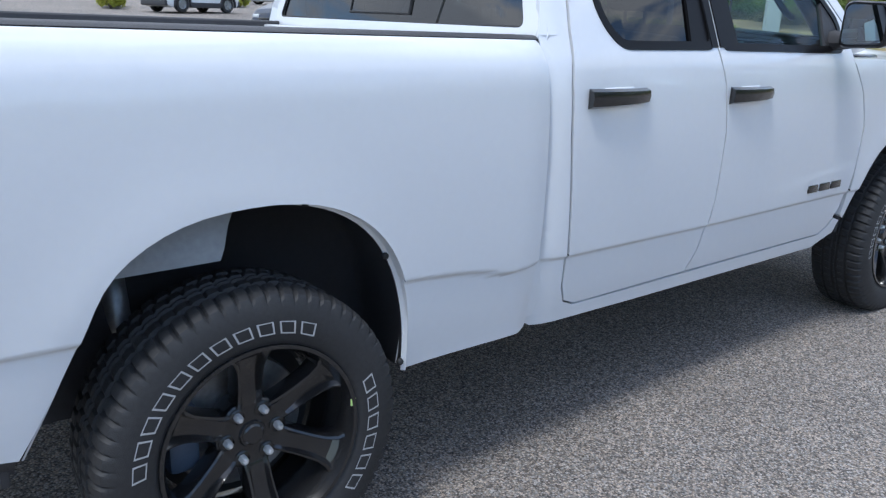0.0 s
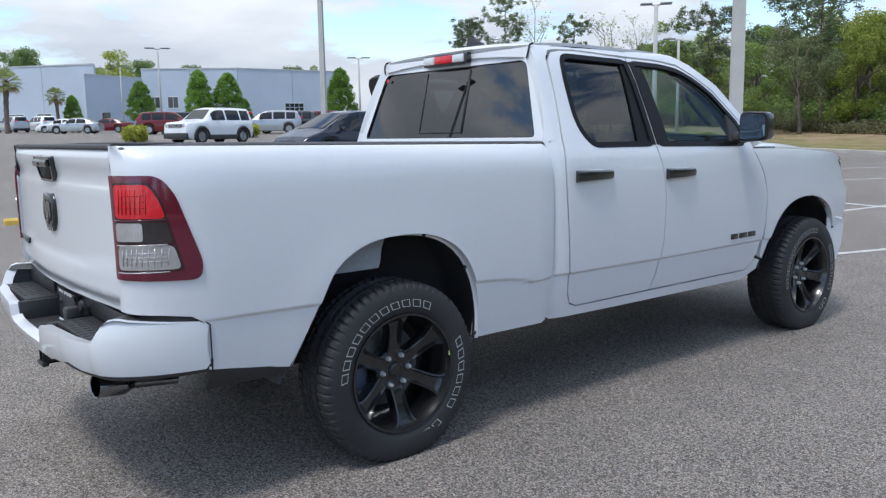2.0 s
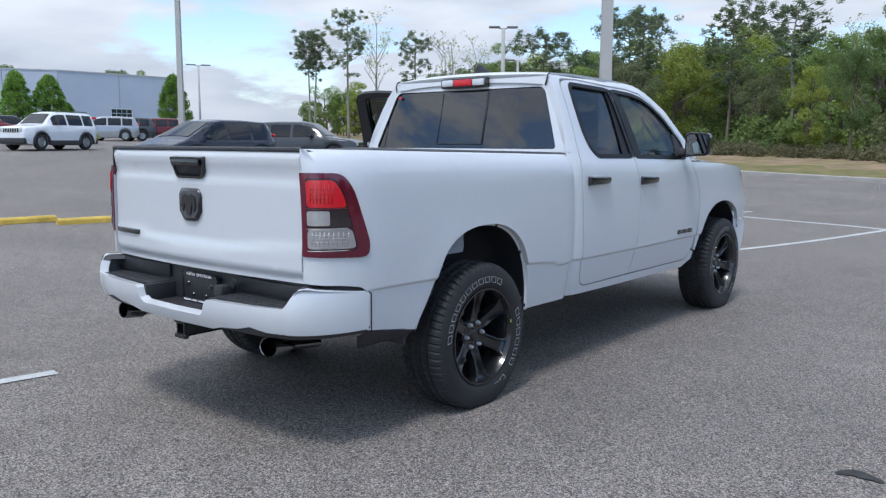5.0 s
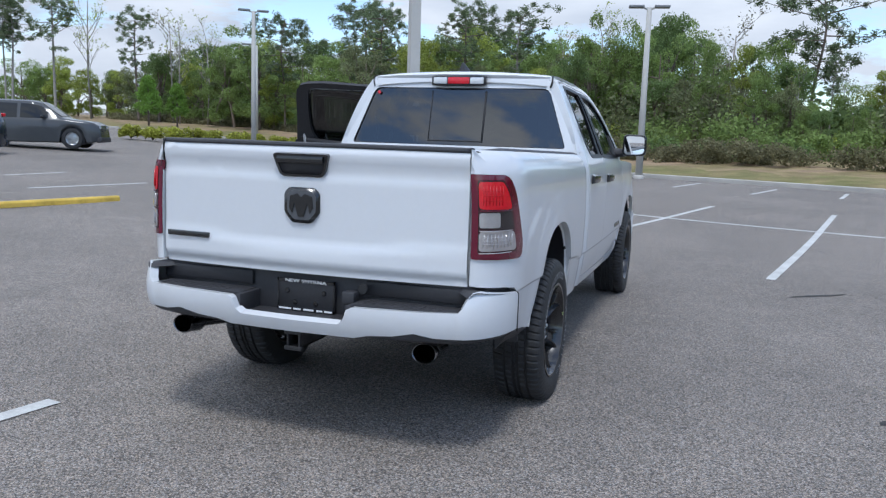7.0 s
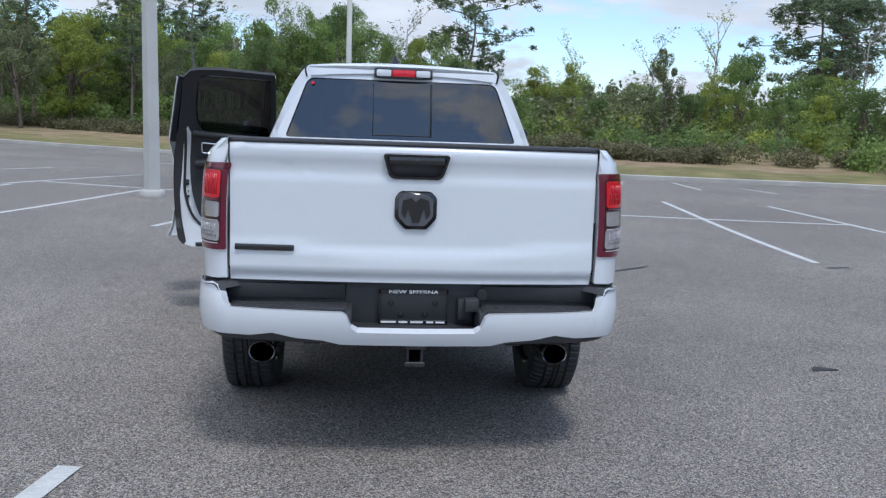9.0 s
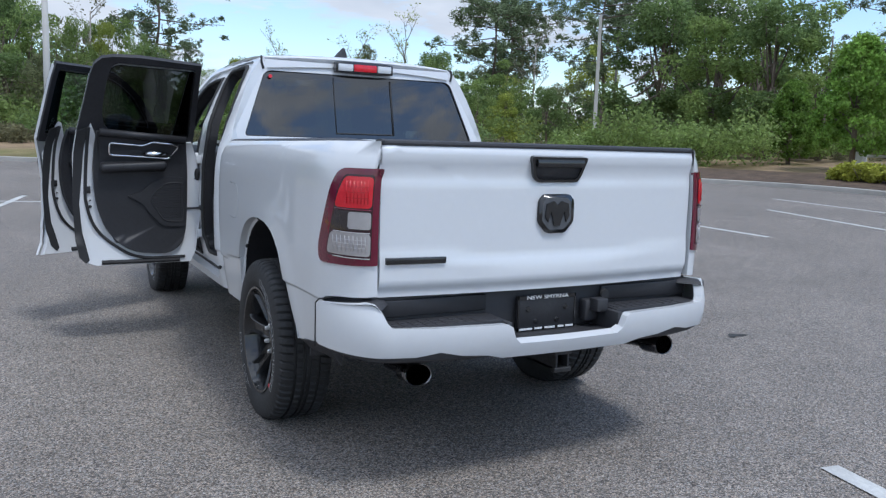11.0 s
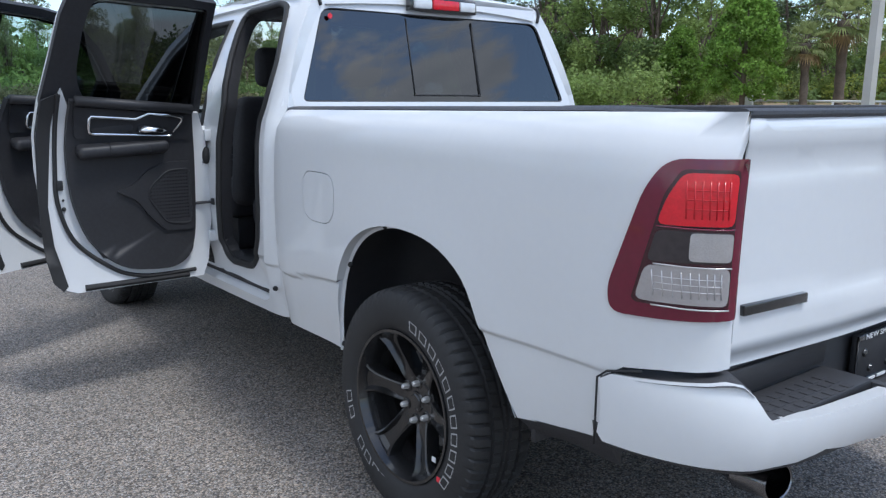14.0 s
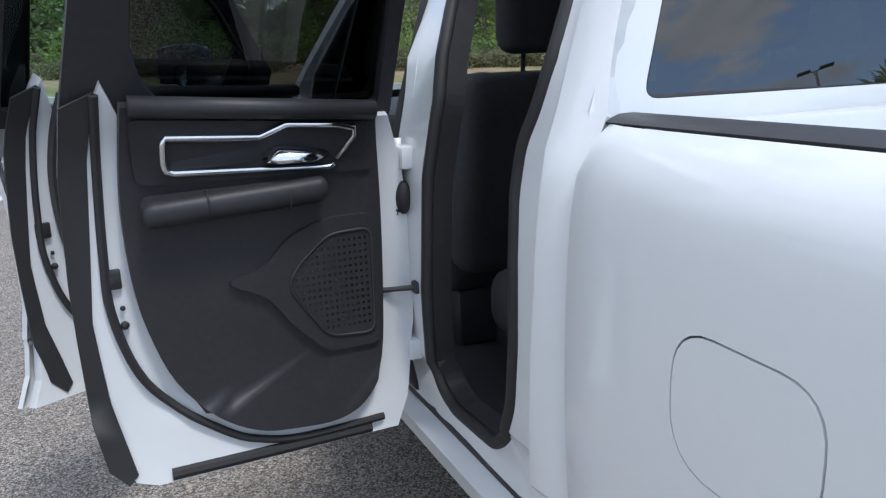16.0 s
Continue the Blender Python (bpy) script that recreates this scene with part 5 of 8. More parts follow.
    part("speaker_rim", bm, TRIM, trim)
    bm = bmesh.new()
    for i in range(15):
        for j in range(15):
            u, w = fy(0.59) + 0.0150 * i * ln / 0.66, 0.82 + 0.0165 * j
            if w < 0.825 + max(0.0, fy(0.74) - u) * 1.35 or w > 1.060 - max(0.0, fy(0.76) - u) * 0.75 or u > fy(0.92):
                continue
            q0, q1 = sorted((X(w, 0.120), X(w, 0.1255)))
            box(bm, q0, q1, u - 0.0028, u + 0.0028, w - 0.0028, w + 0.0028)
    bmesh.ops.translate(bm, verts=bm.verts, vec=off)
    part("speaker_grille", bm, BLACK_GLOSS, trim)
    # latch, bumpers and bolts on the free edge, black foot strip
    ye = 1.100 if not is_front else 1.898
    bm = bmesh.new()
    q0, q1 = sorted((X(1.03, 0.052), X(1.03, 0.088)))
    box(bm, q0, q1, ye + 0.004, ye + 0.045, 1.00, 1.045, 0.004)
    piece("door_latch", bm, STEEL, "dark steel door latch")
    for w, r in ((0.955, 0.006), (0.915, 0.010)):
        bm = bmesh.new()
        bmesh.ops.create_uvsphere(bm, u_segments=10, v_segments=6, radius=r, matrix=Matrix.Translation((X(w, 0.083), ye + 0.040, w)))
        piece("rubber_stop", bm, SEAL)
    bm = bmesh.new()
    foot = [(u, w) for u, w in ((fy(0.06), 0.540), (fy(0.5), 0.538), (fy(0.89), 0.538))]
    tube(bm, [Vector((X(0.54, 0.086), u, w + 0.006)) for u, w in foot], 0.015, 8)
    piece("foot_strip", bm, SEAL, "black foam strip along the door's foot")
    # outer handle
    hy = (1.105, 1.385) if not is_front else (1.862, 2.13)
    hz = 1.202 if not is_front else 1.182
    bm = bmesh.new()
    hx = lambda d: side * (smooth_table(CAB_X, hz) + d)
    rows = []
    for i in range(11):
        t = i / 10
        u = hy[0] + (hy[1] - hy[0]) * t
        d = 0.036 * math.sin(math.pi * (0.10 + 0.84 * t)) ** 0.5
        hh = 0.031 - 0.006 * t
        rows.append([Vector((hx(d - 0.016), u, hz + hh)), Vector((hx(d + 0.003), u, hz + hh * 0.75)), Vector((hx(d + 0.007), u, hz)), Vector((hx(d + 0.002), u, hz - hh * 0.75)), Vector((hx(d - 0.016), u, hz - hh))])
    grid(bm, rows, True, True)
    h = piece("door_handle", fix(bm), BLACK_GLOSS, "gloss black outer door handle")
    bm = bmesh.new()
    q0, q1 = sorted((hx(-0.01), hx(0.004)))
    box(bm, q0, q1, hy[0] + 0.08, hy[1] - 0.06, hz - 0.030, hz + 0.030, 0.006)
    bmesh.ops.translate(bm, verts=bm.verts, vec=off)
    part("handle_cup", bm, PAINT, h)
    if is_front:
        # mirror on its arm
        bm = bmesh.new()
        rows = []
        for dy, k in ((-0.055, 0.93), (-0.045, 1.0), (0.0, 1.0), (0.05, 0.88), (0.085, 0.55)):
            ring = rounded([(-0.085 * k, -0.108 * k), (0.088 * k, -0.095 * k), (0.088 * k, 0.10 * k), (-0.078 * k, 0.108 * k)], 0.04 * k, 4)
            rows.append([Vector((side * (1.085 + u * 1.15), 2.600 + dy, 1.440 + w * 0.88)) for u, w in ring])
        grid(bm, rows, True, True)
        mir = piece("wing_mirror", fix(bm), BLACK_GLOSS, "gloss black wing mirror")
        bm = bmesh.new()
        prism(bm, rounded([(-0.07, -0.09), (0.073, -0.08), (0.073, 0.085), (-0.065, 0.09)], 0.032, 4), lambda u, w, d: Vector((side * (1.085 + u * 1.15), 2.542 - d, 1.440 + w * 0.88)), 0, 0.004)
        bmesh.ops.translate(bm, verts=bm.verts, vec=off)
        part("mirror_glass", bm, MIRROR, mir, smooth=False)
        bm = bmesh.new()
        tube(bm, [(side * 0.905, 2.655, 1.375), (side * 0.96, 2.635, 1.372), (side * 1.03, 2.61, 1.385)], [0.046, 0.040, 0.042], 10, flat=0.8)
        bmesh.ops.translate(bm, verts=bm.verts, vec=off)
        part("mirror_arm", bm, BLACK_PLASTIC, mir)
        # three plain dark blocks where the badge sits
        for i, (a, b) in enumerate(((2.555, 2.635), (2.65, 2.74), (2.752, 2.838))):
            bm = bmesh.new()
            q0, q1 = sorted((hxz(side, 0.752, -0.004), hxz(side, 0.752, 0.006)))
            box(bm, q0, q1, a, b, 0.736, 0.770, 0.004)
            piece("badge_block", bm, BLACK_GLOSS)
    return skin


def hxz(side, z, d):
    return side * (smooth_table(CAB_X, z) + d)


door("rear_door", 1, REAR_DOOR, REAR_HOLE, 1.825, 0, False, "white rear door, closed, with dark window")
door("front_door", 1, FRONT_DOOR, FRONT_HOLE, 2.93, 0, True, "white front door, closed, with black mirror")
door("rear_door", -1, REAR_DOOR, REAR_HOLE, 1.825, -87, False, "white rear door, wide open, with black inner trim")
door("front_door", -1, FRONT_DOOR, FRONT_HOLE, 2.93, -61, True, "white front door, wide open, with black inner trim")

# ---- door opening on the driver's side: pillar between the doors, hinges, stay, seals ----
P = cab_point(-1)
for z in (0.72, 1.23):
    bm = bmesh.new()
    box(bm, -0.925, -0.875, 1.765, 1.855, z - 0.028, z + 0.028, 0.006)
    tube(bm, [(-0.912, 1.828, z - 0.045), (-0.912, 1.828, z + 0.045)], 0.011, 8)
    part("door_hinge", bm, PAINT, truck, "white door hinge")
bm = bmesh.new()
tube(bm, [(-0.88, 1.735, 0.90), (-0.93, 1.762, 0.896), (-1.02, 1.80, 0.890)], [0.010, 0.007, 0.007], 8)
box(bm, -0.915, -0.885, 1.735, 1.768, 0.882, 0.914, 0.006)
part("door_stay", bm, BLACK_PLASTIC, truck, "black door check strap")
bm = bmesh.new()
bmesh.ops.create_uvsphere(bm, u_segments=16, v_segments=10, radius=1.0, matrix=Matrix.Translation((-0.915, 1.792, 1.128)) @ Matrix.Diagonal((0.022, 0.024, 0.044, 1)))
hose = curve([(-0.928, 1.798, 1.10), (-0.940, 1.812, 1.06), (-0.946, 1.820, 1.02), (-0.955, 1.826, 0.99)], 8)
tube(bm, hose, [0.0095 + 0.0025 * (i % 2) for i in range(len(hose))], 10)
part("cable_boot", bm, SEAL, truck, "black rubber cable boot between pillar and door")
APERTURE = [(1.37, 0.625), (1.60, 0.612), (1.67, 0.64), (1.70, 0.70), (1.69, 0.88), (1.66, 1.22), (1.63, 1.38), (1.66, 1.50), (1.705, 1.60), (1.735, 1.72), (1.74, 1.80), (1.70, 1.832), (1.38, 1.848), (1.30, 1.825), (1.255, 1.77), (1.21, 1.676), (1.167, 1.58), (1.150, 1.475), (1.170, 1.40), (1.212, 1.31), (1.222, 1.25), (1.215, 1.05), (1.22, 0.92), (1.245, 0.78), (1.30, 0.68)]
recess = lambda w: 0.062 - 0.044 * sstep(1.25, 1.5, w)
for outline, gap in ((REAR_DOOR, rounded(APERTURE, 0.03, 3)), (FRONT_DOOR, inset(FRONT_DOOR, 0.05))):
    bm = bmesh.new()
    tube(bm, [Vector(P(u, w)) + Vector((recess(w) + 0.004, 0, 0)) for u, w in gap], 0.017, 6, closed=True)
    part("opening_seal", bm, SEAL, truck, "black rubber seal round the door opening")
    panel("door_jamb", inset(outline, -0.020), lambda u, w: Vector(P(u, w)) + Vector((recess(w), 0, 0)), PAINT, truck, holes=(gap,), depth=0.03, step=0.2, label="white painted door jamb")
    panel("opening_trim", inset(gap, -0.006), lambda u, w: Vector(P(u, w)) + Vector((recess(w) + 0.013, 0, 0)), TRIM, truck, holes=(inset(gap, 0.016),), depth=0.05, step=0.2, label="black trim inside the door opening")
for z in (0.60,):
    bm = bmesh.new()
    bmesh.ops.create_uvsphere(bm, u_segments=10, v_segments=6, radius=0.012, matrix=Matrix.Translation((-0.94, 1.0, z)))
    part("jamb_plug", bm, SEAL, truck)

# ---- cabin ----
bm = bmesh.new()
box(bm, -0.86, 0.86, 1.06, 3.0, 0.50, 0.56, 0.01)
box(bm, -0.16, 0.16, 1.06, 3.0, 0.55, 0.66, 0.04)
part("cabin_floor", bm, TRIM, truck, "black carpeted cabin floor")
bm = bmesh.new()
box(bm, -0.84, 0.84, 1.0, 1.06, 0.54, 1.36, 0.01)
for s_ in (-1, 1):
    a, b = sorted((s_ * 0.72, s_ * 0.86))
    box(bm, a, b, 1.07, 1.13, 0.55, 1.36, 0.015)
    box(bm, *sorted((s_ * 0.57, s_ * 0.64)), 1.10, 1.16, 1.36, 1.77, 0.02, 2, Matrix.Identity(4))
part("rear_trim", bm, TRIM, truck, "black trim on the cabin's rear wall")


def seat(x0, x1, y0, name, lab, heads):
    cushion = bmesh.new()
    box(cushion, x0, x1, y0, y0 + 0.50, 0.74, 0.92, 0.06, 3)
    ob = part(name, cushion, CLOTH, truck, lab)
    bm = bmesh.new()
    box(bm, x0 + 0.02, x1 - 0.02, y0 - 0.10, y0 + 0.06, 0.82, 1.42, 0.055, 3)
    for v in bm.verts:
        v.co.y -= (v.co.z - 0.85) * 0.16
    part("backrest", bm, CLOTH, ob)
    for x in heads:
        bm = bmesh.new()
        box(bm, x - 0.13, x + 0.13, y0 - 0.18, y0 - 0.07, 1.47, 1.68, 0.045, 3)
        for s_ in (-0.05, 0.05):
            tube(bm, [(x + s_, y0 - 0.11, 1.36), (x + s_, y0 - 0.12, 1.50)], 0.007, 6)
        part("headrest", bm, CLOTH, ob)
    bm = bmesh.new()
    box(bm, x0 + 0.05, x1 - 0.05, y0 + 0.02, y0 + 0.45, 0.56, 0.75, 0.02)
    part("seat_base", bm, TRIM, ob)


seat(-0.70, 0.70, 1.28, "rear_bench", "dark cloth rear bench", (-0.42, 0.42))
seat(-0.68, -0.16, 2.08, "front_seat", "dark cloth front seat with headrest", (-0.42,))
seat(0.16, 0.68, 2.08, "front_seat", "dark cloth front seat with headrest", (0.42,))
bm = bmesh.new()
rows = [[Vector((x, y + 0.05 * abs(x), z)) for y, z in ((2.62, 0.92), (2.60, 1.12), (2.66, 1.26), (2.78, 1.31), (3.05, 1.30), (3.05, 0.80))] for x in (-0.82, -0.5, -0.2, 0.2, 0.5, 0.82)]
grid(bm, rows, True, True)
dash = part("dashboard", fix(bm), TRIM, truck, "black dashboard")
bm = bmesh.new()
box(bm, -0.10, 0.12, 2.585, 2.62, 0.98, 1.24, 0.012)
part("centre_screen", bm, BLACK_GLOSS, dash)
bm = bmesh.new()
tube(bm, [Vector((-0.42 + 0.19 * math.cos(a), 2.42 - 0.19 * math.sin(a) * 0.38, 1.22 + 0.19 * math.sin(a) * 0.92)) for a in [2 * math.pi * i / 28 for i in range(28)]], 0.016, 8, closed=True)
tube(bm, [(-0.60, 2.42, 1.22), (-0.42, 2.45, 1.20), (-0.24, 2.42, 1.22)], 0.018, 6)
tube(bm, [(-0.42, 2.45, 1.20), (-0.42, 2.66, 1.14)], 0.035, 8)
part("steering_wheel", bm, TRIM, dash, "black steering wheel")
bm = bmesh.new()
box(bm, -0.12, 0.12, 2.30, 2.33, 1.72, 1.80, 0.015)
part("cabin_mirror", bm, TRIM, truck)
for s_ in (-1, 1):
    bm = bmesh.new()
    pts = curve([(s_ * 0.62, 2.36, 1.80), (s_ * 0.72, 2.60, 1.62), (s_ * 0.80, 2.84, 1.36)], 6)
    tube(bm, pts, 0.035, 8)
    part("windscreen_pillar_trim", bm, TRIM, truck)
    bm = bmesh.new()
    tube(bm, curve([(s_ * 0.665, 2.48, 1.66), (s_ * 0.66, 2.50, 1.62), (s_ * 0.70, 2.62, 1.49), (s_ * 0.72, 2.66, 1.46)], 5), 0.014, 8)
    part("grab_handle", bm, TRIM, truck)

# ---- underside ----
bm = bmesh.new()
for s_ in (-1, 1):
    a, b = sorted((s_ * 0.42, s_ * 0.50))
    box(bm, a, b, -1.05, 4.1, 0.50, 0.62, 0.01)
box(bm, -0.56, 0.56, -1.0, 0.9, 0.66, 0.79, 0.02)
box(bm, -0.84, 0.84, 0.95, 2.95, 0.44, 0.52, 0.02)
box(bm, -0.55, 0.55, 2.9, 4.2, 0.40, 0.80, 0.04)
part("chassis", bm, STEEL, truck, "dark steel chassis")
bm = bmesh.new()
tube(bm, [(-0.80, 0, 0.405), (-0.15, 0, 0.405), (0, 0, 0.405), (0.15, 0, 0.405), (0.80, 0, 0.405)], [0.045, 0.05, 0.13, 0.05, 0.045], 14)
for s_ in (-1, 1):
    damper = bmesh.new()
    tube(damper, [(s_ * 0.55, -0.18, 0.36), (s_ * 0.60, -0.24, 0.80)], 0.035, 10)
    part("damper", damper, RAWSTEEL, truck)
    arm_ = bmesh.new()
    tube(arm_, [(s_ * 0.35, 3.569, 0.40), (s_ * 0.80, 3.569, 0.405)], 0.05, 10)
    part("front_hub_arm", arm_, STEEL, truck)
    tube(bm, [(s_ * 0.50, 0.05, 0.46), (s_ * 0.50, 0.05, 0.66)], 0.06, 12)
part("axle", bm, STEEL, truck, "dark steel rear axle with dampers")

# ---- wheels ----
def make_wheel():
    w = thing("wheel", "", "", at=(0, 0, 0))
    w.parent = truck
    for key in ("label", "category"):
        if key in w:
            del w[key]
    # tyre: outer side looks along +x
    bm = bmesh.new()
    prof = [(0.262, 0.118), (0.275, 0.128), (0.300, 0.136), (0.335, 0.138), (0.365, 0.132), (0.385, 0.126), (0.395, 0.119), (0.401, 0.108)]
    tread = [(0.4045, 0.100), (0.4075, 0.072), (0.4075, 0.066), (0.397, 0.063), (0.397, 0.053), (0.4085, 0.050), (0.409, 0.021), (0.399, 0.017), (0.399, 0.006), (0.409, 0.003), (0.409, -0.003)]
    tread += [(r, -h) for r, h in tread[::-1][2:]]
    full = prof + tread + [(r, -h) for r, h in prof[::-1]]
    n = 320
    rows = []
    for i in range(n):
        a = 2 * math.pi * i / n
        row = []
        for k, (r, h) in enumerate(full):
            rr = r
            if 5 <= k <= 10 or len(full) - 11 <= k <= len(full) - 6:
                rr -= 0.009 if i % 5 == 0 else 0.0
            elif 13 <= k <= len(full) - 14 and r > 0.40:
                rr -= 0.006 if i % 5 == 2 else 0.0
            shift = 0.35 * h
            row.append(Vector((h, rr * math.cos(a + shift), rr * math.sin(a + shift))))
        rows.append(row)
    V = [[bm.verts.new(q) for q in row] for row in rows]
    for i in range(n):
        for k in range(len(full) - 1):
            bm.faces.new((V[i][k], V[i][k + 1], V[(i + 1) % n][k + 1], V[(i + 1) % n][k]))
    tyre = part("tyre", fix(bm), RUBBER, w, "black road tyre with outlined white lettering marks", sharp=24)
    # outlined marks in two arcs on the side wall
    for a0, a1, count in ((62, 178, 11), (-75, 22, 9)):
        for i in range(count):
            if count == 9 and i == 2:
                continue
            bm = bmesh.new()
            am = radians(a0 + (a1 - a0) * (i + 0.5) / count)
            wd = radians((a1 - a0) / count * 0.37)
            lean_ = 0.012
            o = [(am - wd - lean_, 0.300), (am + wd - lean_, 0.300), (am + wd + lean_, 0.333), (am - wd + lean_, 0.333)]
            k = [(am - wd * 0.78 - lean_ * 0.8, 0.3030), (am + wd * 0.78 - lean_ * 0.8, 0.3030), (am + wd * 0.78 + lean_ * 0.8, 0.3300), (am - wd * 0.78 + lean_ * 0.8, 0.3300)]
            to = lambda q: bm.verts.new((0.1372 if q[1] < 0.32 else 0.1386, q[1] * math.cos(q[0]), q[1] * math.sin(q[0])))
            A, B = [to(q) for q in o], [to(q) for q in k]
            for j in range(4):
                bm.faces.new((A[j], A[(j + 1) % 4], B[(j + 1) % 4], B[j]))
            part("side_wall_mark", fix(bm), LETTER, tyre)
    # rim barrel and lip
    bm = bmesh.new()
    lathe(bm, [(0.262, 0.118), (0.270, 0.126), (0.268, 0.132), (0.258, 0.131), (0.252, 0.116), (0.243, 0.095), (0.236, 0.02), (0.230, -0.05), (0.250, -0.11), (0.262, -0.118)], 64, "x")
    rim = part("rim", bm, RIM, w, "satin black six-spoke wheel rim")
    bm = bmesh.new()
    lathe(bm, [(0.0, 0.056), (0.034, 0.056), (0.038, 0.050), (0.044, 0.049), (0.086, 0.052), (0.096, 0.046), (0.100, 0.030), (0.100, -0.02), (0.0, -0.02)], 48, "x")
    part("hub", bm, RIM, rim)
    bm = bmesh.new()
    lathe(bm, [(0.0, 0.0625), (0.024, 0.062), (0.029, 0.058), (0.031, 0.050)], 24, "x")
    part("centre_cap", bm, BLACK_GLOSS, rim)
    for i in range(6):
        a = radians(94 + 60 * i)
        bm = bmesh.new()
        rows = []
        for t in (0.0, 0.12, 0.3, 0.5, 0.7, 0.86, 0.95, 1.0):
            r = 0.074 + 0.180 * t
            hw = 0.038 - 0.006 * math.sin(math.pi * t) + 0.010 * t + 0.030 * max(0, t - 0.82) / 0.18
            top = 0.052 + 0.046 * t ** 0.7 + 0.016 * t * t
            dip = 0.004 + 0.016 * sstep(0.05, 0.5, t) * sstep(1.02, 0.86, t)
            prof_ = [(-hw, top - 0.055), (-hw, top - 0.016), (-hw * 0.90, top - 0.003), (-hw * 0.74, top), (-hw * 0.52, top - dip), (hw * 0.52, top - dip), (hw * 0.74, top), (hw * 0.90, top - 0.003), (hw, top - 0.016), (hw, top - 0.055)]
            rows.append([Vector((x, r * math.cos(a) - u * math.sin(a), r * math.sin(a) + u * math.cos(a))) for u, x in prof_])
        grid(bm, rows, True, True)
        part("spoke", fix(bm), RIM, rim, sharp=22)
        b = radians(64 + 60 * i)
        bm = bmesh.new()
        lathe(bm, [(0.0, 0.076), (0.006, 0.0752), (0.0095, 0.071), (0.0118, 0.064), (0.0118, 0.045)], 6, "x")
        bmesh.ops.translate(bm, verts=bm.verts, vec=(0, 0.070 * math.cos(b), 0.070 * math.sin(b)))
        part("lug_nut", bm, NUT, rim, sharp=20)
        bm = bmesh.new()
        lathe(bm, [(0.0175, 0.0505), (0.0185, 0.0545), (0.0215, 0.0530), (0.0225, 0.048)], 18, "x")
        bmesh.ops.translate(bm, verts=bm.verts, vec=(0, 0.070 * math.cos(b), 0.070 * math.sin(b)))
        part("lug_seat", bm, RIM, rim)
    bm = bmesh.new()
    lathe(bm, [(0.0, -0.03), (0.178, -0.03), (0.182, -0.035), (0.182, -0.055), (0.0, -0.055)], 40, "x")
    part("brake_disc", bm, RAWSTEEL, w, "grey steel brake disc")
    bm = bmesh.new()
    box(bm, -0.085, 0.012, -0.205, -0.12, -0.08, 0.10, 0.02)
    part("brake_caliper", bm, M("blue_grey_caliper", (0.09, 0.12, 0.17), 0.45, 0.3), w)
    bm = bmesh.new()
    lathe(bm, [(0.0, -0.07), (0.225, -0.07), (0.225, -0.10), (0.0, -0.10)], 40, "x")
    part("dust_shield", bm, SEAL, w)
    return w


wheel = make_wheel()
HUB_Z = 0.389
wheel.matrix_basis = Matrix.Translation((0.838, 0, HUB_Z))
wheels = [(wheel, wheel.matrix_basis.copy())]
for m in (Matrix.Translation((0.838, 3.569, HUB_Z)) @ Matrix.Rotation(radians(14), 4, "X"), Matrix.Translation((-0.848, 0, HUB_Z)) @ Matrix.Rotation(radians(180), 4, "Z") @ Matrix.Rotation(radians(-100), 4, "X"), Matrix.Translation((-0.848, 3.569, HUB_Z)) @ Matrix.Rotation(radians(180), 4, "Z")):
    wheels.append((copy_thing(wheel, m), m))
# each tyre stands flat on the ground under the truck's weight and bulges a little there
for w, m in wheels:
    tyre = next(c for c in w.children if c.name.startswith("tyre"))
    tyre.data = tyre.data.copy()
    back = m.inverted()
    for v in tyre.data.vertices:
        q = m @ v.co
        v.co.x *= 1.0 + 0.07 * sstep(0.13, 0.0, q.z)
        q = m @ v.co
        if q.z < 0.003:
            v.co = back @ Vector((q.x, q.y, 0.003))
bm = bmesh.new()
box(bm, 0.9660, 0.9680, 0.249, 0.264, 0.425, 0.445)
part("wheel_sticker", bm, YELLOW_DOT, truck, "small green-yellow sticker on the rim")
for m, y, z, n in ((PLATE_WHITE, -0.175, 0.255, "white_dot"), (RED_DOT, -0.235, 0.215, "red_dot")):
    bm = bmesh.new()
    x_ = -0.958 if n == "white_dot" else -0.984
    box(bm, x_ - 0.001, x_ + 0.002, y - 0.010, y + 0.010, z - 0.009, z + 0.009, 0.0008, 1)
    part(n, bm, m, truck)

# ---- trees ----
rng = np.random.default_rng(7)
BARK = M("grey_brown_bark", (0.16, 0.125, 0.10), 0.9, 0, 0.3, 2.0, 25, bump=0.6, bscale=25)
PALE_BARK = M("pale_grey_bark", (0.27, 0.25, 0.22), 0.9, 0, 0.25, 2.0, 25, bump=0.5, bscale=25)
LEAF_OAK = leaf("broad_green_leaves", (0.235, 0.315, 0.100))
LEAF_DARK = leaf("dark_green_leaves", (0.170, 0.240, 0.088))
LEAF_YELLOW = leaf("fresh_yellow_green_leaves", (0.330, 0.380, 0.085))
LEAF_PINE = leaf("pine_needles", (0.150, 0.195, 0.100), thin=0.2)
LEAF_CONE = leaf("glossy_green_leaves", (0.215, 0.350, 0.070), isl=0.45)
LEAF_PALM = leaf("palm_fronds", (0.265, 0.315, 0.125), isl=0.3)
LEAF_DRY = leaf("dry_brown_fronds", (0.420, 0.300, 0.165), isl=0.3)
LEAF_GREY = leaf("grey_green_leaves", (0.215, 0.240, 0.120), isl=0.4)
LEAF_HEDGE = leaf("yellow_green_hedge_leaves", (0.384, 0.400, 0.072), isl=0.4)
LEAF_SCRUB = leaf("brownish_scrub_leaves", (0.190, 0.180, 0.098), isl=0.45)


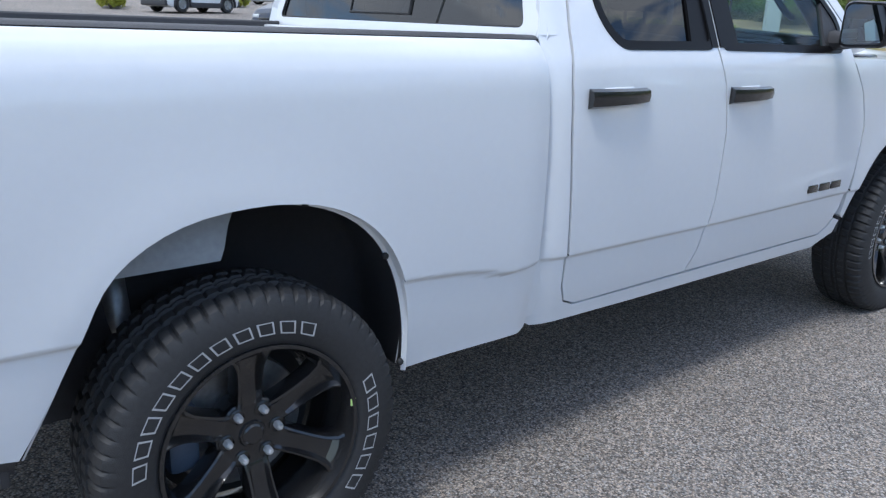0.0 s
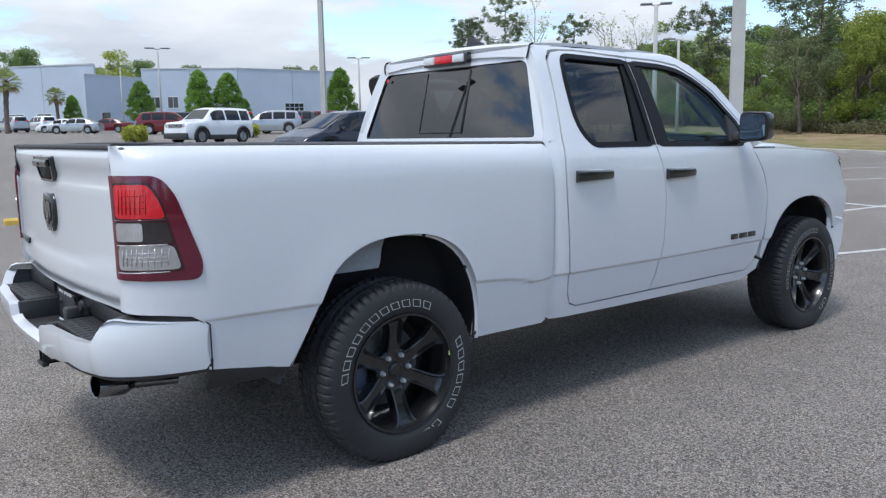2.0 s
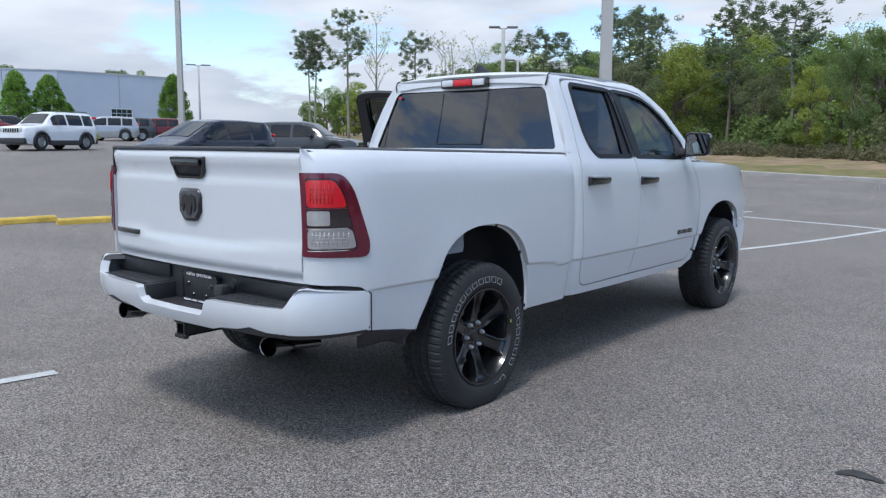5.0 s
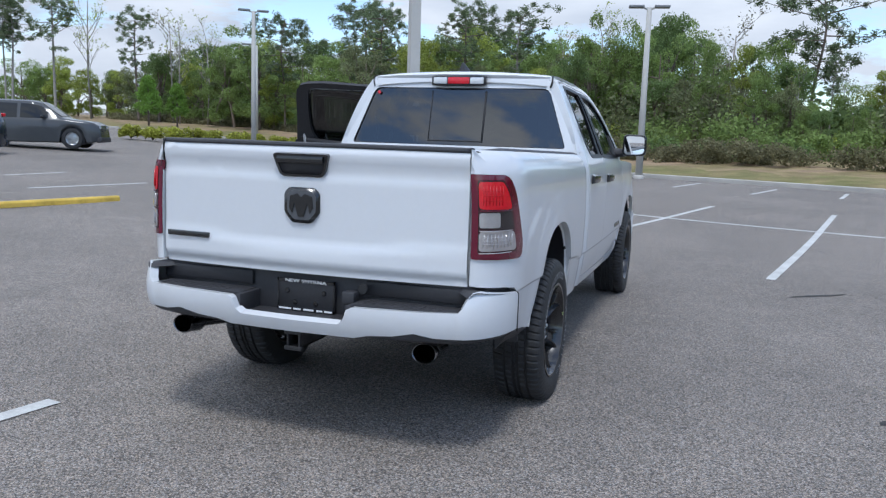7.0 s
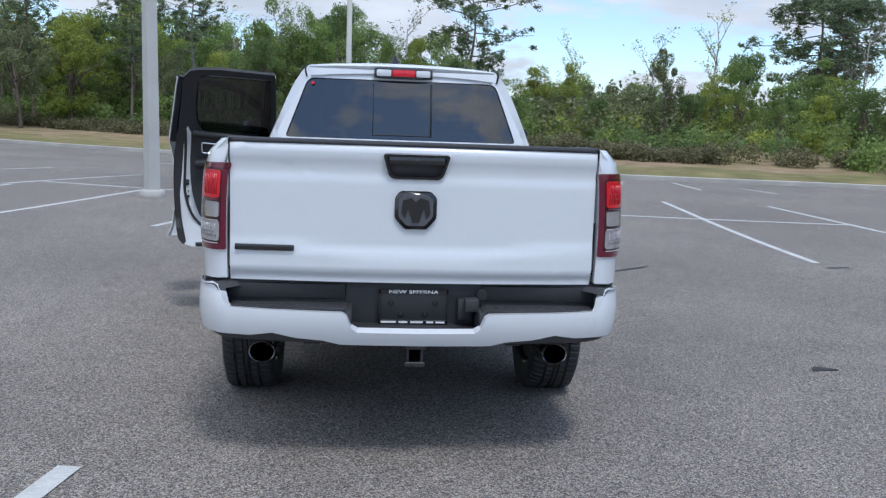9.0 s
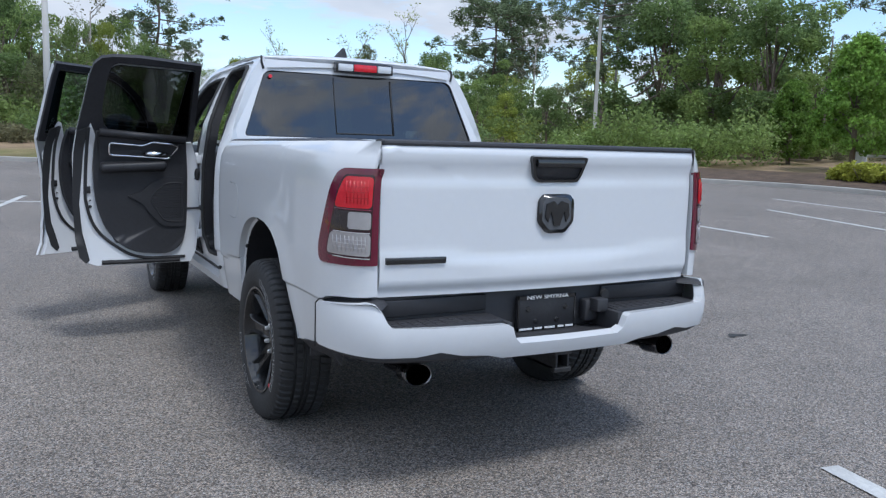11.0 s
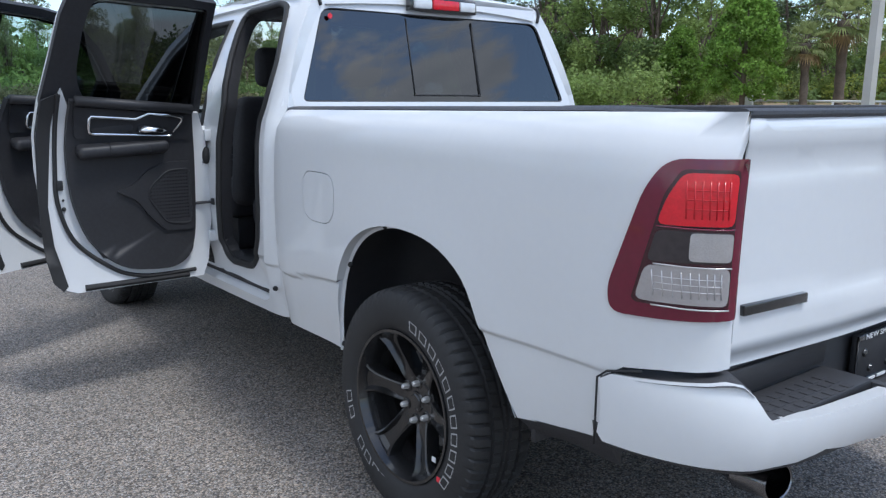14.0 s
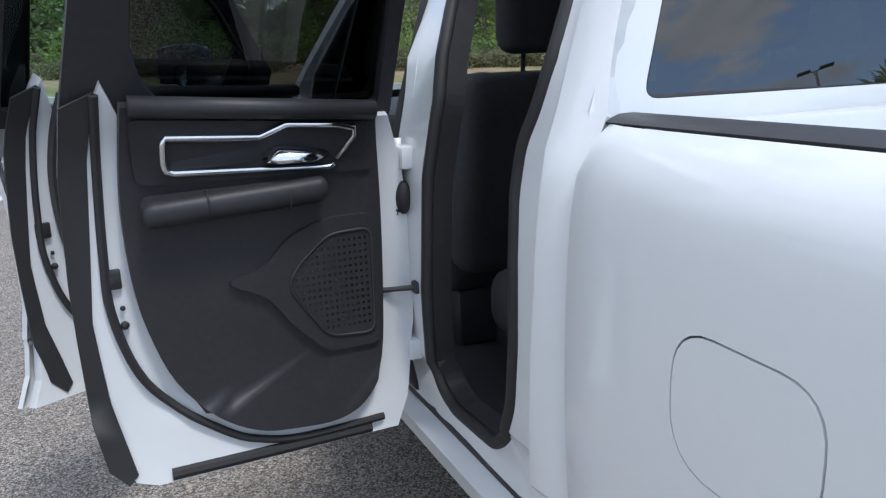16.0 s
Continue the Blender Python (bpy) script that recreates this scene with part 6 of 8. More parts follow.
def leaves(centres, size, stretch=0.6, droop=0.0, seed=0):
    """Small four-cornered leaves at the places given, each turned its own way."""
    r = np.random.default_rng(seed)
    c = np.asarray(centres, float)
    n = len(c)
    a = r.normal(size=(n, 3))
    a[:, 2] = a[:, 2] * 0.7 - droop
    a /= np.linalg.norm(a, axis=1)[:, None]
    b = np.cross(a, r.normal(size=(n, 3)))
    b /= np.linalg.norm(b, axis=1)[:, None]
    s = (size * r.uniform(0.6, 1.4, n))[:, None]
    v = np.stack([c - a * s, c + b * s * stretch, c + a * s, c - b * s * stretch], 1).reshape(-1, 3)
    return v, np.arange(4 * n).reshape(-1, 4)


def leaf_mesh(name, v, f, material):
    me = bpy.data.meshes.new(name)
    me.vertices.add(len(v))
    me.vertices.foreach_set("co", np.ascontiguousarray(v, np.float32).ravel())
    me.loops.add(4 * len(f))
    me.loops.foreach_set("vertex_index", np.ascontiguousarray(f, np.int32).ravel())
    me.polygons.add(len(f))
    me.polygons.foreach_set("loop_start", np.arange(0, 4 * len(f), 4, dtype=np.int32))
    me.update(calc_edges=True)
    me.materials.append(material)
    return me


def clumps(centres, radii, count, r, shell=0.55):
    """Points in balls round the centres, more of them towards the outside."""
    out = []
    for c, rad in zip(centres, radii):
        d = r.normal(size=(count, 3))
        d /= np.linalg.norm(d, axis=1)[:, None]
        k = r.uniform(shell, 1.0, count) ** 0.8
        out.append(np.asarray(c) + d * (k * r.uniform(0.75, 1.1, count))[:, None] * np.asarray(rad))
    return np.concatenate(out)


def plant(name, trunk_bm, bark, v, f, material, label, category, group):
    t = thing(name, label, category, group)
    part("trunk", trunk_bm, bark, t)
    ob = new("crown", leaf_mesh("crown", v, f, material))
    ob.parent = t
    return t


def oak(h, seed, mat_, low=0.18, spread=0.34, label="broad green deciduous tree at the edge of the woods"):
    r = np.random.default_rng(seed)
    bm = bmesh.new()
    lean = r.normal(size=2) * 0.03 * h
    trunk = curve([(0, 0, -0.3), (lean[0] * 0.4, lean[1] * 0.4, h * 0.25), (lean[0], lean[1], h * 0.5), (lean[0] * 1.2, lean[1] * 1.2, h * 0.8)], 3)
    tube(bm, trunk, [0.022 * h * (1 - 0.85 * i / (len(trunk) - 1)) for i in range(len(trunk))], 7)
    cs, rs = [], []
    for i in range(30):
        z = h * r.uniform(low + 0.05, 0.93)
        w = spread * h * (math.sin(math.pi * min(1, max(0.08, (z / h - low * 0.5) / (1.04 - low * 0.5)))) ** 0.6)
        a, d = r.uniform(0, 2 * math.pi), w * r.uniform(0.25, 1.0)
        cs.append((lean[0] + d * math.cos(a), lean[1] + d * math.sin(a), z))
        q = h * r.uniform(0.06, 0.125)
        rs.append((q, q, q * 0.75))
        if i < 14:
            k = min(len(trunk) - 2, int(len(trunk) * r.uniform(0.35, 0.8)))
            s = trunk[k]
            e = Vector(cs[-1])
            mid = s.lerp(e, 0.5) + Vector((0, 0, -0.03 * h))
            tube(bm, [s, mid, e], [0.008 * h, 0.005 * h, 0.002 * h], 5)
    p = clumps(cs, rs, 400, r)
    v, f = leaves(p, 0.0090 * h, 0.62, 0.2, seed)
    return plant("oak_tree", bm, BARK, v, f, mat_, label, "tree", "trees of the woods")


def pine(h, seed, top=0.5, wide=1.0, label="tall thin pine with an open crown above the woods"):
    r = np.random.default_rng(seed)
    bm = bmesh.new()
    b = r.normal(size=4) * 0.015 * h
    trunk = curve([(0, 0, -0.3), (b[0], b[1], h * 0.35), (b[0] + b[2], b[1] + b[3], h * 0.7), (b[0], b[1], h * 0.97)], 5)
    tube(bm, trunk, [0.0125 * h * (1 - 0.78 * i / (len(trunk) - 1)) for i in range(len(trunk))], 7)
    cs, rs = [], []
    n = 24
    for i in range(n):
        t = top + (0.99 - top) * (i / (n - 1)) ** 0.85
        k = t * (len(trunk) - 1)
        s = trunk[int(k)].lerp(trunk[min(int(k) + 1, len(trunk) - 1)], k % 1)
        a = i * 2.4 + r.uniform(-0.5, 0.5)
        ln = wide * h * (0.06 + 0.15 * math.sin(math.pi * min(1, (1.06 - t) / (1.06 - top))) * r.uniform(0.6, 1.15))
        up = h * r.uniform(-0.03, 0.10)
        e = s + Vector((math.cos(a) * ln, math.sin(a) * ln, up))
        mid = s.lerp(e, 0.5) + Vector((r.normal() * 0.01 * h, r.normal() * 0.01 * h, -0.008 * h))
        tube(bm, [s, mid, e], [0.0042 * h, 0.0030 * h, 0.0012 * h], 5)
        for q in range(4 if wide < 1.2 else 9):
            w = s.lerp(e, r.uniform(0.30, 1.08)) + Vector(tuple(r.normal(size=3) * 0.026 * h))
            cs.append(tuple(w + Vector((0, 0, 0.01 * h))))
            g = h * r.uniform(0.018, 0.042) * (1.0 if wide < 1.2 else 1.25)
            rs.append((g * 1.1, g * 1.1, g * 0.85))
    p = clumps(cs, rs, 52, r, 0.1)
    v, f = leaves(p, 0.0115 * h, 0.26, 0.0, seed)
    return plant("pine_tree", bm, PALE_BARK if seed % 2 else BARK, v, f, LEAF_PINE, label, "tree", "trees of the woods")


def bare(h, seed, label="slender grey tree, nearly bare of leaves"):
    r = np.random.default_rng(seed)
    bm = bmesh.new()
    ends = []

    def grow(s, d, ln, rad, depth):
        e = s + d * ln
        m = s.lerp(e, 0.5) + Vector(tuple(r.normal(size=3) * 0.03 * ln))
        tube(bm, [s, m, e], [rad, rad * 0.8, rad * 0.55], 5 if depth < 2 else 4)
        if depth == 3:
            ends.append(e)
            return
        for i in range(4 if depth else 9):
            t = r.uniform(0.35, 1.0)
            a = r.uniform(0, 2 * math.pi)
            q = Vector((math.cos(a), math.sin(a), r.uniform(0.3, 1.1))).normalized()
            grow(s.lerp(e, t), (q * 0.75 + d * 0.5).normalized(), ln * (0.24 if depth == 0 else 0.55) * r.uniform(0.7, 1.2), rad * 0.38, depth + 1)
    grow(Vector((0, 0, -0.3)), Vector((r.normal() * 0.03, r.normal() * 0.03, 1)).normalized(), h * 0.95, 0.009 * h, 0)
    p = clumps([tuple(e) for e in ends], [(0.035 * h,) * 3] * len(ends), 3, r, 0.1)
    v, f = leaves(p, 0.010 * h, 0.5, 0, seed)
    return plant("bare_tree", bm, PALE_BARK, v, f, LEAF_YELLOW if seed % 2 else LEAF_SCRUB, label, "tree", "trees of the woods")


def cone_tree(h, seed, wide=0.30, foot=0.16, label="dense egg-shaped ornamental tree on a short trunk"):
    r = np.random.default_rng(seed)
    bm = bmesh.new()
    tube(bm, [(0, 0, -0.2), (0, 0, h * 0.5), (0, 0, h * 0.9)], [0.024 * h, 0.016 * h, 0.004 * h], 8)
    cs, rs = [], []
    for i in range(190):
        t = r.uniform(0, 1) ** 0.9
        a = i * 2.399 + r.uniform(-0.3, 0.3)
        k = 1.06 * wide * h * min(1.0, 0.55 + 4.0 * t) * (1 - t) ** 0.40
        q = h * r.uniform(0.045, 0.075)
        k = max(0.0, k - q * 0.8) * (r.uniform(0.88, 1.06) if i % 4 else r.uniform(0.3, 0.8))
        cs.append((k * math.cos(a), k * math.sin(a), h * (foot + 0.06 + (0.92 - foot) * t)))
        rs.append((q, q, q * 0.9))
    for i in range(8):
        a = i * 0.8
        tube(bm, [(0, 0, h * (foot + 0.05 + 0.05 * i)), (wide * 0.7 * h * math.cos(a), wide * 0.7 * h * math.sin(a), h * (foot + 0.14 + 0.06 * i))], [0.008 * h, 0.003 * h], 5)
    p = clumps(cs, rs, 90, r, 0.2)
    v, f = leaves(p, 0.0125 * h, 0.62, 0.5, seed)
    return plant("cone_tree", bm, BARK, v, f, LEAF_CONE, label, "tree", "ornamental trees")


def palm(h, seed, label="cabbage palm with fan-shaped fronds"):
    r = np.random.default_rng(seed)
    bm = bmesh.new()
    b = r.normal(size=2) * 0.25
    pts = curve([(0, 0, -0.2), (b[0] * 0.3, b[1] * 0.3, h * 0.4), (b[0], b[1], h * 0.78)], 8)
    tube(bm, pts, [0.17 + 0.035 * (i % 2) + 0.05 * (i > len(pts) * 0.7) for i in range(len(pts))], 9)
    top = Vector((b[0], b[1], h * 0.78))
    V, F, VD, FD = [], [], [], []
    for i in range(34):
        a = i * 2.399
        el = math.radians(75 - 130 * (i / 33))
        dry = i > 29
        d = Vector((math.cos(a) * math.cos(el), math.sin(a) * math.cos(el), math.sin(el)))
        e = top + d * r.uniform(0.55, 0.8)
        tube(bm, [top, e], [0.02, 0.012], 4)
        side = d.cross(Vector((0, 0, 1))).normalized()
        up = side.cross(d)
        for j in range(15):
            w = math.radians(-78 + 156 * j / 14)
            q = (d * math.cos(w) + side * math.sin(w)).normalized()
            ln = r.uniform(0.62, 0.85) * (1 - 0.25 * abs(w))
            m, t = e + q * ln * 0.55 + up * 0.03, e + q * ln + Vector((0, 0, -0.28 * ln * (0.6 + abs(w))))
            x = q.cross(up).normalized() * 0.035
            vs, fs = (VD, FD) if dry else (V, F)
            k = len(vs)
            vs += [e, m + x, t, m - x]
            fs.append((k, k + 1, k + 2, k + 3))
    t = thing("palm_tree", label, "palm", "palms")
    part("trunk", bm, BARK, t)
    for n, vs, fs, m in (("fronds", V, F, LEAF_PALM), ("dry_fronds", VD, FD, LEAF_DRY)):
        ob = new(n, leaf_mesh(n, np.array([tuple(q) for q in vs]), np.array(fs), m))
        ob.parent = t
    return t


KIND = {}
for i in range(6):
    KIND["oak", i] = (oak(10, 11 + i, (LEAF_OAK, LEAF_DARK, LEAF_OAK, LEAF_YELLOW, LEAF_GREY, LEAF_OAK)[i], 0.10 if i != 1 else 0.22), 10)
for i in range(5):
    KIND["pine", i] = (pine(12, 31 + i, (0.50, 0.42, 0.6, 0.40, 0.55)[i], 1.75 if i == 3 else 1.0), 12)
for i in range(3):
    KIND["bare", i] = (bare(10, 51 + i), 10)
for i in range(2):
    KIND["cone", i] = (cone_tree(6, 61 + i, 0.29 if i else 0.325), 6)
    KIND["palm", i] = (palm(5.2, 71 + i), 5.2)
FIRST = set()


def put_tree(kind, i, x, y, top=None, height=None, base=0.0, broad=1.0):
    """A tree of the kind at the place; the first of each kind is the one that was built."""
    ob, h = KIND[kind, i]
    z = base + rise(x, y)
    s = (height if height else top - z) / h
    m = Matrix.Translation((x, y, z)) @ Matrix.Rotation(rng.uniform(0, 6.28), 4, "Z") @ Matrix.Diagonal((s * broad * rng.uniform(0.92, 1.08), s * broad * rng.uniform(0.92, 1.08), s, 1))
    if (kind, i) in FIRST:
        o = copy_thing(ob, Matrix.Identity(4))
    else:
        FIRST.add((kind, i))
        o = ob
    o.matrix_basis = m
    return o


# trees by the building across the lot: kind, shape, place and height of the top
BY_THE_BUILDING = (("cone", 0, -83.0, 26.5, 7.3), ("cone", 1, -83.7, 33.2, 8.8), ("cone", 0, -83.4, 36.4, 8.5), ("cone", 1, -84.5, 38.9, 5.8), ("cone", 1, -85.2, 52.4, 9.8), ("palm", 0, -100.0, 22.3, 7.6),
                   ("palm", 1, -84.2, 13.9, 8.4), ("cone", 1, -101.0, 24.2, 6.7))
# tall thin trees of the far corner
FAR_CORNER = (("pine", 0, -57.8, 55.5, 14.4), ("pine", 4, -62.5, 55.0, 13.0), ("pine", 2, -64.2, 55.8, 12.8), ("bare", 0, -55.7, 57.7, 12.8), ("pine", 1, -49.4, 56.8, 11.9), ("bare", 1, -44.0, 54.8, 10.5),
              ("bare", 2, -41.5, 52.4, 9.5), ("bare", 0, -38.5, 52.0, 9.3))
# edge of the woods beyond the hedge
FAR_EDGE = (("oak", 0, -34.8, 51.4, 9.7), ("pine", 3, -29.5, 49.0, 9.8), ("pine", 1, -20.8, 47.4, 10.2), ("oak", 3, -18.2, 46.3, 8.1), ("oak", 0, -31.5, 48.6, 9.0), ("pine", 3, -24.4, 51.4, 11.0),
            ("oak", 3, -21.8, 55.2, 8.7), ("pine", 0, -18.3, 61.8, 12.0), ("oak", 4, -19.8, 43.0, 7.2), ("oak", 0, -23.5, 44.0, 7.6), ("cone", 0, -33.4, 38.6, 4.8), ("cone", 1, -31.8, 39.4, 4.4))
# woods, palms and clipped trees round the gate
BY_THE_GATE = (("pine", 3, 33.6, 52.6, 12.6, 1.1), ("pine", 1, 36.8, 54.7, 13.0), ("pine", 3, 31.2, 51.2, 12.3, 1.1), ("bare", 1, 31.6, 45.7, 9.2), ("pine", 2, 33.0, 38.3, 11.5), ("pine", 3, 35.0, 35.0, 12.5),
               ("oak", 1, 33.3, 31.1, 10.6), ("oak", 0, 33.9, 27.0, 9.8), ("pine", 1, 37.5, 29.0, 12.0), ("cone", 0, 25.1, 15.1, 5.6), ("cone", 1, 26.4, 18.9, 4.3), ("palm", 0, 26.4, 13.4, 4.2),
               ("palm", 1, 28.0, 12.9, 5.3), ("palm", 0, 26.6, 10.4, 4.3), ("palm", 1, 29.5, 10.9, 5.0), ("pine", 3, 44.6, 24.4, 11.5), ("pine", 0, 49.0, 22.5, 9.8), ("oak", 0, 27.0, 42.0, 6.8),
               ("oak", 1, 28.3, 29.2, 9.4), ("oak", 0, 28.2, 25.3, 9.2), ("oak", 1, 28.9, 22.2, 8.6), ("oak", 0, 30.2, 20.4, 8.0), ("pine", 3, 26.5, 31.5, 10.4))
# edge of the woods straight behind the truck's nose, each with its breadth
NEAR_EDGE = (("oak", 0, -7.2, 49.8, 9.9, 0.62), ("oak", 2, -5.6, 52.1, 9.9, 0.6), ("oak", 1, -6.0, 38.9, 6.4, 0.6), ("oak", 1, -2.6, 55.4, 11.0, 0.62), ("oak", 0, -0.7, 58.5, 10.7, 0.6), ("oak", 5, 1.0, 41.6, 6.9, 0.55),
             ("bare", 1, 1.8, 45.6, 8.4, 1), ("oak", 3, 2.3, 43.6, 7.1, 0.55), ("oak", 2, 3.9, 41.5, 6.4, 0.5), ("oak", 5, 3.1, 38.5, 5.1, 0.7), ("pine", 4, -11.0, 46.0, 9.4, 1.1), ("pine", 1, -14.6, 45.9, 9.7, 1.1),
             ("oak", 0, -8.3, 44.5, 7.1, 0.6), ("oak", 3, -8.7, 41.4, 5.6, 0.8), ("oak", 4, -12.6, 45.5, 6.3, 0.9))
# lower woods between there and the gate
BEYOND_NOSE = (("pine", 3, 8.0, 64.2, 14.4, 1), ("pine", 2, 7.3, 45.3, 6.3, 0.8), ("bare", 2, 5.3, 41.4, 5.0, 0.8), ("oak", 4, 5.0, 40.4, 4.7, 0.8), ("oak", 0, 7.7, 39.2, 3.6, 0.9), ("oak", 0, 8.3, 39.6, 4.0, 0.8),
               ("oak", 3, 11.0, 40.1, 5.7, 0.6), ("bare", 0, 11.3, 41.1, 6.3, 1), ("oak", 4, 12.8, 37.5, 4.5, 0.8), ("oak", 1, 11.4, 35.8, 3.7, 0.9), ("oak", 4, 16.0, 38.6, 6.6, 0.5), ("bare", 2, 15.3, 38.8, 6.4, 1),
               ("oak", 3, 18.4, 38.7, 5.3, 0.7), ("oak", 5, 20.3, 39.0, 6.0, 0.7), ("oak", 1, 16.0, 35.4, 4.1, 0.9), ("oak", 4, 14.4, 38.1, 4.6, 0.8), 
               ("oak", 1, 22.5, 30.7, 4.4, 0.9), ("oak", 0, 19.9, 33.4, 4.4, 0.9))
for kind, i, x, y, top, *broad in BY_THE_BUILDING + FAR_CORNER + FAR_EDGE + BY_THE_GATE + NEAR_EDGE + BEYOND_NOSE:
    put_tree(kind, i, x, y, top, base=0.6 if y > 30 and x > -60 else 0.1, broad=broad[0] if broad else 1.0)

# trees that fill the woods along the bank
step = 0
for i in range(3, len(KL) - 1, 1):
    for d0, hh in ((17, 4.4), (23, 5.4), (31, 6.4)):
        if (step + i) % 4 == 3 or (KL[i].x < -50 and d0 < 30):
            step += 1
            continue
        hh *= 1.3 if KL[i].x <= -9 or KL[i].y < 20 else 0.9 if KL[i].x < -4 else 0.74 if KL[i].x < 1 else 0.48
        n = along(KL, i)
        p = KL[i].lerp(KL[i + 1], rng.uniform(0, 1)) + n * (d0 + rng.uniform(-2.5, 2.5) + (8 if KL[i].y < 20 and KL[i].x > 0 else 0))
        step += 1
        k = ("oak", int(rng.integers(0, 6))) if step % 7 else ("bare", int(rng.integers(0, 3)))
        put_tree(*k, p.x, p.y, height=hh * rng.uniform(0.7, 1.2), base=0.8)
# lower woods that close the corner beyond the kerb
for x, y, h in [(-62 + 2.6 * i + rng.uniform(-1, 1), 66 + rng.uniform(-4, 6) - 0.3 * i, rng.uniform(4.6, 7.2)) for i in range(12)]:
    put_tree("oak", int(rng.integers(0, 6)), x, y, height=h, base=0.4)
for i in range(26):
    u = i / 25
    x, y = -84 + 52 * u + rng.uniform(-2, 2), 72 - 21 * u + rng.uniform(-2, 5)
    put_tree("oak", int(rng.integers(0, 6)), x, y, height=rng.uniform(4.8, 6.8), base=0.3)
# the woods and trees on the other sides of the lot
for x, y in [(-70 + 9 * i + rng.uniform(-3, 3), -140 + rng.uniform(-8, 8)) for i in range(16)] + [(-130 + rng.uniform(-8, 8), -10 + 12 * i) for i in range(8)]:
    put_tree(*(("oak", int(rng.integers(0, 4))) if rng.uniform() < 0.65 else ("pine", int(rng.integers(0, 5)))), x, y, height=rng.uniform(7, 13))
for x, y, h in ((-148, 28, 12), (-150, 40, 11), (-146, 47, 12.5), (-149, 62, 11.5), (-140, 74, 12), (-147, 18, 10.5)):
    put_tree("oak", 1, x, y, height=h)


def thicket(name, line_from, line_to, d0, d1, h, bushes, size, material, label, category, seed, base=0.35, line=KL, each=170):
    """A belt of undergrowth along the bank: bushes of many heights, grown into each other, of leaves too many to count."""
    r = np.random.default_rng(seed)
    seg = line[line_from:line_to]
    lens = [(b - a).length for a, b in zip(seg, seg[1:])]
    prob = np.array(lens) / sum(lens)
    cs, rs = [], []
    for k in r.choice(len(lens), bushes, p=prob):
        q = seg[k].lerp(seg[k + 1], r.uniform())
        d = r.uniform(d0, d1) - 2.4 * sstep(-12, -4, q.x) * (line is KL) + (9.0 * sstep(19.8, 17.0, q.y) if q.x > 0 and line is KL else 0.0)
        p = q + along(line, line_from + k) * d
        top = h * (0.45 + 0.75 * max(0.0, 0.5 + 0.7 * noise.noise(Vector((p.x * 0.22, p.y * 0.22, seed))))) * r.uniform(0.55, 1.15)
        w = max(0.45, top * r.uniform(0.30, 0.5))
        z = r.uniform(0.35, 0.75) * top
        cs.append((p.x, p.y, rise(p.x, p.y) + base + z))
        rs.append((w, w, max(0.35, top - z)))
    v, f = leaves(clumps(cs, rs, each, r, 0.35), size, 0.6, 0.1, seed)
    return tagged(new(name, leaf_mesh(name, v, f, material)), label, category, kind="stuff")


thicket("undergrowth", 6, 88, 7.5, 10.0, 1.15, 1050, 0.060, LEAF_SCRUB, "brownish low undergrowth at the foot of the woods", "undergrowth", 3)
thicket("shrub_belt", 6, 88, 10.0, 15.5, 1.9, 260, 0.080, LEAF_DARK, "dark green shrubs below the trees", "shrubs", 4)
thicket("green_shrub_belt", 6, 88, 12.0, 19.0, 2.3, 150, 0.085, LEAF_OAK, "mid-green shrubs and young trees below the woods", "shrubs", 14)
thicket("light_shrub_belt", 6, 88, 13.5, 21.0, 2.9, 50, 0.085, LEAF_YELLOW, "fresh yellow-green bushes between the trees", "shrubs", 15)
thicket("scrub_belt", 6, 88, 15.0, 26.0, 3.7, 300, 0.10, LEAF_GREY, "grey-green scrub between the trees of the woods", "scrub", 6)
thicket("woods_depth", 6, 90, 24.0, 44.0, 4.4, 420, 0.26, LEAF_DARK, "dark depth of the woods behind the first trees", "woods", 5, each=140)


WEST = KL[48:88]
far = next(i for i, q in enumerate(WEST) if q.x < -4)
thicket("west_scrub", far, len(WEST), 13.0, 24.0, 5.6, 260, 0.11, LEAF_GREY, "grey-green scrub and young trees of the far woods", "scrub", 12, 0.6, WEST)
thicket("west_shrubs", 0, len(WEST), 10.0, 15.0, 2.6, 220, 0.10, LEAF_OAK, "green shrubs at the foot of the far woods", "shrubs", 13, 0.6, WEST)
for i in range(0, len(WEST) - 1, 2):
    for d0, hh in ((16, 6.6), (24, 8.0)):
        p = WEST[i].lerp(WEST[i + 1], rng.uniform(0, 1)) + along(WEST, i) * (d0 + rng.uniform(-2.5, 2.5))
        put_tree("oak", int(rng.integers(0, 6)), p.x, p.y, height=hh * rng.uniform(0.75, 1.2) * (1.08 if p.x < -14 else 0.62 if p.x < 1 else 0.40), base=0.6)
EAST = curve([(60, -30, 0), (47, 0, 0), (43, 14, 0), (36, 27, 0), (24, 36, 0), (12, 40, 0)], 6)
thicket("east_shrubs", 0, len(EAST), 0.0, 5.0, 3.4, 260, 0.085, LEAF_OAK, "green shrubs below the trees behind the gate", "shrubs", 8, 0.4, EAST)
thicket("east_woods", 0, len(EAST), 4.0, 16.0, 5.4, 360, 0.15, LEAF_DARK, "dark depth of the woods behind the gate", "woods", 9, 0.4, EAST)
thicket("east_light_shrubs", 0, len(EAST), -0.5, 4.0, 3.2, 150, 0.080, LEAF_YELLOW, "fresh yellow-green bushes behind the gate", "shrubs", 19, 0.4, EAST)
